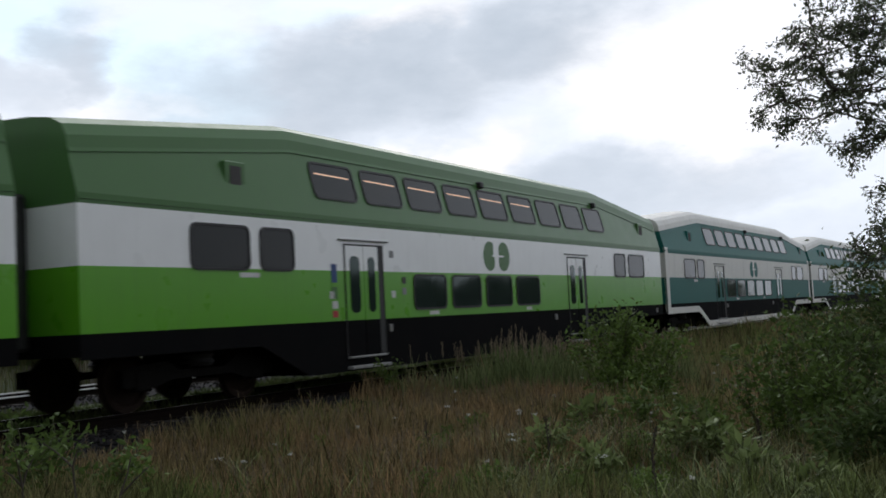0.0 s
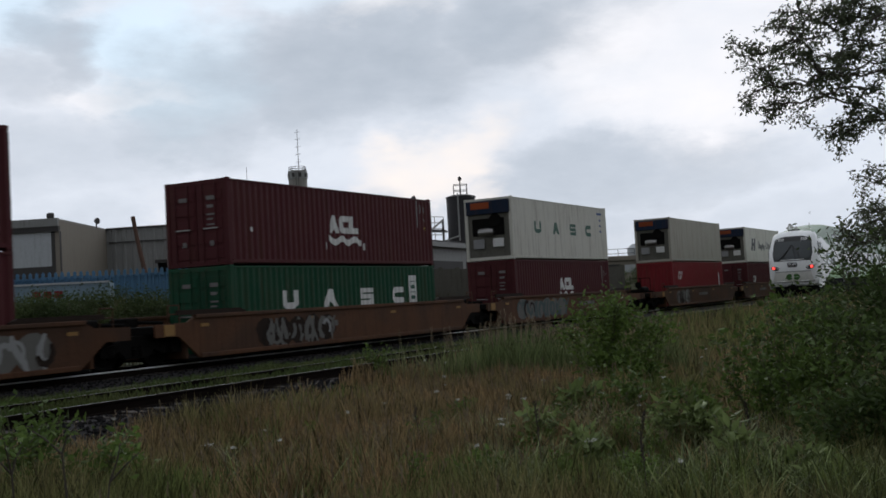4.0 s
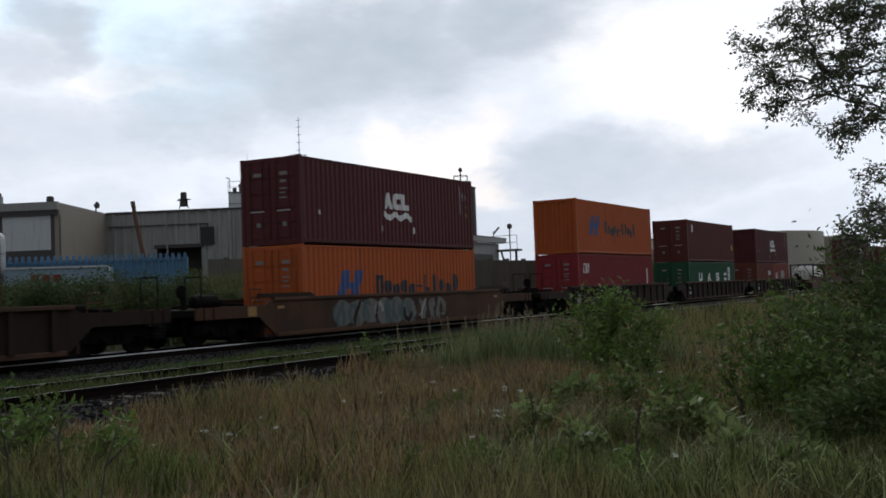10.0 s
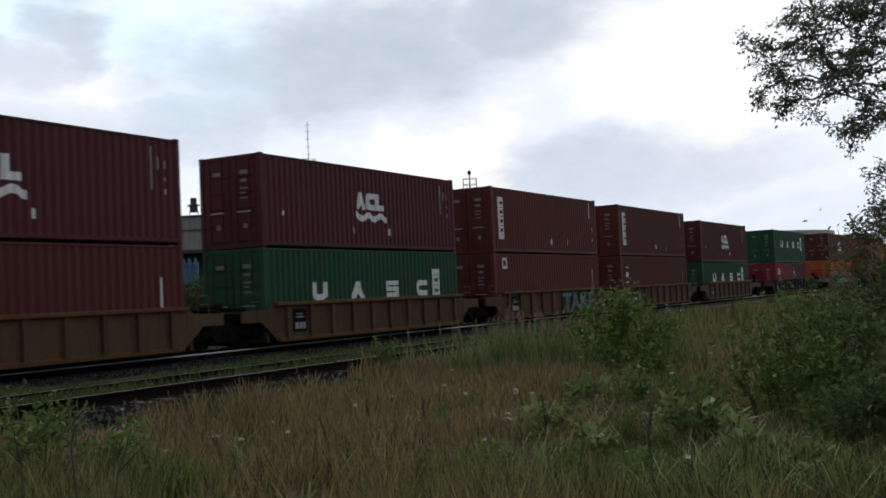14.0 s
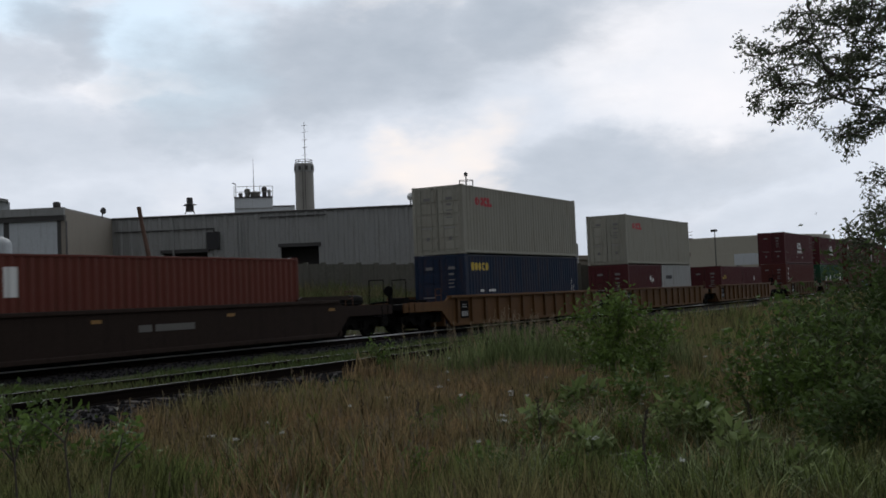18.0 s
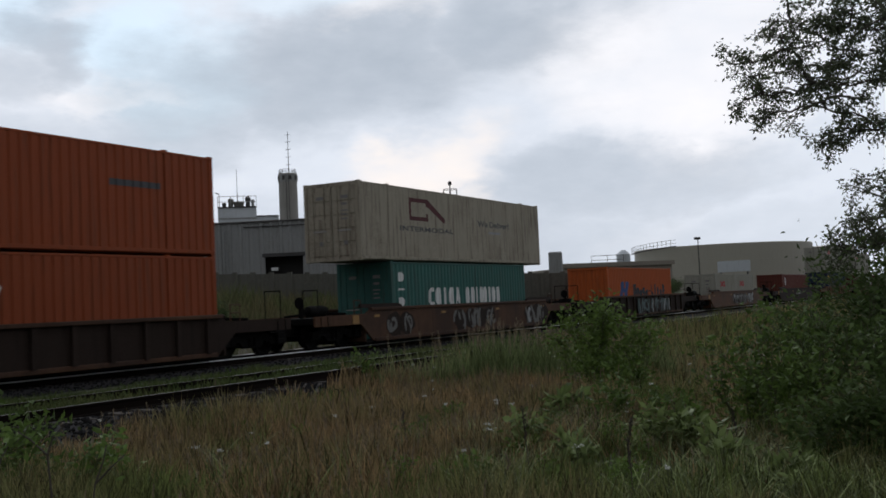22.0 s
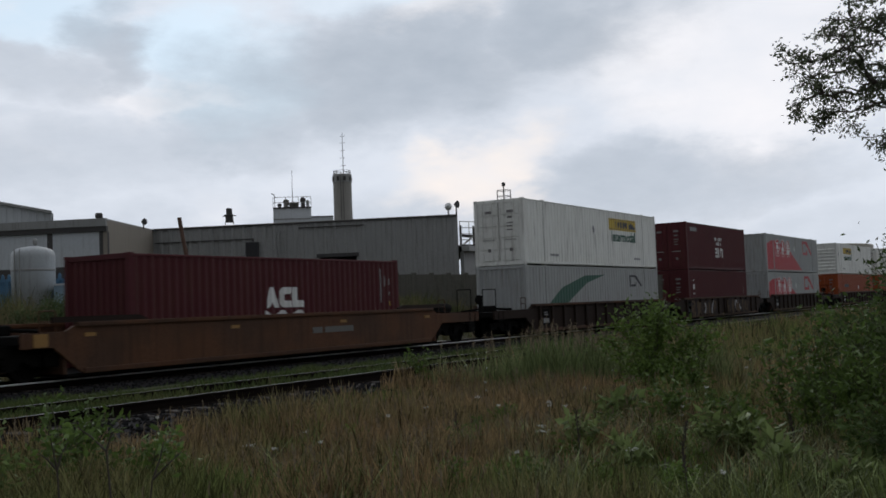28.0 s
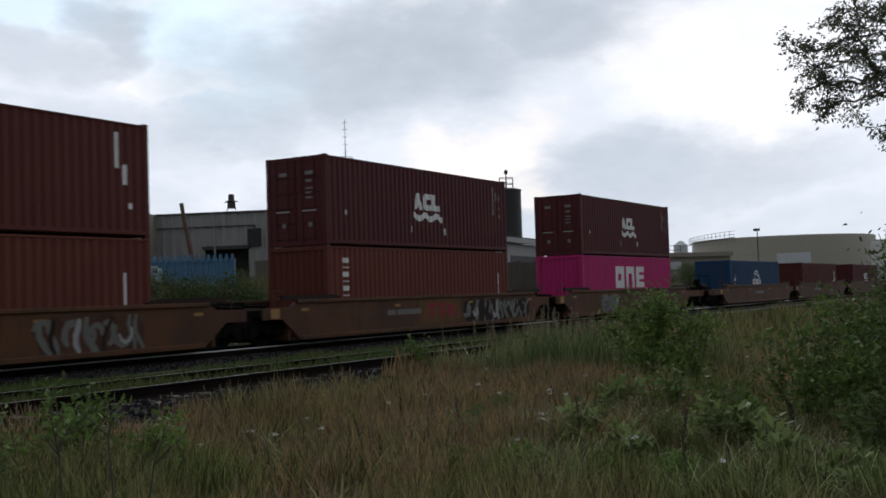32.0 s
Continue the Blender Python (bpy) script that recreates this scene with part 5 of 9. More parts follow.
def reefer_end(c, H, m):
    """The cooling machinery at the end of a refrigerated box."""
    u = part("cooling_unit", Geo().box(-W2 + 0.16, W2 - 0.16, 0.02, 0.06, 0.15, H - 0.15), M["moss_wall"], c, "grimy refrigeration machinery set in the end wall", at=m)
    part("condenser_hood", Geo().box(-W2 + 0.1, W2 - 0.1, -0.08, 0.03, H - 0.75, H - 0.12, 0.03), M["navy"], u)
    part("vent_grille", Geo().box(-0.85, 0.1, -0.1, -0.06, H - 0.5, H - 0.2, 0.01), M["burnt"], u, "rusty orange vent grille")
    # the bay is not cut out: its shade is a black sheet
    part("dark_bay", Geo().box(-0.85, 0.8, -0.005, 0.03, 1.15, 1.95), M["black"], u, "black sheet painted as the machinery bay's shade")
    part("compressor", Geo().lathe([(0.02, -0.4), (0.17, -0.38), (0.2, 0), (0.17, 0.38), (0.02, 0.4)], (-0.1, -0.02, 1.3), "x", 12), M["steel"], u)
    part("control_box", Geo().box(-0.8, -0.25, -0.06, 0.02, 0.55, 1.0, 0.02), M["mark_grey"], u)
    part("control_box", Geo().box(0.2, 0.75, -0.06, 0.02, 0.6, 1.0, 0.02), M["mark_white"], u)
    part("fan_shroud", Geo().lathe([(0.3, 0.0), (0.32, -0.04), (0.3, -0.05), (0.1, -0.02)], (0.35, 0.0, H - 1.05), "y", 16), M["black"], u)


def tank_container():
    """A white tank in an open dark frame, 20 feet long."""
    L, H = 6.06, 2.59
    c = thing("tank_container", Matrix(), "white cylindrical tank in a dark steel frame", "container", "containers on the train")
    part("tank_shell", Geo().lathe([(0.05, -2.75), (0.6, -2.68), (0.95, -2.5), (1.12, -2.2), (1.12, 2.2), (0.95, 2.5), (0.6, 2.68), (0.05, 2.75)], (0, 0, 1.32), "y", 32), M["white"], c, "white tank shell with black stripes", True)
    for y in (-L / 2 + 0.08, L / 2 - 0.08):
        for x in (-W2 + 0.08, W2 - 0.08):
            part("frame_post", Geo().box(x - 0.07, x + 0.07, y - 0.07, y + 0.07, 0, H, 0.01), M["navy"], c)
            part("diagonal", Geo().tube((x, y, 0.9 if x > 0 else 0.9), (x * 0.2, y, H - 0.1), 0.045, n=6), M["navy"], c)
        for z in (0.05, H - 0.06):
            part("cross_beam", Geo().box(-W2 + 0.15, W2 - 0.15, y - 0.06, y + 0.06, z - 0.05, z + 0.05), M["navy"], c)
    for x in (-W2 + 0.07, W2 - 0.07):
        for z in (0.06, H - 0.06):
            part("side_beam", Geo().box(x - 0.05, x + 0.05, -L / 2 + 0.15, L / 2 - 0.15, z - 0.05, z + 0.05), M["navy"], c)
    part("walkway", Geo().box(-0.25, 0.25, -2.4, 2.4, H - 0.08, H - 0.04), M["steel"], c)
    for y in (-1.6, 0.0, 1.6):
        part("tank_band", Geo().lathe([(1.125, y - 0.05), (1.14, y - 0.04), (1.14, y + 0.04), (1.125, y + 0.05)], (0, 0, 1.32), "y", 32), M["mark_grey"], c)
    part("marking", Geo().box(1.1, 1.145, -1.5, -0.2, 1.05, 1.25).box(1.1, 1.145, 0.3, 1.4, 1.05, 1.25), M["mark_dark"], c)
    return c


# ---- well cars ----
TOP, LOW = 1.33, 0.17


def truck(parent, y, roll=None):
    # springs and caps are near-black too: the truck's shadow is in the colour
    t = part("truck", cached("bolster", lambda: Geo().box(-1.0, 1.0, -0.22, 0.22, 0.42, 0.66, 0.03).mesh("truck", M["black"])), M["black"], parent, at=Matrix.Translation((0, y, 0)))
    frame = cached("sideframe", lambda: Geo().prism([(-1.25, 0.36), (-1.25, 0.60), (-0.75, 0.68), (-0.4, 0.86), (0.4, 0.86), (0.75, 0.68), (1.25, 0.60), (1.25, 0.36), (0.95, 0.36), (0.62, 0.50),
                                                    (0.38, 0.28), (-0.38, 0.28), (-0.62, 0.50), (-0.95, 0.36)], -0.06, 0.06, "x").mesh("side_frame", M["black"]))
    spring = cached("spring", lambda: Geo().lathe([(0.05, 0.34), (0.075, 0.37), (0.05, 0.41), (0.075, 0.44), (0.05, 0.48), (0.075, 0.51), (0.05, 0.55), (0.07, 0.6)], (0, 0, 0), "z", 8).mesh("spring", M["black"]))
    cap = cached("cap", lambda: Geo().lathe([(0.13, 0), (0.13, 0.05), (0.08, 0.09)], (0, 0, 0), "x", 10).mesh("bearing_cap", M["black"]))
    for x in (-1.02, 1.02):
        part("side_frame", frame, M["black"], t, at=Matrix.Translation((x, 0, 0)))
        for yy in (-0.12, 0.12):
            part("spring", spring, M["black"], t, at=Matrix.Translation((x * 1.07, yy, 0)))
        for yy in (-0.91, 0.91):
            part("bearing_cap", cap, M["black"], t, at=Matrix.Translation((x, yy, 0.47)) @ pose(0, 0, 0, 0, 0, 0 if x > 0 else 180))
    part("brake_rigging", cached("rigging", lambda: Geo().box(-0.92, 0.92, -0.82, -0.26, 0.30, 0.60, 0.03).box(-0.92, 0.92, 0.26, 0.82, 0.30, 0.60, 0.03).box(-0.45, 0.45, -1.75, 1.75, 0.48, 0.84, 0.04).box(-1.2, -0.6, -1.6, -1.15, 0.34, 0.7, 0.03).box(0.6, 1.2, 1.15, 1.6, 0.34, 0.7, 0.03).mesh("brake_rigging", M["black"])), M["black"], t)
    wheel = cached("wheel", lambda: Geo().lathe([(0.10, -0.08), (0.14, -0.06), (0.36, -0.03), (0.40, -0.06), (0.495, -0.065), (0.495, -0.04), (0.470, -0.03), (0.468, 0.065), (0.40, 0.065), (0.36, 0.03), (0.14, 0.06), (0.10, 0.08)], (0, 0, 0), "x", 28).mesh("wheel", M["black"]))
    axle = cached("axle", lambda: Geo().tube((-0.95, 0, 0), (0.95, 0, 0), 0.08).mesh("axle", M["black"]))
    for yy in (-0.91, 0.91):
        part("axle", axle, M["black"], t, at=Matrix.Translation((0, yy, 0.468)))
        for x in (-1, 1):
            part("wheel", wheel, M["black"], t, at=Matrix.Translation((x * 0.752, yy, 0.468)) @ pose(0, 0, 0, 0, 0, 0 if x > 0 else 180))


def side_profile(half, well):
    """The outline (y, z) of a well's side plate: deep in the middle, rising over the trucks."""
    return [(-half, 0.78), (-well - 0.45, 0.78), (-well + 0.35, LOW), (well - 0.35, LOW), (well + 0.45, 0.78), (half, 0.78), (half, 1.12), (well + 0.1, 1.14), (well - 0.3, TOP), (-well + 0.3, TOP), (-well - 0.1, 1.14), (-half, 1.12)]


# sprayed lettering: rank of the car, (from, to, fill, edge)
SPRAYED = {1: [(-6.2, -3.4, "well_grime", "pale_spray")], 2: [(-6.4, -0.9, "teal_spray", "pale_spray")], 3: [(-5.2, -1.3, "pale_spray", "well_grime")], 4: [(0.7, 6.8, "mark_grey", "pale_spray")],
           9: [(-4.6, 0.6, "teal_spray", "pale_spray"), (0.9, 3.2, "pale_spray", "well_brown")], 20: [(-2.0, 2.56, "pale_spray", "well_grime"), (3.0, 4.84, "mark_grey", "well_grime")],
           21: [(-1.9, 4.5, "teal_spray", "well_grime")], 22: [(-6.8, -5.0, "pale_spray", "well_grime"), (-1.5, 2.1, "pale_spray", "well_grime"), (5.5, 8.1, "pale_spray", "well_grime")],
           27: [(-6.7, -2.0, "well_grime", "well_tan"), (0.5, 5.0, "well_tan", "well_grime")], 32: [(-4.5, -2.4, "mark_dark", "pale_spray")], 33: [(2.0, 7.4, "pale_spray", "well_grime")], 34: [(2.45, 5.6, "pale_spray", "well_brown")]}


def stroke(pts, wide):
    """A bent painted stroke as quads along a line."""
    out, n = [], len(pts)
    edge = []
    for i, (a, b) in enumerate(pts):
        p, q = pts[max(0, i - 1)], pts[min(n - 1, i + 1)]
        d = math.hypot(q[0] - p[0], q[1] - p[1]) or 1.0
        k = wide * (0.65 if i in (0, n - 1) else 1.0) / 2
        edge.append(((a - (q[1] - p[1]) / d * k, b + (q[0] - p[0]) / d * k), (a + (q[1] - p[1]) / d * k, b - (q[0] - p[0]) / d * k)))
    for (a, b), (c, d) in zip(edge, edge[1:]):
        out.append([a, b, d, c])
    return out


def spray(w, x, u0, u1, colour, edge, seed):
    """Crooked sprayed letter forms of overlapping strokes on an uneven ground of the other colour."""
    r = random.Random(seed * 31 + int(u0 * 10))
    n = max(2, round((u1 - u0) / 0.85))
    st = (u1 - u0) / n
    for i in range(n):
        c, cz, h = u0 + (i + 0.5) * st, r.uniform(0.68, 0.74), r.uniform(0.42, 0.52)
        ground = [(c + st * 0.66 * math.cos(a) * r.uniform(0.8, 1.1), cz + h * 1.02 * math.sin(a) * r.uniform(0.85, 1.05)) for a in (2 * math.pi * (k + 0.5) / 12 for k in range(12))]
        ob = marking(w, [[(c, cz), p, q] for p, q in zip(ground, ground[1:] + ground[:1])], M[edge], None, "graffiti", "sprayed ground", off=0.003 + 0.0015 * (i % 2))
        ob.matrix_basis = Matrix.Translation((x, 0, 0))
        for k in range(4):
            lean, px = r.uniform(-0.3, 0.3), c + st * r.uniform(-0.5, 0.5)
            if r.random() < 0.5:
                line = [(px + lean * f + 0.09 * math.sin(f * 5 + k), cz - h * 0.9 + 1.75 * h * f) for f in (0, 0.25, 0.5, 0.75, 1)]
            else:
                a0, rr = r.uniform(0, 6.28), h * r.uniform(0.4, 0.75)
                line = [(px + rr * 0.8 * math.cos(a0 + f * 3.4), cz + rr * math.sin(a0 + f * 3.4)) for f in (0, 0.2, 0.4, 0.6, 0.8, 1)]
            ob = marking(w, stroke(line, r.uniform(0.09, 0.2)), M[colour if k < 3 else r.choice((colour, "well_grime", "mark_grey"))], None, "graffiti", off=0.0065 + 0.003 * k)
            ob.matrix_basis = Matrix.Translation((x, 0, 0))


def well_car(kind, col, pitch, label, first, last, graffiti=0, seed=0):
    mat = M[col]
    edge_mat = M[{"well_tan": "well_yellow", "well_dark": "well_brown"}.get(col, col) if kind == "ribbed" else col]
    w = thing("well_car", Matrix(), label, "rail car", "cars of the freight train")
    half = pitch / 2 - 0.35
    well = pitch / 2 - 1.65
    h0, h1 = (pitch / 2 + 1.55 if last else half), (pitch / 2 + 1.55 if first else half)
    key = (kind, col, pitch, first, last)
    X = 1.40

    def side():
        pr = side_profile(half, well)
        pr[0] = (-h0, 0.78)
        pr[-1] = (-h0, 1.12)
        pr[5], pr[6] = (h1, 0.78), (h1, 1.12)
        return Geo().prism(pr, -0.05, 0.03, "x").mesh("side_sill", mat)

    sm = cached(("sill", *key), side)
    for x in (-1, 1):
        part("side_sill", sm, mat, w, at=Matrix.Translation((x * X - (0.0 if x > 0 else -0.02), 0, 0)))
        chord = cached(("chord", *key), lambda: Geo().box(-0.09, 0.155 if kind == "ribbed" else 0.09, -well + 0.2, well - 0.2, TOP - 0.09, TOP + 0.02, 0.015).box(-0.07, 0.07, -well + 0.4, well - 0.4, LOW - 0.03, LOW + 0.10, 0.015).mesh("chord", edge_mat))
        part("chord", chord, edge_mat, w, at=Matrix.Translation((x * X, 0, 0)))
    if kind == "ribbed":
        rib = cached(("ribs", col), lambda: Geo().prism([(-0.075, LOW + 0.08), (0.075, LOW + 0.08), (0.075, TOP - 0.08), (-0.075, TOP - 0.08)], 0.0, 0.10, "x").mesh("side_post", mat))
        n = round((2 * well - 1.6) / 1.22)
        for i in range(n + 1):
            y = -well + 0.8 + (2 * well - 1.6) * i / n
            part("side_post", rib, mat, w, at=Matrix.Translation((X + 0.02, y, 0)))
        part("number_panel", cached("npanel", lambda: Geo().box(0, 0.045, -0.33, 0.33, 0.42, 1.12).mesh("number_panel", M["black"])), M["black"], w, "black panel with worn white figures", at=Matrix.Translation((X + 0.012, -well + 1.42, 0)))
        for n, (a, b, z0, z1) in enumerate(((-0.26, -0.08, 0.5, 0.7), (-0.04, 0.1, 0.5, 0.7), (0.13, 0.26, 0.5, 0.7), (-0.2, 0.2, 0.85, 0.89), (-0.2, 0.12, 0.95, 0.98))):
            part("figure", cached(("fig", n), lambda: Geo().box(0.046, 0.05, a, b, z0, z1).mesh("figure", M["mark_grey"])), M["mark_grey"], w, at=Matrix.Translation((X + 0.012, -well + 1.42, 0)))
    else:
        refl = cached("refl", lambda: Geo().box(0, 0.012, -0.17, 0.17, 1.0, 1.09).mesh("reflector", M["ochre"]))
        for i in range(4):
            part("reflector", refl, M["ochre"], w, "dull yellow reflector plate", at=Matrix.Translation((X + 0.03, -well + 0.6 + (2 * well - 1.2) * i / 3, 0)))
        part("car_number", cached("cnum", lambda: Geo().box(0, 0.008, -1.1, -0.62, 0.72, 0.9).box(0, 0.008, -0.5, 1.0, 0.72, 0.9).mesh("car_number", M["pale_spray"])), M["pale_spray"], w, "faded row of white figures", at=Matrix.Translation((X + 0.03, well * 0.25 * ((seed % 3) - 1), 0)))
        part("end_plate", cached(("eplate", col), lambda: Geo().box(0, 0.02, -0.2, 0.2, 0.8, 1.1, 0.005).mesh("end_plate", M["ochre"])), M["ochre"], w, at=Matrix.Translation((X + 0.03, -well - 0.8, 0)))
    for u0, u1, colour, edge in SPRAYED.get(seed, ()):
        spray(w, X + (0.036 if kind != "ribbed" else 0.125), u0, u1, colour, edge, seed)
    if seed == 33:
        ob = marking(w, [rect(-1.1, 0.34, 1.75, 1.24)], M["well_yellow"], None, "painted_panel", "worn ochre panel with a dark red mark", off=0.003)
        ob.matrix_basis = Matrix.Translation((X + 0.032, 0, 0))
        ob = marking(w, forms("post post drum", -0.6, 0.55, 0.58, 0.46, 0.10) + [rect(-0.6, 0.95, 0.66, 1.06)], M["red"], None, "marking", "", off=0.006)
        ob.matrix_basis = Matrix.Translation((X + 0.032, 0, 0))
    if seed == 13:
        for off, mt, grow in ((0.0, "mark_dark", 0.08), (0.006, "sky_spray", 0.0)):
            ob = marking(w, [], M[mt], None, "graffiti", "sprayed blue lettering" if not grow else "", ("TAKE", 1.16 + grow, 0.5 - grow, 0.30 - grow / 2, 4.0 + 2 * grow), off=0.004 + off)
            ob.matrix_basis = Matrix.Translation((X + 0.125, 0, 0))
    if kind != "ribbed":
        guide = cached(("guide", pitch), lambda: Geo().prism([(-1.6, TOP + 0.015), (1.25, TOP + 0.015), (1.25, TOP + 0.06), (1.0, TOP + 0.15), (-1.6, TOP + 0.15)], -0.06, 0.035, "x").mesh("container_guide", M["well_grime"]))
        for y in (-1, 1):
            part("container_guide", guide, M["well_grime"], w, at=Matrix.Translation((X, y * (well - 1.15), 0)) @ Matrix.Diagonal((1, -y, 1, 1)))
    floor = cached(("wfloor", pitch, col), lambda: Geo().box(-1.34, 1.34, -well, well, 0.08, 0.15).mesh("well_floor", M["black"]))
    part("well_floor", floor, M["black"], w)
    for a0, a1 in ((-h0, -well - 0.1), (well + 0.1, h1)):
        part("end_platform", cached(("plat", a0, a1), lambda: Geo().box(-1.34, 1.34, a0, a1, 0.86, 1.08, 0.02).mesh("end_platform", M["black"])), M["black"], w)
    bulk = cached(("bulk", pitch, col), lambda: Geo().box(-1.34, 1.34, -0.05, 0.05, 0.15, 1.12).mesh("bulkhead", mat))
    for y in (-well - 0.06, well + 0.06):
        part("bulkhead", bulk, mat, w, at=Matrix.Translation((0, y, 0)))
    for y in (-1, 1):
        part("grab_iron", cached("grab", lambda: Geo().tube((0, -0.22, 1.12), (0, -0.22, 1.62), 0.018, n=5).tube((0, 0.22, 1.12), (0, 0.22, 1.62), 0.018, n=5).tube((0, -0.22, 1.62), (0, 0.22, 1.62), 0.018, n=5).tube((0, -0.22, 1.38), (0, 0.22, 1.38), 0.018, n=5).mesh("grab_iron", mat)), mat, w, at=Matrix.Translation((1.36, y * (well + 0.55), 0)))
        part("valve_box", cached("valve", lambda: Geo().box(-0.3, 0.35, -0.25, 0.25, 1.08, 1.34, 0.04).tube((0.3, 0.2, 1.2), (0.9, 0.6, 1.16), 0.05, n=6).tube((-0.3, -0.2, 1.2), (-1.0, -0.5, 1.14), 0.04, n=6).mesh("valve_box", M["black"])), M["black"], w, at=Matrix.Translation((0.3 * y, y * (well + 0.75), 0)))
    truck(w, -pitch / 2)
    if first:
        truck(w, pitch / 2)
    for flag, sgn, hh in ((last, -1, h0), (first, 1, h1)):
        if flag:
            part("coupler", cached("coupler", lambda: Geo().box(-0.12, 0.12, 0, 0.62, 0.68, 0.92, 0.03).box(-0.2, 0.2, 0.45, 0.72, 0.66, 0.94, 0.05).mesh("coupler", M["black"])), M["black"], w, at=Matrix.Translation((0, sgn * (hh - 0.1), 0)) @ pose(0, 0, 0, 0, 0, 0 if sgn > 0 else 180))
            rail_g = cached("handrail", lambda: Geo().tube((1.30, 0, 1.08), (1.30, 0, 2.0), 0.02, n=6).tube((1.30, 0, 2.0), (0.7, 0, 2.0), 0.02, n=6).tube((0.7, 0, 1.08), (0.7, 0, 2.0), 0.02, n=6).mesh("handrail", M["black"]))
            part("handrail", rail_g, M["black"], w, at=Matrix.Translation((0, sgn * (hh - 0.35), 0)))
            part("ladder", cached("ladder", lambda: Geo().tube((0, -0.2, 0.4), (0, -0.2, 1.1), 0.015, n=5).tube((0, 0.2, 0.4), (0, 0.2, 1.1), 0.015, n=5).tube((0, -0.2, 0.5), (0, 0.2, 0.5), 0.015, n=5).tube((0, -0.2, 0.75), (0, 0.2, 0.75), 0.015, n=5).mesh("ladder", M["black"])), M["black"], w, at=Matrix.Translation((1.44, sgn * (hh - 0.5), 0)))
            if sgn < 0:
                part("brake_stand", cached("brakew", lambda: Geo().box(-0.06, 0.06, -0.06, 0.06, 1.08, 1.75).lathe([(0.17, -0.02), (0.2, 0), (0.17, 0.02), (0.14, 0)], (0, -0.1, 1.6), "y", 16).mesh("brake_stand", M["black"])), M["black"], w, at=Matrix.Translation((0.5, -hh + 0.5, 0)))
            if kind != "ribbed":
                part("air_tank", cached("airtank", lambda: Geo().lathe([(0.05, -0.55), (0.17, -0.5), (0.2, -0.3), (0.2, 0.3), (0.17, 0.5), (0.05, 0.55)], (0, 0, 1.30), "y", 14).mesh("air_tank", M["black"])), M["black"], w, at=Matrix.Translation((0.55, sgn * (hh - 1.3), 0)))
    return w


# ---- the freight train, from its head ----
F40, F53, F20 = 12.192, 16.15, 6.06
HC, ST = 2.896, 2.591


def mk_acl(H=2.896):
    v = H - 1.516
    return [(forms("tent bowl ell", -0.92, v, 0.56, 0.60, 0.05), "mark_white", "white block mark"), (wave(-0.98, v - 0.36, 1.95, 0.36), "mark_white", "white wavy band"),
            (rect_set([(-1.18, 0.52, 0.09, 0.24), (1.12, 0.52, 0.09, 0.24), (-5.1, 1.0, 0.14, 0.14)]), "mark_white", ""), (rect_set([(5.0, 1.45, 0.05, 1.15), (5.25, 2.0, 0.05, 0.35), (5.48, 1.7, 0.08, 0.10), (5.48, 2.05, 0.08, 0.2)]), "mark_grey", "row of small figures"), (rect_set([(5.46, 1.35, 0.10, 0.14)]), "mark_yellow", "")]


def rect_set(items):
    return [rect(u, v, u + w, v + h) for u, v, w, h in items]


def mk_uasc(v=1.2, reef=False):
    col = "mark_green" if reef else "mark_white"
    out = [([q for a, k in zip((-3.65, -1.45, 0.78, 2.9), ("cup", "tent", "zig", "bowl")) for q in form(k, a, v, 0.8, 0.58)], col, "widely spaced block mark")]
    if not reef:
        out.append((rect_set([(4.14, v - 0.2, 0.5, 1.2)]), "mark_white", "tall white plate"))
        out.append((column(4.24, v - 0.1, 1.0, 5, 0.3), "mark_green", ""))
    else:
        out.append((rect_set([(5.0, 1.5, 0.25, 0.12), (5.0, 1.8, 0.25, 0.12), (5.0, 2.1, 0.25, 0.12), (4.7, 2.45, 0.7, 0.12)]), "mark_blue", ""))
    return out


def mk_hapag(e0, e1, ev, t0, t1, tv):
    """A blue slanted emblem and a dark row of blocks between the given marks."""
    w, h = e1 - e0, 1.05
    s = 0.28
    emb = [[(e0, ev), (e0 + w * 0.30, ev), (e0 + w * 0.38, ev + h * 0.38), (e0 + w * 0.55, ev + h * 0.38), (e0 + w * 0.47, ev), (e0 + w * 0.75, ev), (e0 + w - 0.02, ev + h), (e0 + w * 0.70, ev + h),
            (e0 + w * 0.62, ev + h * 0.62), (e0 + w * 0.45, ev + h * 0.62), (e0 + w * 0.53, ev + h), (e0 + w * 0.25, ev + h)]]
    st = (t1 - t0) / 10.6
    kinds = ["arch", "drum", "drum", "drum", "drum", "dash", "ell", "post", "drum", "drum", "drum"]
    letters = []
    for i, k in enumerate(kinds):
        tall = 0.66 if k in ("arch", "ell", "post") or i == 10 else 0.46
        letters += form(k, t0 + i * st * 0.965, tv - (0.14 if i in (2, 4, 9) else 0.0), st * 0.80, tall)
    return [(emb, "mark_blue", "blue emblem"), (letters, "mark_navy", "dark block mark")]


def mk_cai(u=-4.3, v=1.25):
    return [(forms("bowl tent post", u, v, 0.27, 0.52, 0.04, 0.08), "mark_white", "white block mark"), (rect_set([(5.0, 1.2, 0.1, 0.9), (5.3, 0.8, 0.14, 0.25)]), "mark_white", "")]


def mk_col(u, n=6, v=0.8, h=1.6, w=0.28):
    return [(column(u, v, h, n, w), "mark_white", "upright row of white marks"), (rect_set([(5.2, 0.5, 0.12, 0.3), (5.45, 0.5, 0.12, 0.3), (5.2, 1.2, 0.1, 0.8)]), "mark_white", "")]


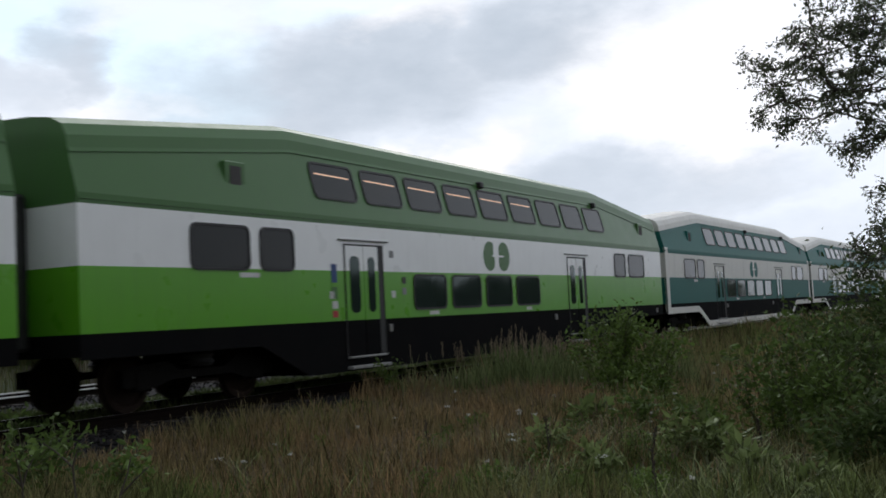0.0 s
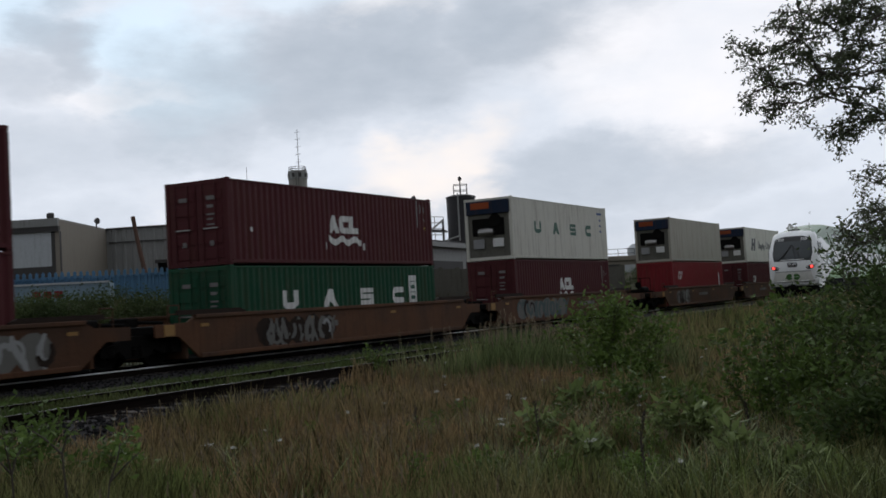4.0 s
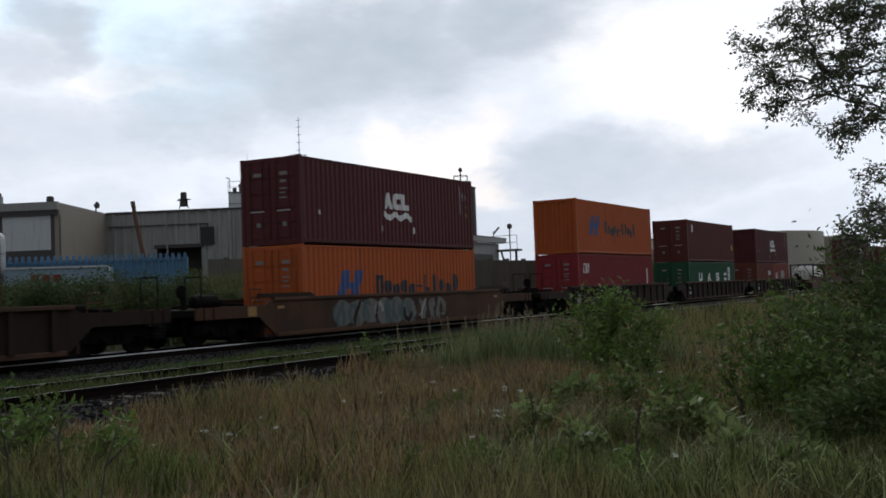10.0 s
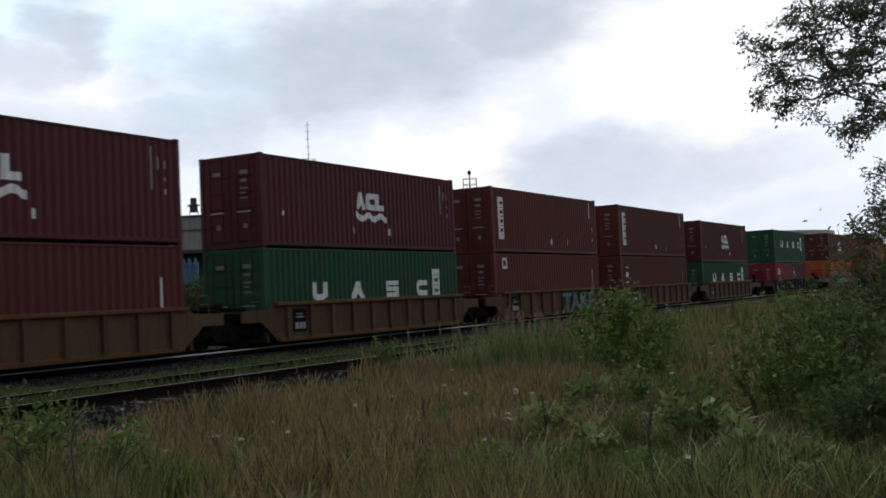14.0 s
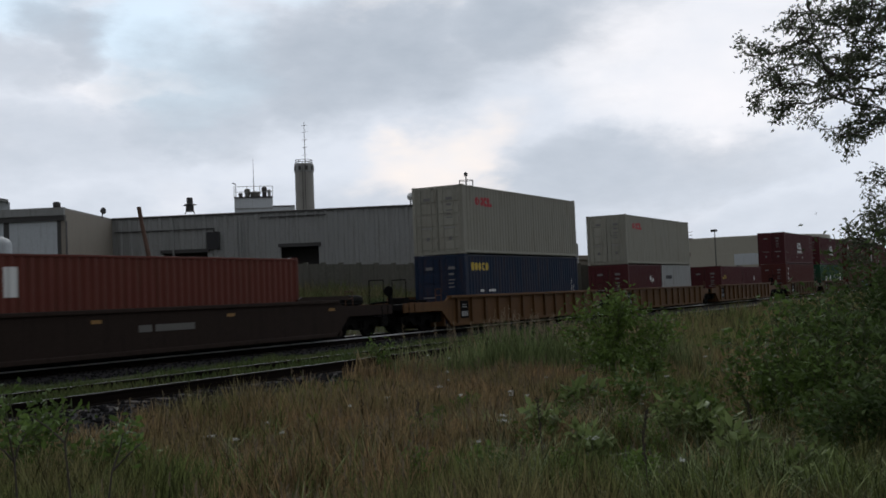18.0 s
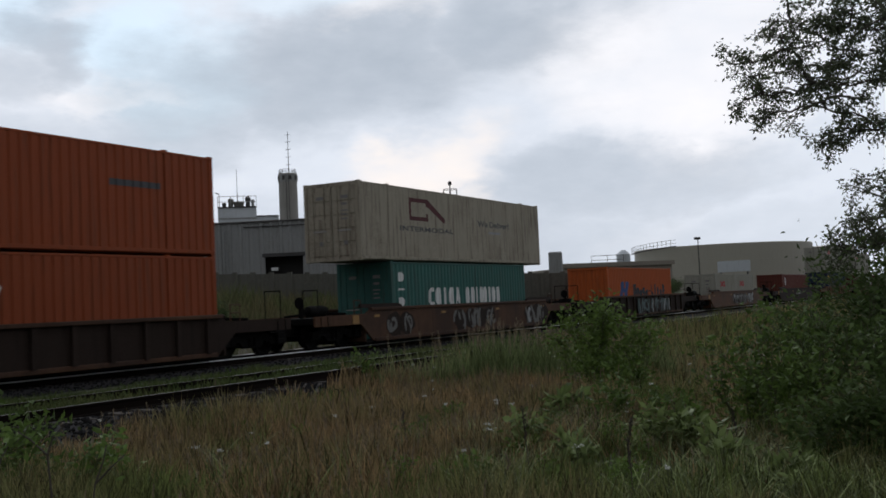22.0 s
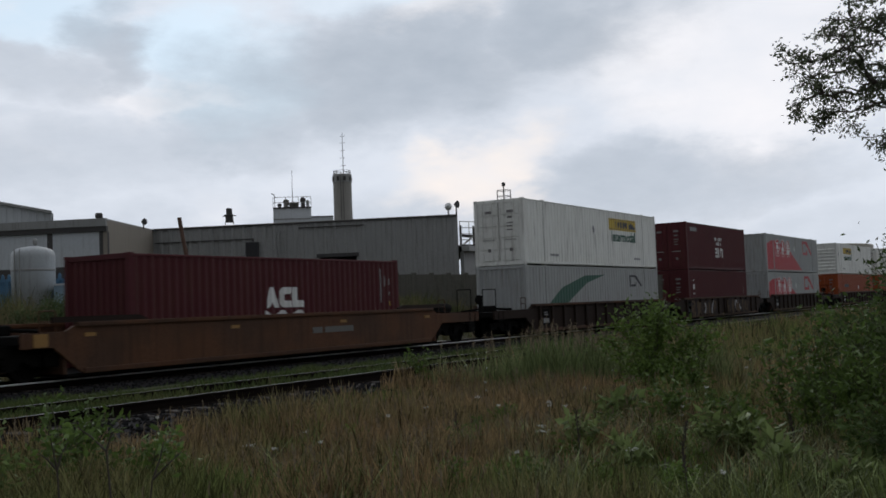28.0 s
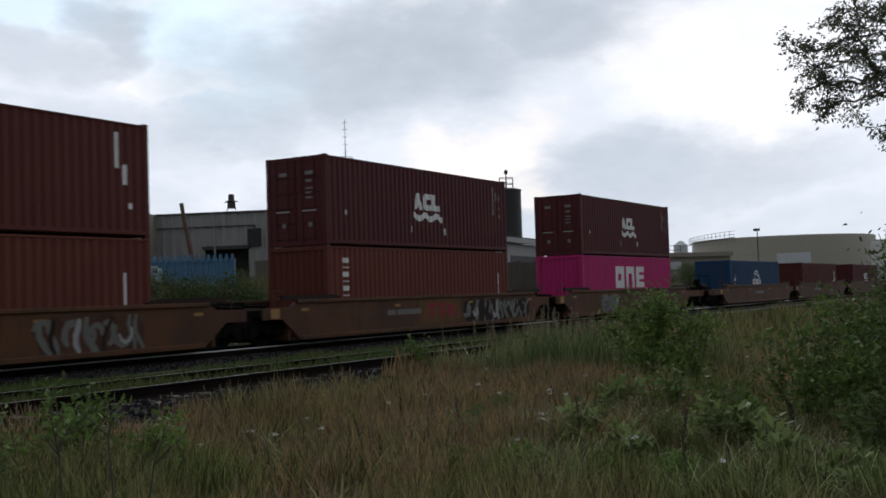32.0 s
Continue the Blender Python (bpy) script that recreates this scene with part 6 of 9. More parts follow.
def mk_plate(u=-5.44):
    return [(rect_set([(u, 0.6, 0.53, 1.85)]), "mark_white", "tall white plate"), (column(u + 0.12, 0.72, 1.6, 8, 0.28), "brown", ""), (rect_set([(0.1, 0.45, 0.12, 0.25), (2.1, 0.45, 0.12, 0.25), (5.1, 1.9, 0.08, 0.8), (5.4, 0.7, 0.14, 0.14)]), "mark_white", ""),
            (rect_set([(5.4, 1.2, 0.16, 0.2)]), "mark_yellow", "")]


def mk_hunt(u):
    return [(rect_set([(u, 1.88, 3.75, 0.60)]), "mark_yellow", "yellow banner"), (rect_set([(u + 0.1, 1.93, 3.55, 0.025), (u + 0.1, 2.41, 3.55, 0.025)]), "mark_dark", ""), (forms("post drum drum drum drum post", u + 0.75, 2.01, 0.27, 0.34, 0.10), "mark_dark", "dark block mark"),
            ([[(u + 2.85, 1.98), (u + 3.05, 2.02), (u + 3.5, 1.98), (u + 3.6, 2.12), (u + 3.35, 2.2), (u + 3.0, 2.36), (u + 2.8, 2.2)]], "mark_dark", ""),
            (("Intermodal", 0.72, u + 0.25, 1.33, 3.25), "mark_green", "green lettering"), (rect_set([(-5.6, 0.42, 0.9, 0.09), (4.6, 0.42, 0.9, 0.09)]), "mark_grey", ""), ([[(u - 2.0, 1.6), (u - 1.85, 1.8), (u - 2.0, 2.0), (u - 2.15, 1.8)]], "mark_grey", "faded placard")]


def mk_diamond(us, vs):
    return [([[(u, v - 0.24), (u + 0.17, v), (u, v + 0.24), (u - 0.17, v)] for u, v in zip(us, vs)], "mark_white", "white placards")]


def cn_mark(u, v, h, w=1.65):
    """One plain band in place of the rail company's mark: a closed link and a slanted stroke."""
    t, k = h * 0.18, w * 0.46
    return [rect(u, v, u + t, v + h), rect(u + t, v, u + k, v + t), rect(u + t, v + h - t, u + k, v + h),
            [(u + k, v), (u + k + t, v), (u + k + t, v + h * 0.35), (u + k, v + h * 0.35), (u + k, v + t)], [(u + k, v + h - t), (u + k, v + h * 0.65), (u + k + t, v + h * 0.65), (u + k + t, v + h), (u + k, v + h)],
            [(u + k + t, v + h), (u + k + t, v + h * 0.65), (u + w - t, v), (u + w, v), (u + w, v + t)]]


def mk_cnred():
    red = [[(-7.9, 0.18), (2.4, 0.18), (1.3, 0.62), (-0.2, 1.25), (-1.7, 1.85), (-3.4, 2.10), (-5.5, 2.40), (-6.8, 2.36), (-7.9, 2.08)]]
    out = [(red, "mark_red", "broad red sweep")]
    for k, u in enumerate((-4.95, -3.40, -1.89)):
        out.append((oval(u, 1.85, 0.70, 0.68), "mark_red", "red oval badge"))
        out.append((ring(u, 1.85, 0.70, 0.68, 0.045), "mark_white", ""))
        pict = [rect_set([(u - 0.34, 2.12, 0.68, 0.16), (u - 0.28, 1.76, 0.56, 0.30), (u - 0.24, 1.50, 0.18, 0.2), (u + 0.06, 1.50, 0.18, 0.2), (u - 0.2, 1.38, 0.4, 0.08)]),
                [rect(u - 0.16, 1.98, u + 0.16, 2.36), rect(u - 0.30, 1.60, u + 0.30, 1.94), [(u - 0.30, 1.36), (u - 0.12, 1.36), (u - 0.05, 1.56), (u - 0.30, 1.56)], [(u + 0.12, 1.36), (u + 0.30, 1.36), (u + 0.30, 1.56), (u + 0.05, 1.56)]],
                rect_set([(u - 0.26, 2.22, 0.22, 0.14), (u + 0.02, 2.22, 0.22, 0.14), (u - 0.40, 2.02, 0.36, 0.15), (u + 0.02, 2.02, 0.36, 0.15), (u - 0.46, 1.80, 0.92, 0.16)]) + [[(u - 0.34, 1.36), (u + 0.34, 1.36), (u + 0.48, 1.74), (u - 0.48, 1.74)]]][k]
        out.append((pict, "mark_white", "white pictogram"))
    out.append((cn_mark(2.84, 1.47, 1.12, 3.0), "mark_red", "red band mark"))
    out.append((mk_diamond([0.13], [1.85])[0][0], "mark_white", ""))
    return out


STACKS = []  # rank, centre, list of (container, y, z)


def build_train():
    P3, P5 = 19.6, 15.55
    cars = {}
    # rank: (kind, paint, pitch, first, last, graffiti)
    plan_cars = {0: ("smooth", "well_orange", P3, 0, 0, 0), 1: ("smooth", "well_orange", P3, 0, 1, 3), 2: ("smooth", "well_orange", P3, 1, 0, 2), 3: ("smooth", "well_orange", P3, 0, 0, 1), 4: ("smooth", "well_orange", P3, 0, 1, 2),
                 5: ("smooth", "well_brown", P3, 1, 1, 0), 6: ("ribbed", "well_dark", P3, 1, 0, 0), 7: ("ribbed", "well_dark", P3, 0, 0, 0), 8: ("ribbed", "well_dark", P3, 0, 1, 0), 9: ("smooth", "well_brown", P3, 1, 1, 2), 10: ("ribbed", "well_dark", P3, 1, 1, 0),
                 11: ("ribbed", "well_tan", P5, 1, 0, 0), 12: ("ribbed", "well_tan", P5, 0, 0, 0), 13: ("ribbed", "well_tan", P5, 0, 0, 4), 14: ("ribbed", "well_tan", P5, 0, 0, 0), 15: ("ribbed", "well_tan", P5, 0, 1, 0),
                 16: ("ribbed", "well_yellow", P3, 1, 0, 0), 17: ("ribbed", "well_yellow", P3, 0, 0, 0), 18: ("ribbed", "well_yellow", P3, 0, 1, 0), 19: ("smooth", "well_dark", P3, 1, 1, 0), 20: ("smooth", "well_orange", P3, 1, 1, 3), 21: ("ribbed", "well_dark", P3, 1, 1, 2),
                 22: ("smooth", "well_brown", P3, 1, 1, 2), 23: ("ribbed", "well_dark", P3, 1, 0, 0), 24: ("ribbed", "well_dark", P3, 0, 0, 0), 25: ("ribbed", "well_dark", P3, 0, 1, 0), 26: ("ribbed", "well_dark", P3, 1, 0, 0), 27: ("ribbed", "well_dark", P3, 0, 0, 3), 28: ("ribbed", "well_dark", P3, 0, 1, 0),
                 29: ("smooth", "well_orange", P3, 1, 0, 0), 30: ("smooth", "well_orange", P3, 0, 0, 0), 31: ("smooth", "well_orange", P3, 0, 1, 0), 32: ("smooth", "well_orange", P3, 1, 0, 1), 33: ("smooth", "well_orange", P3, 0, 0, 2), 34: ("smooth", "well_orange", P3, 0, 1, 3)}
    words = {"well_orange": "rusty orange-brown well car with smooth sides", "well_brown": "dark brown well car with smooth sides", "well_dark": "blackish well car with upright side posts", "well_tan": "grimy tan well car with upright side posts", "well_yellow": "grimy yellow well car with upright side posts"}
    spots = [48.77, 29.10, 5.35, -14.19, -33.86, -57.44, -81.25, -100.72, -120.54, -144.30, -167.86, -189.30, -205.07, -220.61, -236.07, -251.63, -273.05, -292.73, -312.37, -335.77, -359.62, -383.16, -406.70, -430.59, -450.50, -470.31, -493.90, -513.61, -532.93, -556.80, -576.23, -595.71, -619.35, -638.95, -658.43]
    centre = dict(enumerate(spots))
    for i in range(35):
        k = plan_cars[i]
        w = well_car(k[0], k[1], k[2], words[k[1]] + (", sprayed with graffiti" if k[5] else ""), bool(k[3]), bool(k[4]), k[5], i)
        STACKS.append((i, w, centre[i], 0.0, 0.0))
    floor = 0.155

    def load(i, low, high=None):
        """Put one or two short boxes or one long one in the well, and one on top."""
        lows = low if isinstance(low, list) else [low]
        z1 = floor
        for b, y, h in lows:
            STACKS.append((i, b, centre[i], y, floor))
            z1 = max(z1, floor + h)
        if high:
            STACKS.append((i, high, centre[i], 0.0, z1 + 0.004))

    def box(L, H, col, label, **kw):
        return container(L, H, col, label, **kw)

    maroon_acl = "dark maroon steel container with a white block mark and wavy band"

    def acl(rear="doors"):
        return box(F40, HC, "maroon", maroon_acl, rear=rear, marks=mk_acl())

    def green(H=ST):
        return box(F40, H, "green", "green steel container with four white block marks", marks=mk_uasc())

    reefer = "white refrigerated container with machinery in its end"
    load(0, (box(F40, HC, "maroon", "dark maroon steel container", marks=mk_cai()), 0, HC), box(F40, HC, "white", reefer + " and a dark emblem", rear="reefer", kind="flat", marks=[(mk_hapag(-4.34, -2.67, 0.95, -1.9, 3.1, 1.15)[0][0], "mark_dark", "dark emblem"), (mk_hapag(-4.34, -2.67, 0.95, -1.9, 3.1, 1.15)[1][0], "mark_dark", "")]))
    load(1, (box(F40, HC, "red", "red steel container with a white block mark", rear="wall", marks=mk_cai(-4.9, 1.7)), 0, HC), box(F40, HC, "dusty", "stained " + reefer, rear="reefer", kind="flat"))
    load(2, (acl(), 0, HC), box(F40, HC, "white", reefer + " and four green marks", rear="reefer", kind="flat", marks=mk_uasc(1.25, True)))
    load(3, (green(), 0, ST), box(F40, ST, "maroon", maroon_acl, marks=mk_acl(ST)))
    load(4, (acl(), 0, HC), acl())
    load(5, [(tank_container(), -3.06, ST), (box(F20, ST, "brick", "short brick-red container with upright white marks", rear="wall", marks=[(column(-2.6, 0.9, 1.3, 6, 0.26), "mark_white", "")]), 3.06, ST)])
    load(6, [(box(F20, ST, "brick", "short brick-red container with white placards", marks=mk_diamond([1.2, 1.7], [1.7, 1.7])), -3.06, ST),
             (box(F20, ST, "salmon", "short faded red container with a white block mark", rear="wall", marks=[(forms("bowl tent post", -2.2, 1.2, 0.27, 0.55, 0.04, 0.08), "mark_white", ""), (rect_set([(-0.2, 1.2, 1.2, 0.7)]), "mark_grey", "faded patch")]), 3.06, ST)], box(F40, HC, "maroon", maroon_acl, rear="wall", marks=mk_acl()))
    load(7, (green(), 0, ST), box(F40, HC, "brown", "plain brown steel container", marks=[(rect_set([(-4.95, 2.05, 0.3, 0.5)]), "mark_white", ""), (rect_set([(5.5, 0.9, 0.2, 0.4)]), "mark_yellow", "")]))
    load(8, (box(F40, HC, "red", "red steel container with a white block mark", marks=mk_cai(-5.42, 1.85)), 0, HC), box(F40, HC, "orange", "orange steel container with a blue emblem and dark marks", rear="wall", marks=mk_hapag(-4.34, -2.67, 1.0, -1.93, 3.1, 1.15)))
    load(9, (box(F40, HC, "orange", "orange steel container with a blue emblem and dark marks", rear="doors", marks=mk_hapag(-4.2, -2.46, 0.98, -1.67, 4.64, 1.2)), 0, HC), acl())
    load(10, [(box(F20, ST, "red", "short red container with a white block mark", marks=[(forms("bowl tent post", -2.32, 1.58, 0.27, 0.48, 0.05, 0.08), "mark_white", "")]), -3.06, ST), (box(F20, ST, "maroon", "short maroon container with upright white marks", rear="wall", marks=[(column(-2.25, 1.2, 1.15, 3, 0.33), "mark_white", "")]), 3.06, ST)],
         box(F40, HC, "green", "green steel container with four white block marks", marks=mk_uasc(1.35)))
    load(11, (green(), 0, ST), acl())
    load(12, (box(F40, HC, "brown", "brown steel container with upright white marks", marks=mk_col(-5.23, 3, 1.25, 1.25, 0.36)), 0, HC), box(F40, HC, "brown", "brown steel container with a tall white plate", marks=mk_plate()))
    load(13, (box(F40, HC, "brown", "brown steel container with a small white square mark", marks=[(rect_set([(-5.23, 2.2, 0.41, 0.48)]), "mark_white", ""), (rect_set([(-5.16, 2.32, 0.27, 0.24)]), "brown", ""), (rect_set([(5.2, 0.9, 0.1, 1.3)]), "mark_white", "")]), 0, HC), box(F40, HC, "brown", "brown steel container with a tall white plate", marks=mk_plate()))
    load(14, (green(HC), 0, HC), acl())
    load(15, (box(F40, HC, "brown", "brown steel container with upright white marks", marks=mk_col(-5.29, 6, 1.2, 1.35, 0.36)), 0, HC), acl())
    load(16, [(box(F20, ST, "maroon", "short maroon container with pale marks", marks=[(forms("drum tent comb bowl", -2.6, 1.6, 0.22, 0.3, 0.04), "mark_yellow", "")]), -3.06, ST), (box(F20, ST, "maroon", "short maroon container with white placards", rear="wall", marks=[(mk_diamond([0.6], [1.6])[0][0], "mark_white", "")]), 3.06, ST)])
    load(17, [(box(F20, ST, "maroon", "short dark red container with white placards", marks=mk_diamond([1.0, 1.35], [1.75, 1.65])), -3.06, ST), (box(F20, ST, "silver", "short pale grey container with dark block marks", rear="wall", marks=[(forms("bowl drum zig comb drum", -2.2, 0.55, 0.5, 0.62, 0.28), "mark_dark", ""), (rect_set([(-2.2, 1.7, 1.2, 0.22)]), "mark_dark", "")]), 3.06, ST)],
         box(F40, HC, "grey", "weathered pale grey container with a red mark", marks=[(forms("ring ring bowl ell", -4.94, 2.05, 0.36, 0.38, 0.02), "mark_red", "red block mark")]))
    load(18, (box(F40, HC, "navy", "navy blue steel container with a yellow mark", marks=[(forms("drum drum drum bowl drum", -5.5, 2.2, 0.26, 0.34, 0.05), "mark_yellow", ""), (rect_set([(-4.8, 1.3, 0.3, 0.1), (-4.0, 1.3, 0.7, 0.1)]), "mark_white", ""), (rect_set([(5.2, 0.6, 0.1, 1.2), (5.45, 0.6, 0.12, 0.9)]), "mark_white", "")]), 0, HC),
         box(F40, HC, "grey", "weathered pale grey container with a red mark", marks=[(forms("ring ring bowl ell", -4.94, 2.05, 0.36, 0.38, 0.02), "mark_red", "red block mark")]))
    load(19, (box(F40, ST, "brick", "dark red steel container low in its well", rear="wall", marks=[(rect_set([(-5.0, 1.55, 0.4, 0.7)]), "mark_white", "")]), 0, ST))
    for y in (-3.06, 3.06):
        STACKS.append((20, box(F20, ST, "grey", "short weathered grey container with a red mark", rear="doors" if y < 0 else "wall", marks=[(forms("ring ring bowl ell", -1.7, 1.55, 0.36, 0.42, 0.02), "mark_red", "red block mark")]), centre[20], y, floor))
    load(21, (box(F40, HC, "orange", "orange steel container with a blue emblem and dark marks", rear="wall", marks=mk_hapag(-4.2, -2.46, 0.98, -1.67, 4.64, 1.2)), 0, HC))
    load(22, (box(F40, HC, "sea", "sea-green steel container with white block marks", marks=[(forms("bowl drum post drum tent", -3.24, 1.15, 0.44, 0.72, 0.12) + forms("drum drum post drum drum post drum drum", 0.0, 1.15, 0.34, 0.72, 0.08), "mark_white", "white block mark"), (column(-5.6, 0.7, 1.9, 4, 0.45), "mark_white", "")]), 0, HC),
         box(F53, HC, "stained", "long weathered beige container with a dark band mark", kind="flat", marks=[(cn_mark(-4.55, 1.6, 0.88, 2.9), "maroon", "dark red band mark"), (("INTERMODAL", 0.26, -5.33, 1.18, 4.36), "mark_dark", "dark lettering"), (("We Deliver!", 0.36, 1.35, 1.6, 3.22), "mark_dark", "dark lettering"), (rect_set([(2.4, 1.3, 1.2, 0.10)]), "mark_grey", "")]))
    long_or = "long burnt-orange container with white placards"
    for i in (23,):
        load(i, (box(F53, HC, "burnt", long_or, rear="ribs", kind="fine", marks=mk_diamond([0.44], [2.03]) + [(rect_set([(-5.38, 1.67, 1.72, 0.33)]), "mark_dark", "dark worn patch")]), 0, HC), box(F53, HC, "burnt", long_or, rear="ribs", kind="fine", marks=mk_diamond([0.14, 0.26], [2.06, 0.86]) + [(rect_set([(3.99, 1.78, 1.88, 0.17)]), "mark_dark", "dark worn patch")]))
    hunt = "long white container with a yellow banner and green lettering"
    load(24, (box(F53, HC, "burnt", long_or, rear="doors", kind="fine", marks=mk_diamond([0.9], [1.6]) + [(rect_set([(-5.4, 1.62, 1.8, 0.28)]), "mark_dark", "")]), 0, HC), box(F53, HC, "bright", hunt, rear="doors", kind="fine", marks=mk_hunt(2.07)))
    load(25, (box(F53, HC, "burnt", long_or, rear="doors", kind="fine", marks=mk_diamond([0.9], [1.6]) + [(rect_set([(-5.4, 1.62, 1.8, 0.28)]), "mark_dark", "")]), 0, HC), box(F53, HC, "bright", hunt, rear="ribs", kind="fine", marks=mk_hunt(-5.3)))
    cnr = "long silver container with a red sweep and oval badges"
    load(26, (box(F53, HC, "silver", cnr, rear="wall", kind="fine", marks=mk_cnred()), 0, HC), box(F53, HC, "silver", cnr, rear="wall", kind="fine", marks=mk_cnred()))
    load(27, (box(F40, HC, "maroon", "maroon steel container with upright white marks", marks=mk_col(-5.28, 3, 1.3, 1.2, 0.33)), 0, HC),
         box(F40, HC, "maroon", "maroon steel container with a white block mark under small stars", marks=[(forms("zag post arch", -0.62, 0.82, 0.50, 0.61, 0.04), "mark_white", "white block mark"), ([p for u, v in ((-0.45, 2.0), (-0.05, 2.0), (0.35, 2.0), (0.75, 2.0), (-0.25, 1.7), (0.15, 1.7), (0.55, 1.7)) for p in oval(u, v, 0.12, 0.12, 8)], "mark_white", "white star row"), (rect_set([(-5.4, 2.35, 1.2, 0.24)]), "mark_grey", "")]))
    load(28, (box(F53, HC, "silver", "long silver container with a dark sweep and band mark", rear="wall", kind="fine", marks=[([[(-7.0, 0.2), (-5.2, 0.2), (-3.6, 1.3), (-1.6, 2.1), (0.6, 2.5), (-1.8, 2.45), (-4.4, 1.9), (-6.2, 1.0)]], "mark_green", "dark sweep"), (cn_mark(3.92, 1.9, 0.6), "mark_dark", "dark band mark")]), 0, HC), box(F53, HC, "bright", hunt, rear="doors", kind="fine", marks=mk_hunt(1.38)))
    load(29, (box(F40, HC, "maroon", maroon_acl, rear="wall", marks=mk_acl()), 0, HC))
    load(30, (box(F40, HC, "brown", "plain red-brown steel container", rear="wall", marks=[(rect_set([(5.3, 0.7, 0.1, 1.5), (5.5, 0.7, 0.1, 1.0)]), "mark_white", "")]), 0, HC))
    load(31, (box(F40, HC, "blue", "blue steel container with white arcs and block marks", rear="wall", marks=[([p for r in (0.62, 0.42) for p in half_ring(0.05, 1.6, r)], "mark_white", "white arcs"), (forms("bowl ring zig bowl ring", -1.0, 1.22, 0.38, 0.36, 0.04), "mark_white", ""), (forms("zig arch post drum drum post arch", -1.0, 0.92, 0.24, 0.20, 0.05), "mark_white", ""), (column(-5.3, 0.7, 1.3, 5, 0.26), "mark_white", "")]), 0, HC))
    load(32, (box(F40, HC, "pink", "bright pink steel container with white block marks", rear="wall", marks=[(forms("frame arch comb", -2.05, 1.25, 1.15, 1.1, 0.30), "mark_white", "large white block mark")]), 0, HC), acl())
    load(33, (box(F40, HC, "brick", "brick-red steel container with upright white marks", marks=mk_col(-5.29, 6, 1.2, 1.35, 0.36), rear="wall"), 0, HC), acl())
    load(34, (box(F40, HC, "brick", "brick-red steel container with small marks", marks=mk_col(-4.9, 5)), 0, HC), box(F40, HC, "brown", "plain brown steel container with small marks", marks=[(rect_set([(5.0, 1.7, 0.1, 0.9), (5.25, 1.3, 0.12, 0.5), (5.4, 0.7, 0.14, 0.14)]), "mark_white", "")]))


def half_ring(cu, cv, r, w=0.09, n=14):
    out = []
    for i in range(n):
        a, b = math.pi * i / n, math.pi * (i + 1) / n
        out.append([(cu + r * 1.15 * math.cos(a), cv + r * math.sin(a)), (cu + r * 1.15 * math.cos(b), cv + r * math.sin(b)), (cu + (r * 1.15 - w) * math.cos(b), cv + (r - w) * math.sin(b)), (cu + (r * 1.15 - w) * math.cos(a), cv + (r - w) * math.sin(a))])
    return out


build_train()

# ---- the passenger train ----
HL = 12.72              # half a body's length
Z_SKIRT, Z_LOW, Z_MID, Z_UP = 0.27, 1.21, 2.14, 3.0    # band edges above the near rails: skirt, lower band, white band, upper band


def roof_edge(y, nose=False):
    """Height of the edge between side and roof along a two-deck coach."""
    a = abs(y)
    return 4.33 if a < 7.6 else 4.33 - 0.56 * (a - 7.6) / (HL - 7.6)


def skirt_edge(y):
    a = abs(y)
    return Z_SKIRT if a < 7.6 else (lerp(a, [(7.6, Z_SKIRT), (8.9, 0.86)]) if a < 8.9 else 0.86)


def half_width(z):
    return 1.50 if z < 3.15 else 1.50 - 0.30 * (z - 3.15) / 1.2


STATIONS = sorted({-HL, HL, -7.6, 7.6, -8.9, 8.9, -10.8, 10.8, -5, -2.5, 0, 2.5, 5})


def band(parent, name, lo, hi, mat, y0=-HL, y1=HL, label="", proud=0.0, mid=()):
    """A strip of both sides between two height curves; the body's skin, 4 cm thick."""
    ys = sorted({y0, y1, *[y for y in STATIONS if y0 < y < y1], *[y for y in mid if y0 < y < y1]})
    for sgn in (1, -1):
        vs, fs = [], []
        for y in ys:
            a, b = lo(y), hi(y)
            kink = min(max(3.15, a), b)
            for z in (a, kink, b):
                vs += [(sgn * (half_width(z) + proud), y, z), (sgn * (half_width(z) - 0.04), y, z)]
        for i in range(len(ys) - 1):
            k, n = 6 * i, 6 * (i + 1)
            for j in (0, 2):
                fs += [(k + j, n + j, n + j + 2, k + j + 2), (k + j + 1, k + j + 3, n + j + 3, n + j + 1)]
            fs += [(k + 4, n + 4, n + 5, k + 5), (k, k + 1, n + 1, n)]
        e = 6 * (len(ys) - 1)
        for j in (0, 2):
            fs += [(j, j + 2, j + 3, j + 1), (e + j, e + j + 1, e + j + 3, e + j + 2)]
        part(name, Geo().add(vs, fs), mat, parent, label)


def rounded(u0, v0, u1, v1, r, n=4):
    out = []
    for cx, cy, a0 in ((u1 - r, v0 + r, -90), (u1 - r, v1 - r, 0), (u0 + r, v1 - r, 90), (u0 + r, v0 + r, 180)):
        out += [(cx + r * math.cos(radians(a0 + 90 * i / n)), cy + r * math.sin(radians(a0 + 90 * i / n))) for i in range(n + 1)]
    return out


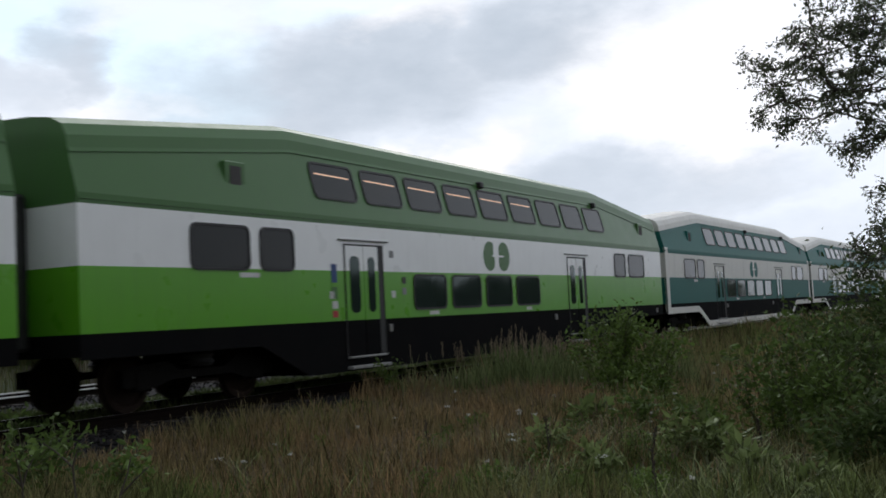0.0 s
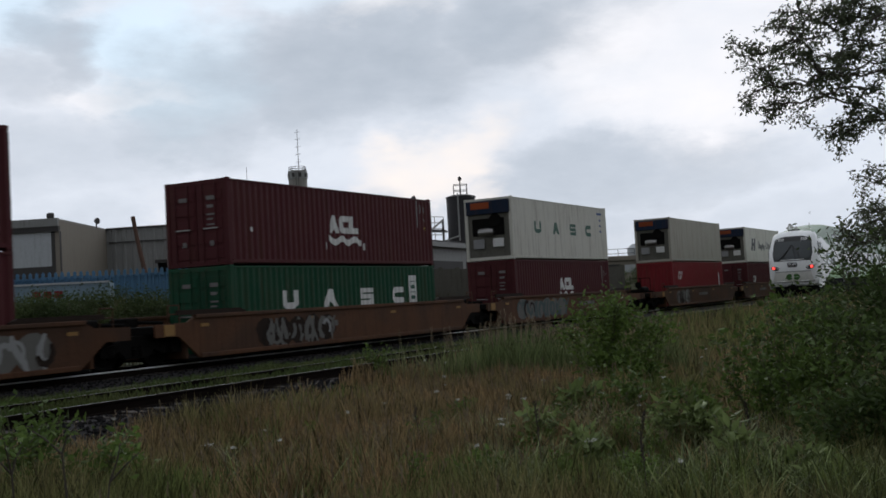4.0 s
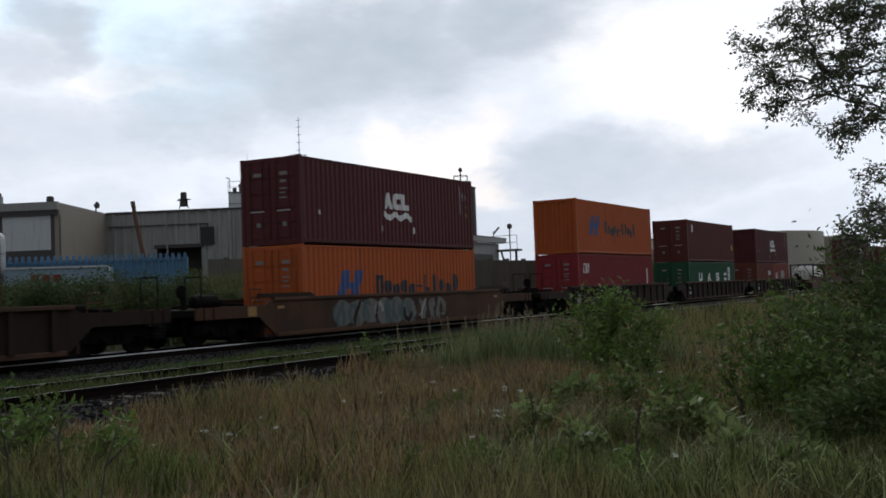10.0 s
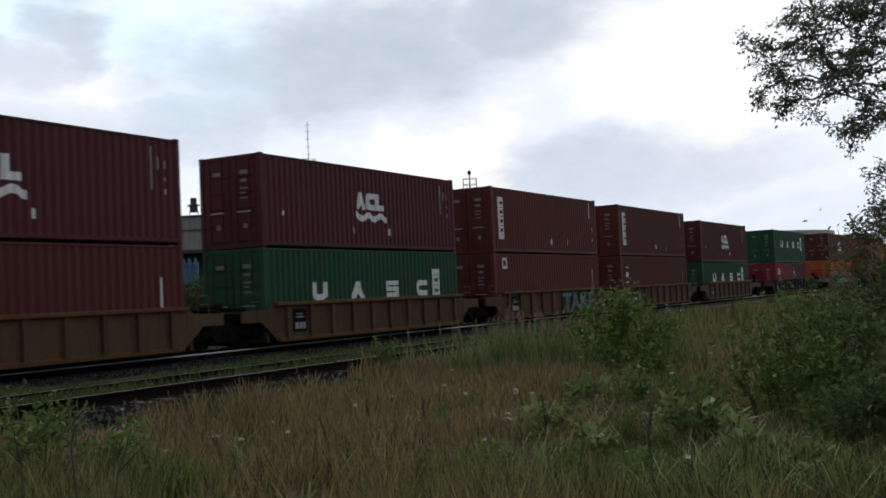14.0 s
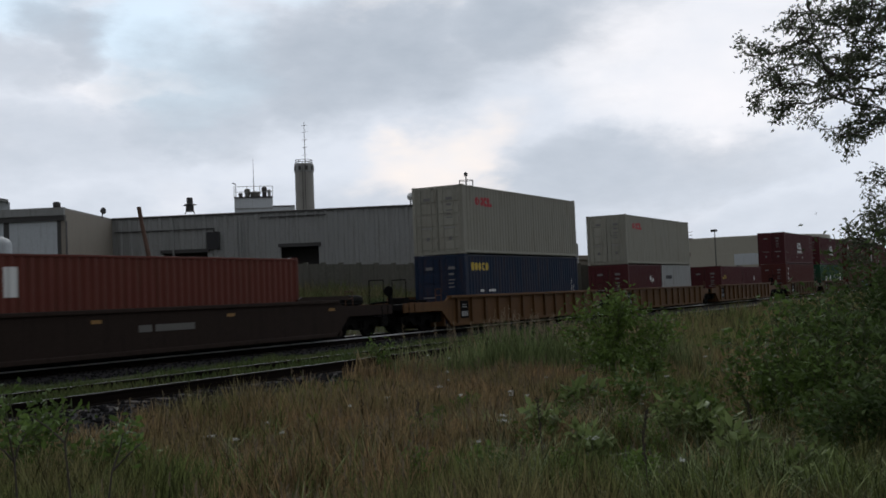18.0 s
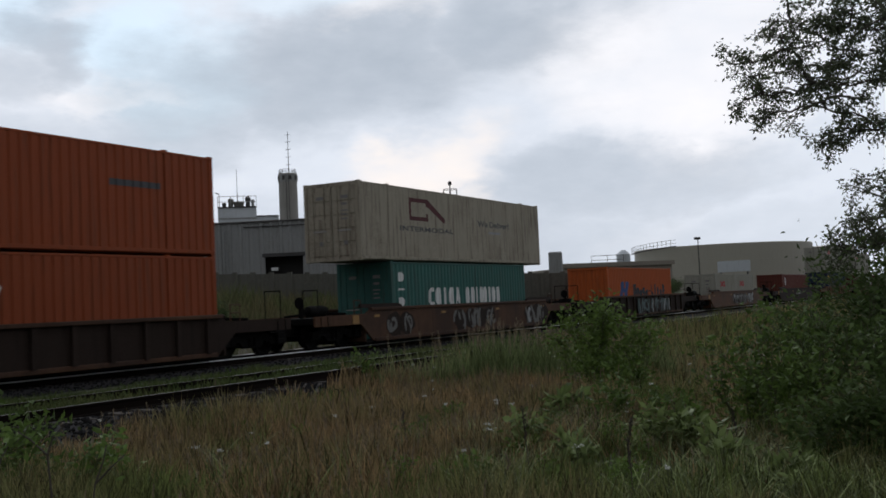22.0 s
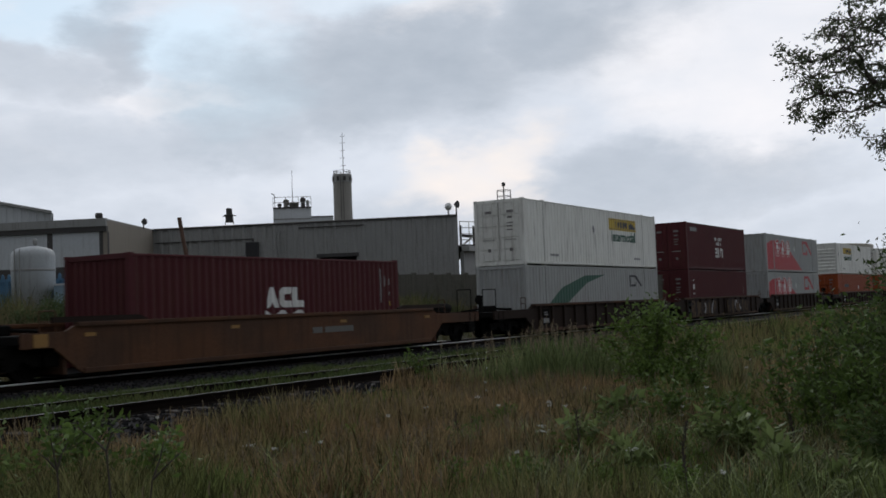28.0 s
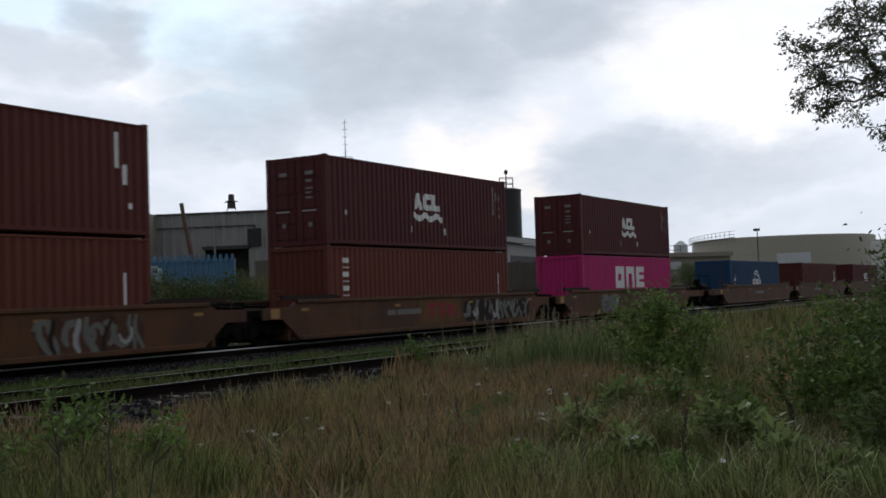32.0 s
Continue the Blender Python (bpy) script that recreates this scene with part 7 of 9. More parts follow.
def coach_window(parent, y0, y1, z0, z1, pane="glass", lit=False, name="window"):
    """A pane in a rubber frame on both sides, following the lean of the upper deck."""
    for sgn in (1, -1):
        def put(p, off):
            return (sgn * (half_width(p[1]) + off), p[0], p[1])
        o, i = rounded(y0 - 0.04, z0 - 0.04, y1 + 0.04, z1 + 0.04, 0.14), rounded(y0, z0, y1, z1, 0.11)
        n = len(o)
        vs = [put(p, 0.002) for p in o] + [put(p, 0.022) for p in o] + [put(p, 0.022) for p in i] + [put(p, 0.006) for p in i]
        fs = []
        for a in range(3):
            fs += [(a * n + k, a * n + (k + 1) % n, (a + 1) * n + (k + 1) % n, (a + 1) * n + k) for k in range(n)]
        f = part(name, Geo().add(vs, fs), M["rubber"], parent, "rounded window in a black rubber frame" if sgn > 0 and y0 < -9 else "")
        part("pane", Geo().add([put(p, 0.008) for p in i] + [put(p, -0.01) for p in i], [tuple(range(n)), tuple(range(n, 2 * n))[::-1]] + [(k, (k + 1) % n, (k + 1) % n + n, k + n) for k in range(n)]), M[pane], f)
        if lit and sgn > 0:
            part("lamp_strip", Geo().add([put((y0 + 0.10, z1 - 0.20), 0.012), put((y1 - 0.12, z1 - 0.22), 0.012), put((y1 - 0.12, z1 - 0.19), 0.012), put((y0 + 0.10, z1 - 0.17), 0.012)], [(0, 1, 2, 3)]), M["lamp_strip"], f, "lit ceiling lamps seen through the glass")


def coach_door(parent, y0, y1, mats):
    """A pair of sliding leaves with tall panes, a step and a drip rail."""
    zb, zt = 0.55, 2.62
    for sgn in (1, -1):
        x = 1.50 * sgn
        fr = part("door_frame", Geo().box(x - 0.03, x + 0.014, y0 - 0.03, y0, zb, zt + 0.03, 0.005).box(x - 0.03, x + 0.014, y1, y1 + 0.03, zb, zt + 0.03, 0.005).box(x - 0.03, x + 0.014, y0, y1, zt, zt + 0.03, 0.005), M["rubber"], parent)
        part("drip_rail", Geo().box(x - 0.03, x + 0.045, y0 - 0.2, y1 + 0.2, zt + 0.09, zt + 0.12, 0.01), M["siding"], fr)
        part("recess", Geo().box(x - 0.02, x + 0.006, y1 - 0.16, y1, zb, zt), M["rubber"], fr, "black upright strip at the door's edge")
        ym = (y0 + y1) / 2 - 0.04
        for a, b in ((y0, ym), (ym + 0.01, y1 - 0.16)):
            d = part("door_leaf", Geo().box(x - 0.02, x + 0.012, a + 0.01, b - 0.01, Z_LOW, Z_MID, 0.004), mats[0], parent)
            part("upper_panel", Geo().box(x - 0.02, x + 0.012, a + 0.01, b - 0.01, Z_MID + 0.002, zt, 0.004), mats[1], d)
            part("kick_panel", Geo().box(x - 0.02, x + 0.012, a + 0.01, b - 0.01, zb, Z_LOW - 0.005, 0.008), M["go_skirt"], d)
            pr = rounded(a + 0.14, 1.35, b - 0.14, 2.42, 0.12)
            part("pane", Geo().prism(pr, x + 0.010 * sgn, x + 0.020 * sgn, "x"), M["glass"], d)
        part("step", Geo().box(x - 0.25 * sgn, x + 0.12 * sgn, y0 - 0.02, y1 + 0.02, 0.30, 0.36, 0.01).box(x - 0.2 * sgn, x + 0.06 * sgn, y0, y1, 0.50, 0.54, 0.01), M["siding"], parent, "grey metal step")


def coach_mark(parent, mat):
    """Two rounded half shapes, parted by a bar, in place of the operator's mark."""
    for sgn in (1, -1):
        for mid, flat in ((-0.36, 1), (0.38, -1)):
            pts = []
            for a in range(0, 360, 15):
                u, v = 0.33 * math.cos(radians(a)), 0.35 * math.sin(radians(a))
                pts.append((mid + (min(u, 0.25) if flat > 0 else max(u, -0.25)), v))
            part("emblem", Geo().prism([(u + 0.02, v + 2.56) for u, v in pts], sgn * 1.501, sgn * 1.507, "x"), mat, parent)
        part("emblem_bar", Geo().box(sgn * 1.500, sgn * 1.511, -0.22, 0.40, 2.545, 2.585), M["go_white"], parent)
        part("emblem_bar", Geo().box(sgn * 1.500, sgn * 1.511, -0.15, -0.09, 2.585, 2.92), M["go_white"], parent)


def coach_roof(parent, mat, y0=-HL, y1=HL, nose=False):
    ys = sorted({y0, y1, -7.6, 7.6, *[y for y in STATIONS if y0 < y < y1]})
    prof = [(1.0, 0.0), (0.985, 0.18), (0.92, 0.35), (0.76, 0.46), (0.45, 0.52), (0.0, 0.55), (-0.45, 0.52), (-0.76, 0.46), (-0.92, 0.35), (-0.985, 0.18), (-1.0, 0.0)]
    vs, fs = [], []
    for y in ys:
        z = roof_edge(y, nose)
        w = half_width(z)
        vs += [(w * p, y, z + h) for p, h in prof]
    m = len(prof)
    fs = [(j * m + i, j * m + i + 1, (j + 1) * m + i + 1, (j + 1) * m + i) for j in range(len(ys) - 1) for i in range(m - 1)]
    fs += [tuple(range(m)), tuple(range((len(ys) - 1) * m, len(ys) * m))[::-1]]
    part("roof", Geo().add(vs, fs), mat, parent)


def coach_truck(parent, y):
    t = part("truck", Geo().box(-1.1, 1.1, -0.25, 0.25, 0.5, 0.75, 0.04), M["black"], parent, at=Matrix.Translation((0, y, 0)))
    frame = cached("coach_frame", lambda: Geo().prism([(-1.7, 0.40), (-1.7, 0.66), (-0.8, 0.74), (-0.5, 0.58), (0.5, 0.58), (0.8, 0.74), (1.7, 0.66), (1.7, 0.40), (1.05, 0.36), (0.7, 0.46), (-0.7, 0.46), (-1.05, 0.36)], -0.07, 0.07, "x").mesh("side_frame", M["black"]))
    wheel = cached("coach_wheel", lambda: Geo().lathe([(0.10, -0.08), (0.14, -0.06), (0.34, -0.03), (0.36, -0.06), (0.48, -0.065), (0.48, -0.04), (0.455, -0.03), (0.453, 0.065), (0.37, 0.065), (0.34, 0.02), (0.14, 0.05), (0.10, 0.09)], (0, 0, 0), "x", 32).mesh("wheel", M["well_dark"]))
    for x in (-1.0, 1.0):
        part("side_frame", frame, M["black"], t, at=Matrix.Translation((x * 1.08, 0, 0)))
        for yy in (-1.3, 1.3):
            part("wheel", wheel, M["well_dark"], t, "steel wheel with a worn bright rim" if x > 0 else "", at=Matrix.Translation((x * 0.752, yy, 0.453)) @ pose(0, 0, 0, 0, 0, 0 if x > 0 else 180))
            part("axle_box", cached("axlebox", lambda: Geo().box(-0.08, 0.08, -0.16, 0.16, 0.32, 0.62, 0.03).mesh("axle_box", M["black"])), M["black"], t, at=Matrix.Translation((x * 1.1, yy, 0)))
    for x in (-1.15, 1.15):
        part("air_spring", cached("airspring", lambda: Geo().lathe([(0.22, 0.62), (0.27, 0.68), (0.22, 0.74), (0.27, 0.8), (0.22, 0.86)], (0, 0, 0), "z", 14).mesh("air_spring", M["rubber"])), M["rubber"], t, at=Matrix.Translation((x * 0.9, 0, 0)))


def coach(label, up, mid, low, skirt, roof_mat, cab=False, teal=False):
    c = thing("passenger_coach", Matrix(), label, "train coach", "coaches of the passenger train")
    y0 = -HL if not cab else -12.53
    edge = lambda y: roof_edge(y, cab)
    if not cab:
        band(c, "upper_band", lambda y: Z_UP, edge, up)
        band(c, "white_band", lambda y: Z_MID, lambda y: Z_UP, mid)
        band(c, "lower_band", lambda y: Z_LOW, lambda y: Z_MID, low)
    else:
        # the livery sweeps down in a curve behind the cab
        st = [-12.53 + 0.35 * i for i in range(20)]
        sw = lambda y: max(Z_UP, min(edge(y), Z_UP + (edge(-9) - Z_UP) * (max(0.0, (-6.0 - y) / 6.0)) ** 2.0))
        lo = lambda y: Z_MID if y > -6.2 else max(Z_LOW, Z_MID - (Z_MID - Z_LOW) * (max(0.0, (-6.2 - y) / 5.2)) ** 1.8)
        band(c, "upper_band", sw, edge, up, -11.9, HL, mid=st)
        band(c, "white_band", lo, sw, mid, -11.9, HL, mid=st)
        band(c, "white_band", lambda y: Z_LOW, edge, mid, y0, -11.9)
        band(c, "lower_band", lambda y: Z_LOW, lo, low, -11.9, HL, mid=st)
    band(c, "skirt", skirt_edge, lambda y: Z_LOW, skirt, y0, HL, proud=-0.004)
    band(c, "belt_line", lambda y: 3.06, lambda y: 3.10, up, -7.6 if cab else -HL, HL, proud=0.012)
    band(c, "gutter", lambda y: edge(y) - 0.06, lambda y: edge(y) - 0.02, up, y0, HL, proud=0.02)
    coach_roof(c, roof_mat, y0, HL, cab)
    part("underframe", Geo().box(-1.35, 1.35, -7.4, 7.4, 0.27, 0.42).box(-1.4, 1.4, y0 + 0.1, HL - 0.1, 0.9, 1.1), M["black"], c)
    # end walls with a dark gangway
    for y in (HL,) if cab else (-HL, HL):
        z = roof_edge(y)
        w = half_width(z) - 0.03
        e = None
        for pr, mt in (([(-1.46, 0.9), (1.46, 0.9), (1.46, Z_LOW), (-1.46, Z_LOW)], skirt), ([(-1.46, Z_LOW), (1.46, Z_LOW), (1.46, Z_MID), (-1.46, Z_MID)], low),
                       ([(-1.46, Z_MID), (1.46, Z_MID), (1.46, Z_UP), (-1.46, Z_UP)], mid), ([(-1.46, Z_UP), (1.46, Z_UP), (1.46, 3.12), (w, z), (0.8, z + 0.3), (-0.8, z + 0.3), (-w, z), (-1.46, 3.12)], up)):
            e = part("end_wall", Geo().prism(pr, y - 0.05 if y > 0 else y, y if y > 0 else y + 0.05, "y"), mt, c)
        s = 1 if y > 0 else -1
        part("gangway", Geo().box(-0.55, 0.55, y - 0.02, y + s * 0.22, 1.0, 3.2, 0.05), M["rubber"], e)
    for i in range(9):
        coach_window(c, -7.10 + 1.675 * i, -7.10 + 1.675 * i + 1.33, 3.50, 4.13, "glass_mint_sheen" if cab else "glass_upper", not cab and not teal and i < 6)
    for i in range(4 if not teal else 5):
        coach_window(c, -3.9 + 1.66 * i - (0.8 if teal else 0), -3.9 + 1.66 * i + 1.32 - (0.8 if teal else 0), 1.40, 2.06)
    for a, b in ((-10.75 if cab else -10.51, -9.39 if cab else -9.17), (-9.05 if cab else -8.84, -8.22 if cab else -7.98), (8.16, 9.08), (9.44, 10.87)):
        coach_window(c, a, b, 2.15, 2.81, "glass_mint_sheen" if cab else "glass_upper")
    coach_door(c, -6.4, -5.1, (low, mid))
    coach_door(c, 4.4, 5.7, (low, mid))
    coach_mark(c, up)
    for y in (-9.95, 9.95):
        coach_truck(c, y)
    # small fittings
    for y in (-9.3, 11.1):
        part("side_vent", Geo().box(1.30, 1.40, y - 0.26, y + 0.26, 3.42, 3.92, 0.02), up, c, "louvred side vent")
        part("louvre", Geo().box(1.34, 1.405, y - 0.14, y + 0.14, 3.5, 3.84), M["trim_shade_dark"], c)
    for y in (-4.9, 3.4, 12.0):
        part("marker_light", Geo().box(1.49, 1.54, y - 0.05, y + 0.05, 0.95, 1.1, 0.01), M["siding"], c)
    for y in (-0.2, 7.2):
        part("camera_pod", Geo().box(1.18, 1.34, y - 0.09, y + 0.09, 4.20, 4.36, 0.03), M["rubber"], c)
    for y, w in ((-9.4, 0.5), (-3.3, 0.4), (1.6, 0.3)):
        part("stencil", Geo().box(1.5, 1.506, y, y + w, 2.0 if y < -9 else 1.25, 2.08 if y < -9 else 1.33), M["mark_white"], c)
    part("roof_hatch", Geo().box(-0.6, 0.6, -11.2, -8.0, roof_edge(-9.5, cab) + 0.2, roof_edge(-9.5, cab) + 0.36, 0.06), M["go_cream"], c)
    part("roof_hatch", Geo().box(-0.6, 0.6, 8.0, 11.2, 4.30, 4.48, 0.06), M["go_cream"], c)
    if not teal:
        if not cab:
            for z0, z1, m in ((1.92, 2.26, "mark_blue"), (1.62, 1.84, "go_upper"), (1.44, 1.58, "mark_white"), (1.28, 1.40, "mark_red")):
                part("pictogram", Geo().box(1.5, 1.508, -6.85, -6.68, z0, z1), M[m], c)
        for y, z, m in ((-6.85, 1.62, "mark_white"), (-4.72, 1.62, "mark_white"), (-4.3, 1.68, "mark_grey"), (-4.3, 1.9, "trim_shade_dark"), (-4.75, 2.42, "mark_grey")):
            part("pictogram", Geo().box(1.5, 1.508, y - 0.07, y + 0.07, z, z + 0.14), M[m], c)
    else:
        band(c, "sill_stripe", skirt_edge, lambda y: skirt_edge(y) + 0.22, M["go_cream"], -HL, HL, proud=0.004)
        for y in (-12.55, 12.55):
            for sg in (1, -1):
                part("corner_pillar", Geo().box(sg * 1.40, sg * 1.512, y - 0.17, y + 0.17, 0.9, 3.2, 0.02), M["go_cream"], c)
    part("coupler", cached("coach_coupler", lambda: Geo().box(-0.12, 0.12, 0, 0.55, 0.75, 1.0, 0.03).mesh("coupler", M["black"])), M["black"], c, at=Matrix.Translation((0, HL - 0.25, 0)))
    if cab:
        cab_nose(c)
    return c


def cab_nose(c):
    """The driving end: raked windscreen in a white surround, rounded corners, lamps."""
    y = -12.53
    white = M["go_white"]
    # height: (y of the face, half width)
    rings = {0.86: (-13.86, 1.44), 1.0: (-13.96, 1.49), 1.35: (-14.05, 1.50), 1.9: (-14.08, 1.50), 2.4: (-14.04, 1.50), 2.7: (-13.95, 1.50), 3.15: (-13.74, 1.50), 3.5: (-13.56, 1.41),
             3.8: (-13.38, 1.335), 4.0: (-13.20, 1.30), 4.15: (-13.00, 1.20), 4.26: (-12.80, 0.95), 4.335: (-12.56, 0.30)}
    zs = sorted(rings)
    cols = [(1.0, 0.0), (1.0, 0.58), (0.985, 0.72), (0.95, 0.82), (0.88, 0.895), (0.76, 0.945), (0.58, 0.977), (0.32, 0.995), (0.0, 1.0)]
    cols += [(-w, f) for w, f in cols[-2::-1]]
    vs = [(rings[z][1] * w, y + (rings[z][0] - y) * f, z) for z in zs for w, f in cols]
    m = len(cols)
    fs = [(j * m + i, j * m + i + 1, (j + 1) * m + i + 1, (j + 1) * m + i) for j in range(len(zs) - 1) for i in range(m - 1)]
    fs += [tuple(range(m))[::-1], tuple(range((len(zs) - 1) * m, len(zs) * m))]
    nose = part("nose_shell", Geo().add(vs, fs), white, c, "rounded white cab front", True)

    def on_face(x, z, off=0.012):
        z = min(max(z, zs[0]), zs[-1])
        for a, b in zip(zs, zs[1:]):
            if a <= z <= b:
                k = (z - a) / (b - a)
                f, w = rings[a][0] + (rings[b][0] - rings[a][0]) * k, rings[a][1] + (rings[b][1] - rings[a][1]) * k
                break
        r = min(1.0, abs(x) / w)
        for (w0, f0), (w1, f1) in zip(cols[:9], cols[1:9]):
            if w1 <= r <= w0 and w0 > w1:
                return (x, y + (f - y) * (f0 + (f1 - f0) * (w0 - r) / (w0 - w1)) - off, z)
        return (x, y + (f - y) - off, z)

    def sheet(name, half, z0, z1, mat, label="", off=0.014, rows=12, wide=10, parent=nose):
        """A curved sheet on the face between two heights; half(f) is its half width at share f of the height."""
        g = Geo()
        for i in range(rows + 1):
            for j in range(wide + 1):
                w = half(i / rows)
                g.v.append(on_face(-w + 2 * w * j / wide, z0 + (z1 - z0) * i / rows, off))
        n = wide + 1
        g.f = [(i * n + j, i * n + j + 1, (i + 1) * n + j + 1, (i + 1) * n + j) for i in range(rows) for j in range(wide)]
        return part(name, g, mat, parent, label, True)

    def screen(f):
        return (1.10 + 0.16 * min(1.0, f / 0.3)) * (1.0 - 0.14 * f) * (1.0 if f < 0.86 else math.sqrt(max(0.0, 1.0 - ((f - 0.86) / 0.16) ** 2)))

    frame_ob = sheet("windscreen_surround", screen, 2.42, 3.97, M["rubber"], "black band round the windscreen", 0.012)
    sheet("windscreen", lambda f: screen(0.06 + 0.80 * f) * 0.93, 2.54, 3.66, M["screen"], "large grey raked windscreen", 0.020, parent=frame_ob)
    sheet("screen_sill", lambda f: 0.72, 2.47, 2.51, white, "", 0.05, 1)
    for x0, x1, z1 in ((-0.78, -0.06, 3.42), (0.52, 0.02, 3.40)):
        p, q = on_face(x0, 2.50, 0.07), on_face(x1, z1, 0.05)
        mid = on_face((x0 + x1) / 2 + 0.05, 2.95, 0.08)
        part("wiper", Geo().tube(p, mid, 0.035, n=6).tube(mid, q, 0.022, n=6).tube(on_face((x0 + x1) / 2 - 0.12, 2.62, 0.06), q, 0.018, n=6), M["rubber"], nose)
    for x in (-0.92, 0.48):
        ob = marking(nose, [], M["mark_white"], None, "fleet_number", "white figures", ("328", 0.26, 0, 0))
        p, q = on_face(x, 3.70, 0.03), on_face(x, 3.86, 0.03)
        tilt = math.degrees(math.atan2(q[1] - p[1], q[2] - p[2]))
        ob.matrix_basis = Matrix.Translation(on_face(x, 3.70, 0.045)) @ pose(0, 0, 0, -tilt, 0, 0) @ pose(0, 0, 0, 0, 0, -90)
    ob = marking(c, [], M["mark_dark"], None, "fleet_number", "dark figures", ("328", 0.28, -12.5, 1.98))
    ob.matrix_basis = Matrix.Translation((1.504, 0, 0))
    # lamps
    pt = on_face(0, 2.16, 0.0)
    h = part("headlamp", Geo().box(-0.30, 0.30, pt[1] - 0.05, pt[1] + 0.1, 2.02, 2.32, 0.10), M["rubber"], nose, "twin headlamp in a black surround")
    for x in (-0.13, 0.13):
        part("lens", Geo().lathe([(0.10, 0.0), (0.11, -0.03), (0.05, -0.045)], (x, pt[1] - 0.05, 2.17), "y", 14), M["chrome"], h)
    for x in (-1.0, 1.0):
        pt = on_face(x, 2.0, 0.0)
        d = part("lamp_housing", Geo().prism([(x + 0.30 * math.cos(radians(a)) * (1 if x > 0 else -1), 1.98 + 0.13 * math.sin(radians(a)) + 0.06 * math.cos(radians(a))) for a in range(0, 360, 20)], pt[1] - 0.025, pt[1] + 0.12, "y"), M["trim_shade_dark"], nose, "slanted dark lamp housing")
        part("tail_lamp", Geo().lathe([(0.085, 0.0), (0.085, -0.05), (0.04, -0.07)], (x * 1.14, pt[1] + 0.005, 2.02), "y", 16), M["red_lamp"], d, "glowing red tail lamp")
        part("ditch_lamp", Geo().lathe([(0.085, 0.0), (0.085, -0.03), (0.03, -0.04)], (x * 0.86, pt[1], 1.96), "y", 12), M["chrome"], d)
    # lower apron in a raised rim, with the emblem
    sheet("apron", lambda f: 1.28 - 0.22 * f, 1.10, 1.74, M["go_cream"], "pale grey lower apron", 0.02, 4)
    for z, w in ((1.74, 1.07), (1.09, 1.28)):
        sheet("apron_rim", lambda f: w, z, z + 0.045, M["siding"], "", 0.045, 1)
    for x0 in (-0.95, 0.45):
        part("grab_bar", Geo().tube(on_face(x0, 1.17, 0.06), on_face(x0 + 0.5, 1.17, 0.06), 0.02, n=6), white, nose)
    for mid, flat in ((-0.21, 1), (0.21, -1)):
        pts = []
        for a in range(0, 360, 20):
            u, v = 0.20 * math.cos(radians(a)), 0.19 * math.sin(radians(a))
            pts.append((mid + (min(u, 0.15) if flat > 0 else max(u, -0.15)), 1.43 + v))
        n = len(pts)
        g = Geo().add([on_face(u, v, 0.032) for u, v in pts] + [on_face(u, v, 0.0) for u, v in pts], [tuple(range(n)), tuple(range(n, 2 * n))[::-1]] + [(i, (i + 1) % n, (i + 1) % n + n, i + n) for i in range(n)])
        part("emblem", g, M["go_upper"], nose)
    part("emblem_bar", Geo().tube(on_face(-0.12, 1.43, 0.034), on_face(0.34, 1.43, 0.034), 0.012, n=5), white, nose)
    # cab side glass and door, lying on the leaning side
    for sgn in (1, -1):
        def lay(name, pts, off, mat, label="", parent=c):
            n = len(pts)
            g = Geo().add([(sgn * (half_width(v) + off), u, v) for u, v in pts] + [(sgn * (half_width(v) - 0.02), u, v) for u, v in pts], [tuple(range(n)), tuple(range(n, 2 * n))[::-1]] + [(i, (i + 1) % n, (i + 1) % n + n, i + n) for i in range(n)])
            return part(name, g, mat, parent, label)

        f = lay("cab_side_window", [(-13.62, 2.70), (-12.86, 2.78), (-12.86, 3.15), (-12.92, 3.50), (-13.02, 3.58), (-13.14, 3.52), (-13.36, 3.15)], 0.008, M["rubber"], "black three-cornered cab window")
        lay("pane", [(-13.52, 2.77), (-12.93, 2.83), (-12.93, 3.15), (-12.98, 3.46), (-13.10, 3.44), (-13.30, 3.15)], 0.014, M["glass_upper"], "", f)
        f = lay("cab_window", [(-12.64, 2.84), (-11.93, 2.84), (-11.93, 3.15), (-11.93, 3.50), (-12.64, 3.50), (-12.64, 3.15)], 0.012, M["rubber"], "drop window beside the cab")
        lay("pane", [(-12.52, 2.91), (-12.04, 2.91), (-12.04, 3.15), (-12.04, 3.44), (-12.52, 3.44), (-12.52, 3.15)], 0.018, M["glass_mint_sheen"], "", f)
        lay("drip_rail", [(-12.75, 3.58), (-11.9, 3.58), (-11.9, 3.62), (-12.75, 3.62)], 0.04, white)
        lay("door_seam", [(-12.72, 0.95), (-12.69, 0.95), (-12.69, 3.15), (-12.72, 3.15)], 0.004, M["siding"])
        lay("door_seam", [(-12.72, 1.26), (-11.6, 1.26), (-11.6, 1.28), (-12.72, 1.28)], 0.004, M["siding"])
        for u, v in ((-13.35, 1.95), (-12.95, 1.95), (-13.35, 1.42), (-12.95, 1.42)):
            part("stud", Geo().lathe([(0.05, 0.0), (0.05, 0.03), (0.02, 0.045)], (sgn * 1.5, u, v), "x", 10) if sgn > 0 else Geo().lathe([(0.05, 0.0), (0.05, -0.03), (0.02, -0.045)], (sgn * 1.5, u, v), "x", 10), M["mark_grey"], c)
        part("corner_skirt", Geo().prism([(-13.80, 0.98), (-13.62, 0.74), (-13.2, 0.72), (-12.75, 0.80), (-12.1, 0.82), (-11.7, 1.2), (-13.80, 1.2)], sgn * 1.44, sgn * 1.503, "x"), white, c)
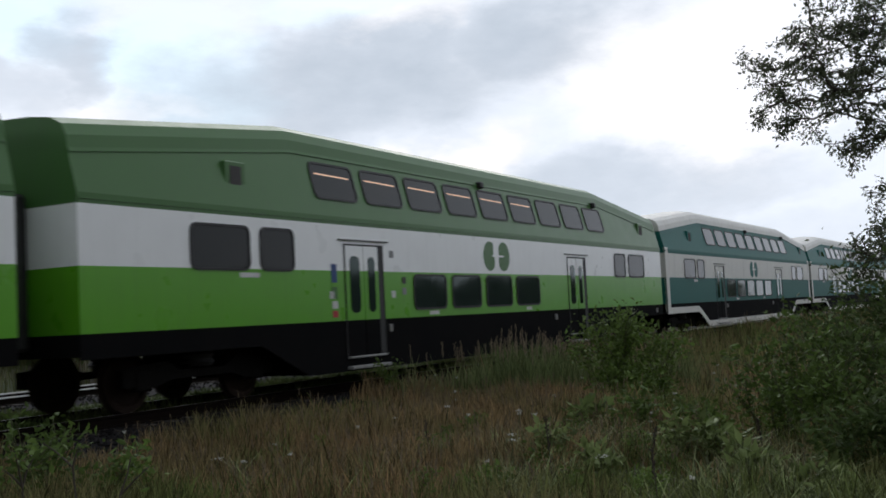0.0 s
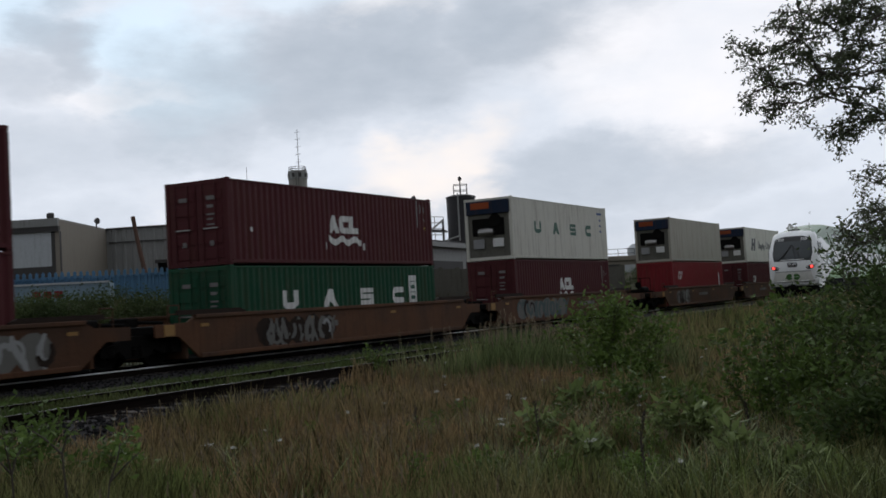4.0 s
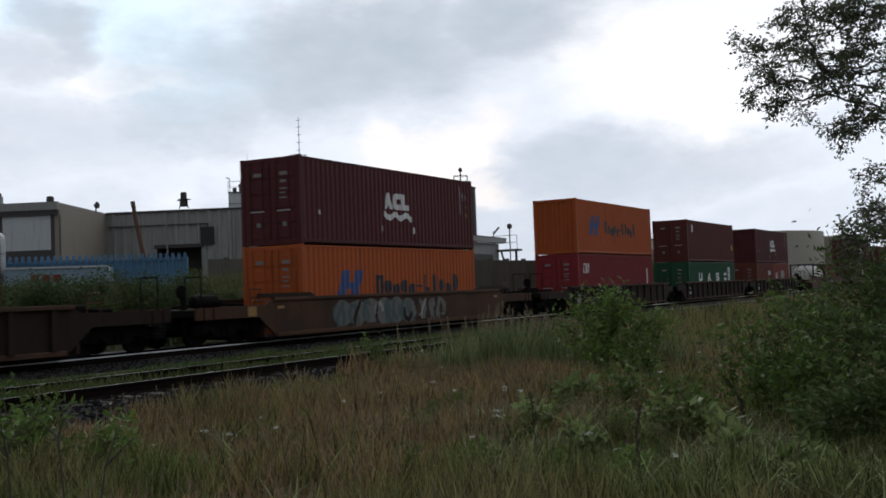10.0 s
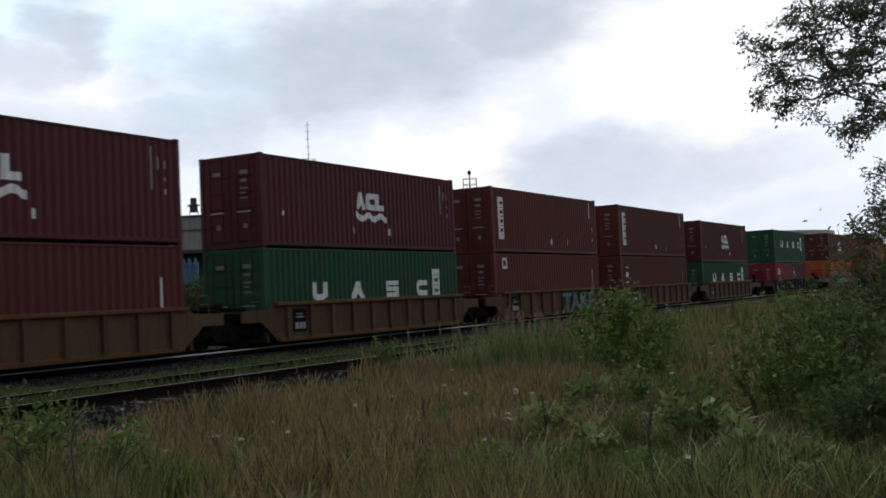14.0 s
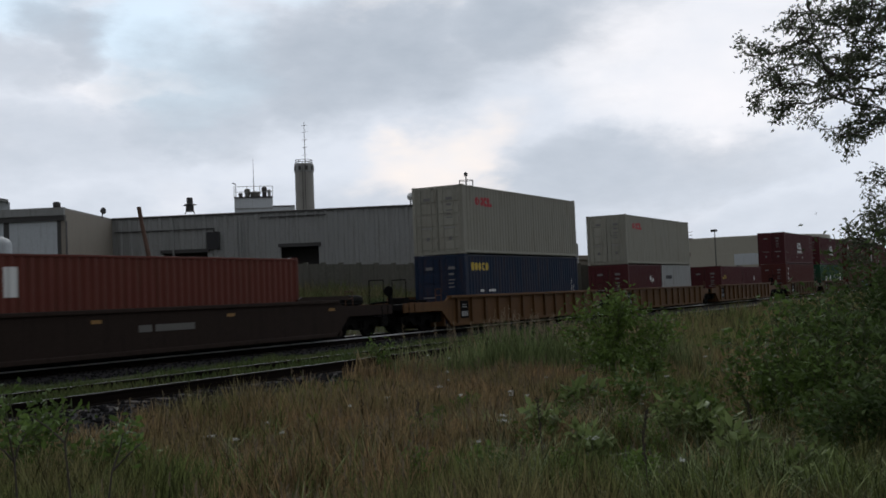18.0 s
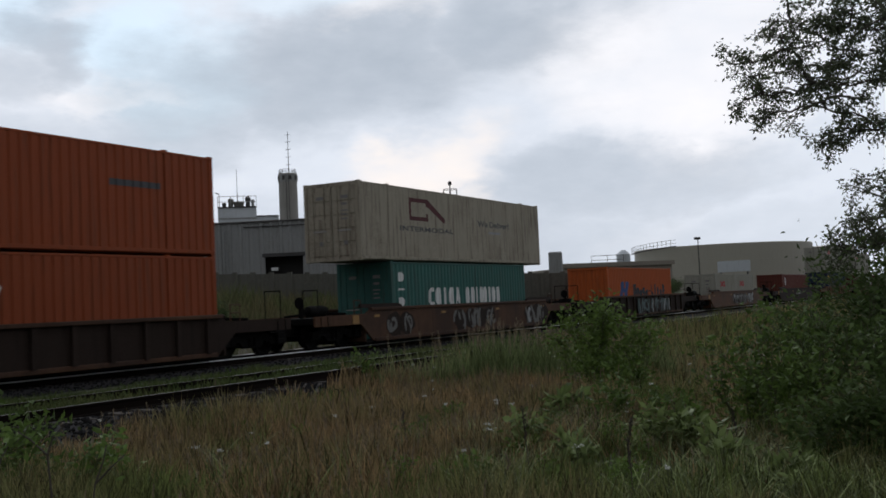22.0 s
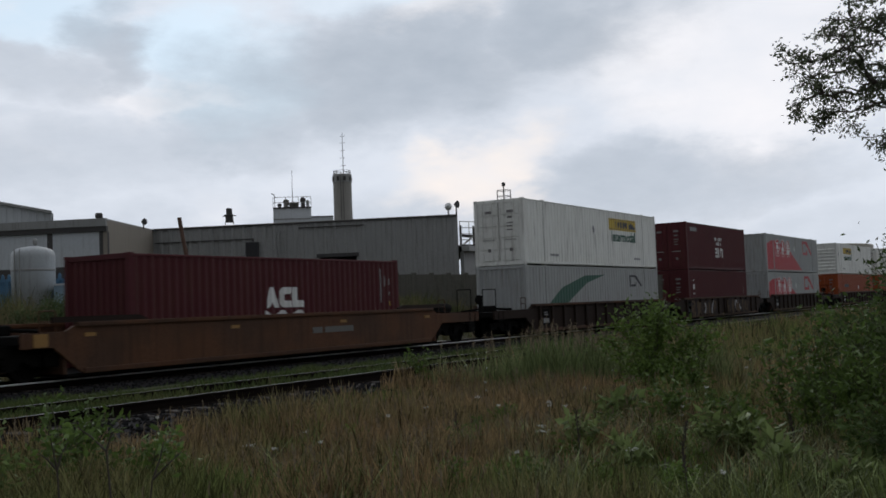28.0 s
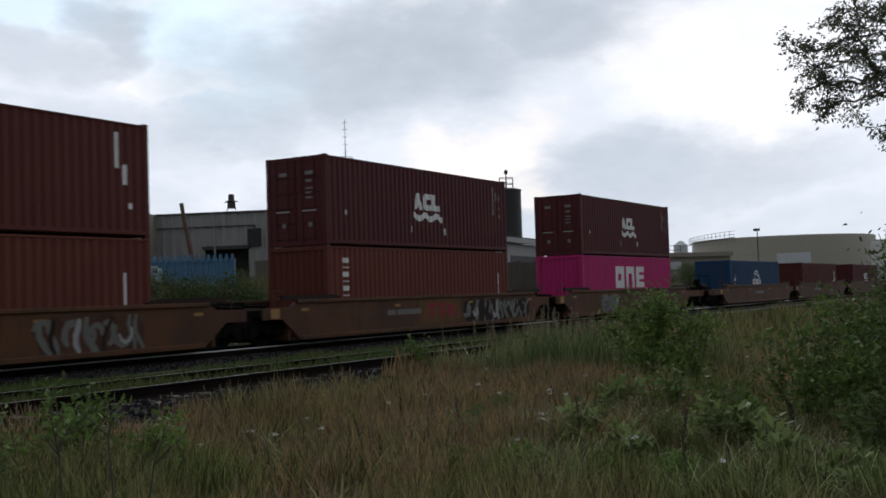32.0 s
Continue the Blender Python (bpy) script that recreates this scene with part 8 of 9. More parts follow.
    # roof horns, aerial and pods
    hb = part("horn_bracket", Geo().box(-0.45, 0.25, -12.40, -11.95, 4.28, 4.44, 0.03), M["siding"], c, "horns and pods on the cab roof")
    for x, z in ((-0.42, 4.52), (-0.18, 4.56), (0.06, 4.50), (-0.30, 4.70)):
        part("horn", Geo().lathe([(0.04, 0.0), (0.06, -0.25), (0.11, -0.42), (0.09, -0.42)], (x, -12.05, z), "y", 12), M["go_cream"], hb)
    part("aerial", Geo().tube((0.6, -11.0, 4.3), (0.6, -11.0, 4.85), 0.012, n=5), M["rubber"], c)
    part("roof_pod", Geo().box(0.2, 0.7, -11.3, -10.7, 4.35, 4.50, 0.05), M["go_cream"], c)
    # pilot and coupler in the dark below
    part("pilot", Geo().prism([(-13.70, 0.30), (-13.3, 0.20), (-12.6, 0.20), (-12.6, 0.86), (-13.75, 0.86)], -1.20, 1.20, "x"), M["black"], c)
    part("coupler", Geo().box(-0.14, 0.14, -14.43, -13.68, 0.7, 0.95, 0.04).box(-0.22, 0.22, -14.53, -14.28, 0.66, 0.98, 0.06), M["black"], c)


GO_LABEL = "two-deck passenger coach in sage, white and bright green"
COACHES = [coach("two-deck cab coach with rounded white front and red tail lamps", M["go_upper"], M["go_white"], M["go_lower"], M["go_skirt"], M["go_upper"], cab=True),
           coach(GO_LABEL, M["go_upper"], M["go_white"], M["go_lower"], M["go_skirt"], M["go_upper"])]
_teal = coach("older two-deck passenger coach in teal and cream", M["go_teal"], M["go_cream"], M["go_teal"], M["go_skirt"], M["go_cream"], teal=True)
COACHES += [_teal] + [copy_thing(_teal, Matrix()) for _ in range(2)]

# ---- plants ----
RND = random.Random(11)


def leaf_mesh(name, leaves, mat):
    """Many small folded leaves: each (place, length way, width way) as two facets."""
    n = len(leaves)
    co = np.empty((n * 6, 3))
    a = np.array([l[0] for l in leaves])
    d = np.array([l[1] for l in leaves])
    w = np.array([l[2] for l in leaves])
    up = np.cross(d, w)
    up *= 0.25 / np.maximum(1e-6, np.linalg.norm(up, axis=1))[:, None] * np.linalg.norm(w, axis=1)[:, None]
    co[0::6], co[1::6], co[2::6] = a, a + d * 0.45 + w * 0.5 + up, a + d
    co[3::6], co[4::6], co[5::6] = a + d * 0.45 - w * 0.5 + up, a + d * 0.45 - up * 0.3, a + d
    me = bpy.data.meshes.new(name)
    idx = np.arange(n)[:, None] * 6
    tri = np.concatenate([idx + np.array([0, 4, 1]), idx + np.array([4, 2, 1]), idx + np.array([0, 3, 4]), idx + np.array([4, 3, 2])], axis=1).reshape(-1, 3)
    me.vertices.add(n * 6)
    me.vertices.foreach_set("co", co.ravel())
    me.loops.add(tri.size)
    me.loops.foreach_set("vertex_index", tri.ravel())
    me.polygons.add(len(tri))
    me.polygons.foreach_set("loop_start", np.arange(len(tri)) * 3)
    me.update(calc_edges=True)
    me.materials.append(mat)
    return me


def blade_mesh(name, rows, mat):
    """Grass blades: rows of foot, height, lean (x, y), width: three joints each."""
    r = np.array(rows)
    n = len(r)
    p, h, lean, w = r[:, 0:3], r[:, 3], r[:, 4:6], r[:, 6]
    ang = r[:, 7]
    side = np.stack([np.cos(ang), np.sin(ang), np.zeros(n)], 1) * w[:, None]
    co = np.empty((n * 7, 3))
    for j, (f, k) in enumerate(((0.0, 1.0), (0.4, 0.85), (0.75, 0.55))):
        c = p.copy()
        c[:, 2] += h * f * (1 - 0.15 * f)
        c[:, :2] += lean * f ** 1.8
        co[2 * j::7], co[2 * j + 1::7] = c - side * k * 0.5, c + side * k * 0.5
    c = p.copy()
    c[:, 2] += h * 0.9
    c[:, :2] += lean
    co[6::7] = c
    me = bpy.data.meshes.new(name)
    idx = np.arange(n)[:, None] * 7
    tri = np.concatenate([idx + np.array(t) for t in ([0, 1, 3], [0, 3, 2], [2, 3, 5], [2, 5, 4], [4, 5, 6])], axis=1).reshape(-1, 3)
    me.vertices.add(n * 7)
    me.vertices.foreach_set("co", co.ravel())
    me.loops.add(tri.size)
    me.loops.foreach_set("vertex_index", tri.ravel())
    me.polygons.add(len(tri))
    me.polygons.foreach_set("loop_start", np.arange(len(tri)) * 3)
    me.update(calc_edges=True)
    me.materials.append(mat)
    return me


def place_z(x, y):
    s = y
    return ground_z(-x, s)


def meadow():
    """Grass over the near verge, in patches of dry and green, thicker near the eye."""
    g, d, seeds, lush = [], [], [], []
    rnd = np.random.RandomState(5)

    def scatter(n, off0, off1, s0, s1, hh, power=1.35, bias=0.0):
        for _ in range(n):
            o, s = rnd.uniform(off0, off1), s0 + (s1 - s0) * rnd.uniform() ** power
            x, y, _ = along(s, o)
            # only the wedge beside the path that is overlooked, with a margin
            a, dist = math.degrees(math.atan2(-x, y)), math.hypot(x, y)
            if not -3 < a < 60 or dist < 5.5:
                continue
            dry = 0.9 * noise.noise((x * 0.28, y * 0.28, 0.5)) + 0.6 * noise.noise((x * 1.1, y * 1.1, 4.5)) + rnd.uniform(-0.3, 0.3) + bias
            dry += lerp(dist, [(8.6, -0.20), (9.8, -0.04), (11.5, 0.20), (19, 0.24), (26, 0.08)]) + lerp(a, [(6, -0.26), (19, -0.18), (25, 0.0), (36, 0.16), (52, 0.14)])
            tuft = noise.noise((x * 0.5, y * 0.5, 9.0)) + 0.8 * noise.noise((x * 2.3, y * 2.3, 17.0))
            h = max(0.07, rnd.uniform(0.40, 1.15) * hh * (0.92 + 0.8 * tuft))
            wd = rnd.uniform(0.004, 0.010) * (1 + dist / 20) * (1.8 if rnd.uniform() < 0.10 else 1.0)
            ln = rnd.uniform(0.04, 0.50) * h
            b = rnd.uniform(0, 6.283)
            row = (x, y, ground_z(o, s) - 0.02, h, ln * math.cos(b), ln * math.sin(b), wd, rnd.uniform(0, 3.14))
            if dry > 0.02:
                d.append(row)
                if rnd.uniform() < 0.035:
                    seeds.append(row)
            else:
                g.append(row)

    def strip(n, off0, off1, s0, s1):
        # low lush grass between the rails and beside them
        for _ in range(n):
            o, q = rnd.uniform(off0, off1), s0 + (s1 - s0) * rnd.uniform() ** 1.5
            x, y, _t = along(q, o)
            if noise.noise((x * 0.4, y * 0.4, 21.0)) + rnd.uniform(-0.3, 0.3) < -0.12:
                continue
            z0 = ground_z(o, q) if o > 14.6 else -0.04
            h = rnd.uniform(0.12, 0.30) * (1.0 + 0.7 * noise.noise((x * 0.7, y * 0.7, 5.0)))
            b = rnd.uniform(0, 6.283)
            lush.append((x, y, z0 - 0.02, h, 0.35 * h * math.cos(b), 0.35 * h * math.sin(b), rnd.uniform(0.018, 0.036), rnd.uniform(0, 3.14)))

    scatter(78000, -2.0, 9.9, 4.0, 46.0, 0.42)
    scatter(70000, 0.0, 9.9, 4.5, 18.0, 0.38, 1.15)
    strip(64000, 12.05, 17.4, 8.0, 50.0)
    scatter(4000, 9.6, 10.9, 16.0, 28.0, 0.4)
    scatter(16000, 8.6, 11.0, 26.0, 115.0, 0.74, 1.5, 0.05)
    scatter(12000, -3.0, 9.0, 46.0, 120.0, 0.55)
    # long blades that arch over in front; their paler colour paints light caught on them
    arch = []
    for _ in range(4600):
        a, q = rnd.uniform(4, 27) if rnd.uniform() < 0.8 else rnd.uniform(27, 50), rnd.uniform(7.6, 12.5)
        x, y = -q * math.sin(radians(a)), q * math.cos(radians(a))
        if noise.noise((x * 0.8, y * 0.8, 41.0)) < -0.1:
            continue
        h, b = rnd.uniform(0.26, 0.52), rnd.uniform(0, 6.283)
        ln = h * rnd.uniform(0.6, 1.2)
        arch.append((x, y, place_z(x, y) - 0.02, h * 0.86, ln * math.cos(b), ln * math.sin(b), rnd.uniform(0.008, 0.017), b + 1.57 + rnd.uniform(-0.5, 0.5)))
    tagged(new("arching_grass", blade_mesh("arching_grass", arch, M["arch"])), "arching grass blades in front, pale as if catching light", "grass", kind="stuff")
    tagged(new("meadow_grass", blade_mesh("meadow_grass", g, M["grass"])), "rough green grass on the verge", "grass", kind="stuff")
    tagged(new("track_grass", blade_mesh("track_grass", lush, M["track_blade"])), "low lush green grass between the rails", "grass", kind="stuff")
    tagged(new("dry_grass", blade_mesh("dry_grass", d, M["dry"])), "dry straw-coloured grass among the green", "grass", kind="stuff")
    hd = []
    for x, y, z, h, lx, ly, w, a in seeds:
        for k in range(5):
            hd.append(((x + lx, y + ly, z + h * 0.86 + k * 0.02), (rnd.uniform(-0.02, 0.02), rnd.uniform(-0.02, 0.02), 0.035), (0.012, 0.006, 0)))
    tagged(new("grass_seed_heads", leaf_mesh("grass_seed_heads", hd, M["seed"])), "pale seed heads of the dry grass", "grass", kind="stuff")
    # the bank behind the tracks
    bank = []
    for _ in range(46000):
        o, s = rnd.uniform(25.0, 47), rnd.uniform(8, 95)
        x, y, _t = along(s, o)
        h = rnd.uniform(0.35, 0.95) * (1.0 + 0.7 * noise.noise((x * 0.2, y * 0.2, 2.0))) * (1.6 if o > 35 else 1.0)
        b = rnd.uniform(0, 6.283)
        bank.append((x, y, ground_z(o, s) - 0.03, h, 0.25 * h * math.cos(b), 0.25 * h * math.sin(b), rnd.uniform(0.018, 0.04), rnd.uniform(0, 3.14)))
    for _ in range(26000):
        o, s = rnd.uniform(29.0, 36.5), rnd.uniform(22, 85)
        x, y, _t = along(s, o)
        tuft = noise.noise((x * 0.25, y * 0.25, 52.0)) + 0.5 * noise.noise((x * 0.9, y * 0.9, 55.0))
        h = max(0.3, rnd.uniform(0.6, 1.25) * (1.05 + 0.8 * tuft))
        b = rnd.uniform(0, 6.283)
        bank.append((x, y, ground_z(o, s) - 0.03, h, 0.3 * h * math.cos(b), 0.3 * h * math.sin(b), rnd.uniform(0.025, 0.055), rnd.uniform(0, 3.14)))
    tagged(new("bank_weeds", blade_mesh("bank_weeds", bank, M["bank_blade"])), "tall green weeds on the bank behind the tracks", "weeds", kind="stuff")


meadow()


def branch_out(g, tips, p, d, r, length, depth, rnd, spread=0.6, droop=0.0):
    """A limb in short bent lengths that forks; the ends go into tips."""
    p, d = Vector(p), Vector(d).normalized()
    n = 3
    for i in range(n):
        q = p + d * (length / n)
        g.tube(p, q, r * (1 - 0.22 * i / n), r * (1 - 0.22 * (i + 1) / n), 6, False)
        p = q
        d = (d + Vector((rnd.uniform(-1, 1), rnd.uniform(-1, 1), rnd.uniform(-0.7, 0.8) - droop)) * 0.20).normalized()
        if depth <= 1 or i == n - 1:
            tips.append((tuple(p), tuple(d), depth))
    if depth > 0:
        for _ in range(rnd.choice((2, 3, 3))):
            e = (d + Vector((rnd.uniform(-1, 1), rnd.uniform(-1, 1), rnd.uniform(-0.6, 0.8) - droop)) * spread).normalized()
            branch_out(g, tips, p, e, r * 0.66, length * rnd.uniform(0.6, 0.82), depth - 1, rnd, spread, droop)


def leaves_on(tips, rnd, per, size, reach, hang=0.1, narrow=0.5):
    out = []
    for p, d, _ in tips:
        p, d = Vector(p), Vector(d)
        for _ in range(per):
            q = p + Vector((rnd.gauss(0, reach), rnd.gauss(0, reach), rnd.gauss(0, reach * 0.8)))
            way = (d * 0.4 + Vector((rnd.uniform(-1, 1), rnd.uniform(-1, 1), rnd.uniform(-0.9, 0.6) - hang))).normalized()
            s = size * rnd.uniform(0.6, 1.3)
            wide = way.cross(Vector((rnd.uniform(-1, 1), rnd.uniform(-1, 1), rnd.uniform(-1, 1))))
            if wide.length < 1e-3:
                continue
            out.append((tuple(q), tuple(way * s), tuple(wide.normalized() * s * narrow)))
    return out


def shrub(name, x, y, h, w, label, mat, seed, stems=7, per=10, size=0.075, reach=0.10, depth=2, cat="shrub", z=None, narrow=0.5, group="", bare=0.0):
    """Stems that fork; leaves sit on all the wood above the bare share of the height."""
    rnd = random.Random(seed)
    z = place_z(x, y) if z is None else z
    t = thing(name, pose(x, y, z - 0.03), label, cat, group)
    g, tips = Geo(), []
    for i in range(stems):
        a = 2 * math.pi * (i + rnd.random() * 0.7) / stems
        out = rnd.uniform(0.15, 1.0) * w / h
        foot, way = Vector((rnd.uniform(-0.1, 0.1) * w, rnd.uniform(-0.1, 0.1) * w, 0)), Vector((math.cos(a) * out, math.sin(a) * out, 1.0)).normalized()
        reach_up = h * rnd.uniform(0.38, 0.52)
        branch_out(g, tips, foot, way, 0.009 * h ** 0.5, reach_up, depth, rnd, 0.55)
        tips += [(tuple(foot + way * reach_up * k), tuple(way), depth) for k in (0.35, 0.6, 0.85)]
    tips = [q for q in tips if q[0][2] > bare * h]
    tagged(part("stalk", g.mesh("stalk", M["stem"], fix=False), M["stem"], t), kind="stuff")
    part("foliage", leaf_mesh("foliage", leaves_on(tips, rnd, per, size, reach, narrow=narrow), mat), mat, t)
    return t


def forked_sapling(x, y, fork, ends, seed, size=0.052, per=5):
    """A thin bare stem that forks once; each arm ends in a loose spray of leaves."""
    rnd = random.Random(seed)
    z = place_z(x, y) - 0.03
    t = thing("young_sapling", pose(x, y, z), "thin young sapling with a bare forked stem", "sapling", "young saplings")
    foot, fk = Vector((0, 0, 0)), Vector(fork) - Vector((x, y, z))
    g, tips = Geo(), []
    mid = foot.lerp(fk, 0.5) + Vector((0.02, 0.01, 0))
    g.tube(foot, mid, 0.007, 0.006, 6, False)
    g.tube(mid, fk, 0.006, 0.005, 6, False)
    for e in ends:
        q = Vector(e) - Vector((x, y, z))
        k = fk.lerp(q, 0.5) + Vector((rnd.uniform(-0.02, 0.02), rnd.uniform(-0.02, 0.02), 0.015))
        g.tube(fk, k, 0.006, 0.005, 5, False)
        g.tube(k, q, 0.005, 0.003, 5, False)
        tips += [(tuple(k.lerp(q, f)), tuple((q - k).normalized()), 0) for f in (0.35, 0.7, 1.0)]
    tagged(part("stalk", g.mesh("stalk", M["bark"], fix=False), M["bark"], t), kind="stuff")
    part("foliage", leaf_mesh("foliage", leaves_on(tips, rnd, per, size, 0.05, narrow=0.5), M["leaf_mid"]), M["leaf_mid"], t)
    return t


def tree(name, x, y, targets, label, seed, per=12, size=0.062):
    """A trunk outside the view; each limb bends from it to a target and breaks into twigs there."""
    rnd = random.Random(seed)
    z = place_z(x, y)
    t = thing(name, pose(x, y, z - 0.05), label, "tree")
    tr = Geo()
    p = Vector((0, 0, 0))
    for i in range(9):
        q = p + Vector((rnd.uniform(-0.08, 0.08), rnd.uniform(-0.08, 0.08), 0.6))
        tr.tube(p, q, 0.20 - 0.016 * i, 0.184 - 0.016 * i, 10, False)
        p = q
    part("trunk", tr.mesh("trunk", M["bark"], True, False), M["bark"], t)
    lm, tips = Geo(), []
    # each goal grows from the nearest wood already there, outwards from the trunk
    nodes = [Vector((0, 0, h)) for h in (2.2, 2.8, 3.4, 4.0, 4.6)]
    goals = sorted((Vector((tx - x, ty - y, tz - z)) for tx, ty, tz in targets), key=lambda v: v.xy.length)
    for end in goals:
        start = min(nodes, key=lambda n: (n - end).length + 1.6 * abs(n.z - end.z) + (0.9 if n.z > end.z + 0.1 else 0.0) + 0.25 * max(0.0, n.xy.length - end.xy.length + 0.3))
        span = (end - start).length
        bend = Vector((rnd.uniform(-1, 1), rnd.uniform(-1, 1), rnd.uniform(-0.2, 0.9))) * span * 0.16
        pts = [start.lerp(end, k / 5) + bend * math.sin(math.pi * k / 5) + Vector((rnd.uniform(-1, 1), rnd.uniform(-1, 1), rnd.uniform(-1, 1))) * 0.035 * (0 < k < 5) for k in range(6)]
        r0 = 0.034 if start.xy.length < 0.2 else 0.016
        for k in range(5):
            lm.tube(pts[k], pts[k + 1], r0 - (r0 - 0.007) * k / 5, r0 - (r0 - 0.007) * (k + 1) / 5, 6, False)
        nodes += pts[2:]
        for _ in range(max(4, int(span / 0.16))):
            k = rnd.randrange(1 if start.xy.length > 0.2 else 2, 5)
            a = pts[k].lerp(pts[k + 1], rnd.random())
            branch_out(lm, tips, a, (pts[k + 1] - pts[k]).normalized() + Vector((rnd.uniform(-1, 1), rnd.uniform(-1, 1), rnd.uniform(-0.7, 0.8))), 0.007, rnd.uniform(0.10, 0.24), 1, rnd, 0.9, 0.1)
    part("branchwork", lm.mesh("branchwork", M["bark"], fix=False), M["bark"], t)
    part("crown", leaf_mesh("crown", leaves_on(tips, rnd, per, size, 0.05, 0.3, 0.46), M["leaf_tree"]), M["leaf_tree"], t)
    return t


def plants():
    # sapling in the middle of the verge, with smaller ones about its foot
    for x, y, h, w, sd, st in ((-5.6, 16.05, 1.55, 0.40, 3, 5), (-5.30, 16.1, 1.25, 0.55, 17, 4), (-5.95, 16.2, 1.20, 0.5, 18, 4), (-5.55, 15.7, 0.8, 0.75, 19, 5), (-5.2, 15.6, 0.6, 0.6, 20, 4)):
        shrub("sapling", x, y, h, w, "loose green sapling in the grass", M["leaf_mid"], sd, st, 6, 0.088, 0.11, 2, "sapling", group="saplings on the verge", narrow=0.5, bare=0.12)
    for x, y, h, w, sd in ((-4.05, 12.1, 0.80, 0.40, 4), (-3.6, 12.4, 0.66, 0.45, 14), (-3.3, 12.1, 0.55, 0.40, 13)):
        shrub("low_sapling", x, y, h, w, "low bright green sapling on a thin stem", M["leaf_mid"], sd, 3, 7, 0.085, 0.09, 1, "sapling", group="saplings on the verge", narrow=0.5, bare=0.35)
    shrub("drooping_weed", -4.72, 12.0, 0.62, 0.26, "weed with large drooping leaves", M["leaf_pale"], 11, 3, 3, 0.17, 0.05, 1, "weed", narrow=0.42)
    # leafy bush before the dark thicket below the tree
    for x, y, h, w, sd in ((-2.05, 11.0, 1.28, 0.34, 5), (-2.35, 11.5, 1.00, 0.40, 7), (-1.75, 10.7, 1.00, 0.40, 12), (-1.8, 11.9, 1.45, 0.36, 15), (-2.45, 12.2, 0.75, 0.40, 9)):
        shrub("leafy_bush", x, y, h, w, "leafy green bush at the edge of the verge", M["leaf_mid"], sd, 4, 4, 0.085, 0.08, 2, "bush", group="thicket at the edge", narrow=0.45)
    for x, y, h, w, sd in ((-1.25, 11.9, 1.5, 0.8, 25), (-1.15, 12.6, 1.9, 0.45, 39), (-0.5, 12.6, 2.0, 1.1, 6), (-1.3, 13.6, 1.95, 0.75, 8), (-0.7, 10.4, 1.3, 0.9, 10), (-0.2, 14.2, 2.4, 0.9, 16), (-1.75, 14.2, 1.5, 0.6, 36), (-1.1, 9.6, 0.75, 0.7, 37)):
        shrub("thicket_bush", x, y, h, w, "dense dark green bush in the thicket", M["leaf_dark"], sd, 7, 6, 0.080, 0.12, 2, "bush", group="thicket at the edge", narrow=0.45)
    sr = random.Random(91)
    for i in range(10):
        x, y = -2.6 + sr.uniform(-0.2, 2.0), 12.6 + sr.uniform(-1.6, 1.4)
        shrub("tall_shoot", x, y, sr.uniform(0.75, 1.1) + 0.32 * (x + 2.6), 0.10, "tall leafy shoot above the thicket", M[sr.choice(("leaf_mid", "leaf_dark"))], 200 + i, 2, 6, 0.075, 0.05, 1, "shoot", group="shoots above the thicket", narrow=0.4)
    # broad-leaved weeds in front
    for x, y, h, sd in ((-3.15, 10.6, 0.55, 21), (-2.75, 10.4, 0.58, 22), (-4.3, 10.0, 0.50, 23), (-3.6, 9.4, 0.38, 24), (-2.2, 9.4, 0.42, 27), (-2.45, 10.0, 0.5, 28), (-1.5, 8.8, 0.40, 29)):
        shrub("broadleaf_weed", x, y, h, 0.26, "broad-leaved pale green weed", M["leaf_pale"], sd, 3, 3, 0.14, 0.06, 1, "weed", narrow=0.42, group="broad-leaved weeds")
    wr = random.Random(64)
    for i in range(60):
        az, dd = wr.uniform(3, 40), wr.uniform(8.2, 14)
        x, y, _ = sight(az, 0, dd)
        if az > 24 and wr.random() < 0.65:
            continue
        shrub("leafy_weed", x, y, wr.uniform(0.22, 0.48), 0.2, "small leafy green weed in the grass", M[wr.choice(("leaf_pale", "leaf_mid", "leaf_mid"))], 100 + i, 3, 6, wr.uniform(0.04, 0.085), 0.06, 1, "weed", narrow=wr.uniform(0.3, 0.6), group="small weeds in the grass")
    # dry dock stalks with brown heads
    for i in range(6):
        az, dd = wr.uniform(7, 30), wr.uniform(8.0, 11.5)
        x, y, _ = sight(az, 0, dd)
        h = wr.uniform(0.4, 0.7)
        k = thing("dock_stalk", pose(x, y, place_z(x, y) - 0.02), "dry brown dock stalk with a seed spike", "weed", "dock stalks")
        top = (wr.uniform(-0.08, 0.08), wr.uniform(-0.08, 0.08), h)
        part("stalk", Geo().tube((0, 0, 0), top, 0.005, 0.003, 5), M["bark"], k)
        tagged(part("seed_spike", leaf_mesh("seed_spike", [((top[0] * f + wr.uniform(-0.012, 0.012), top[1] * f + wr.uniform(-0.012, 0.012), h * f), (wr.uniform(-0.02, 0.02), wr.uniform(-0.02, 0.02), 0.03), (0.014, 0.008, 0)) for f in (0.6 + 0.4 * j / 26 for j in range(27))], M["bark"]), M["bark"], k), kind="stuff")
    # leafy weed at the edge of the ballast
    shrub("tall_weed", -10.42, 16.9, 0.95, 0.16, "tall leafy weed beside the ballast", M["leaf_mid"], 31, 3, 8, 0.075, 0.06, 1, "weed")
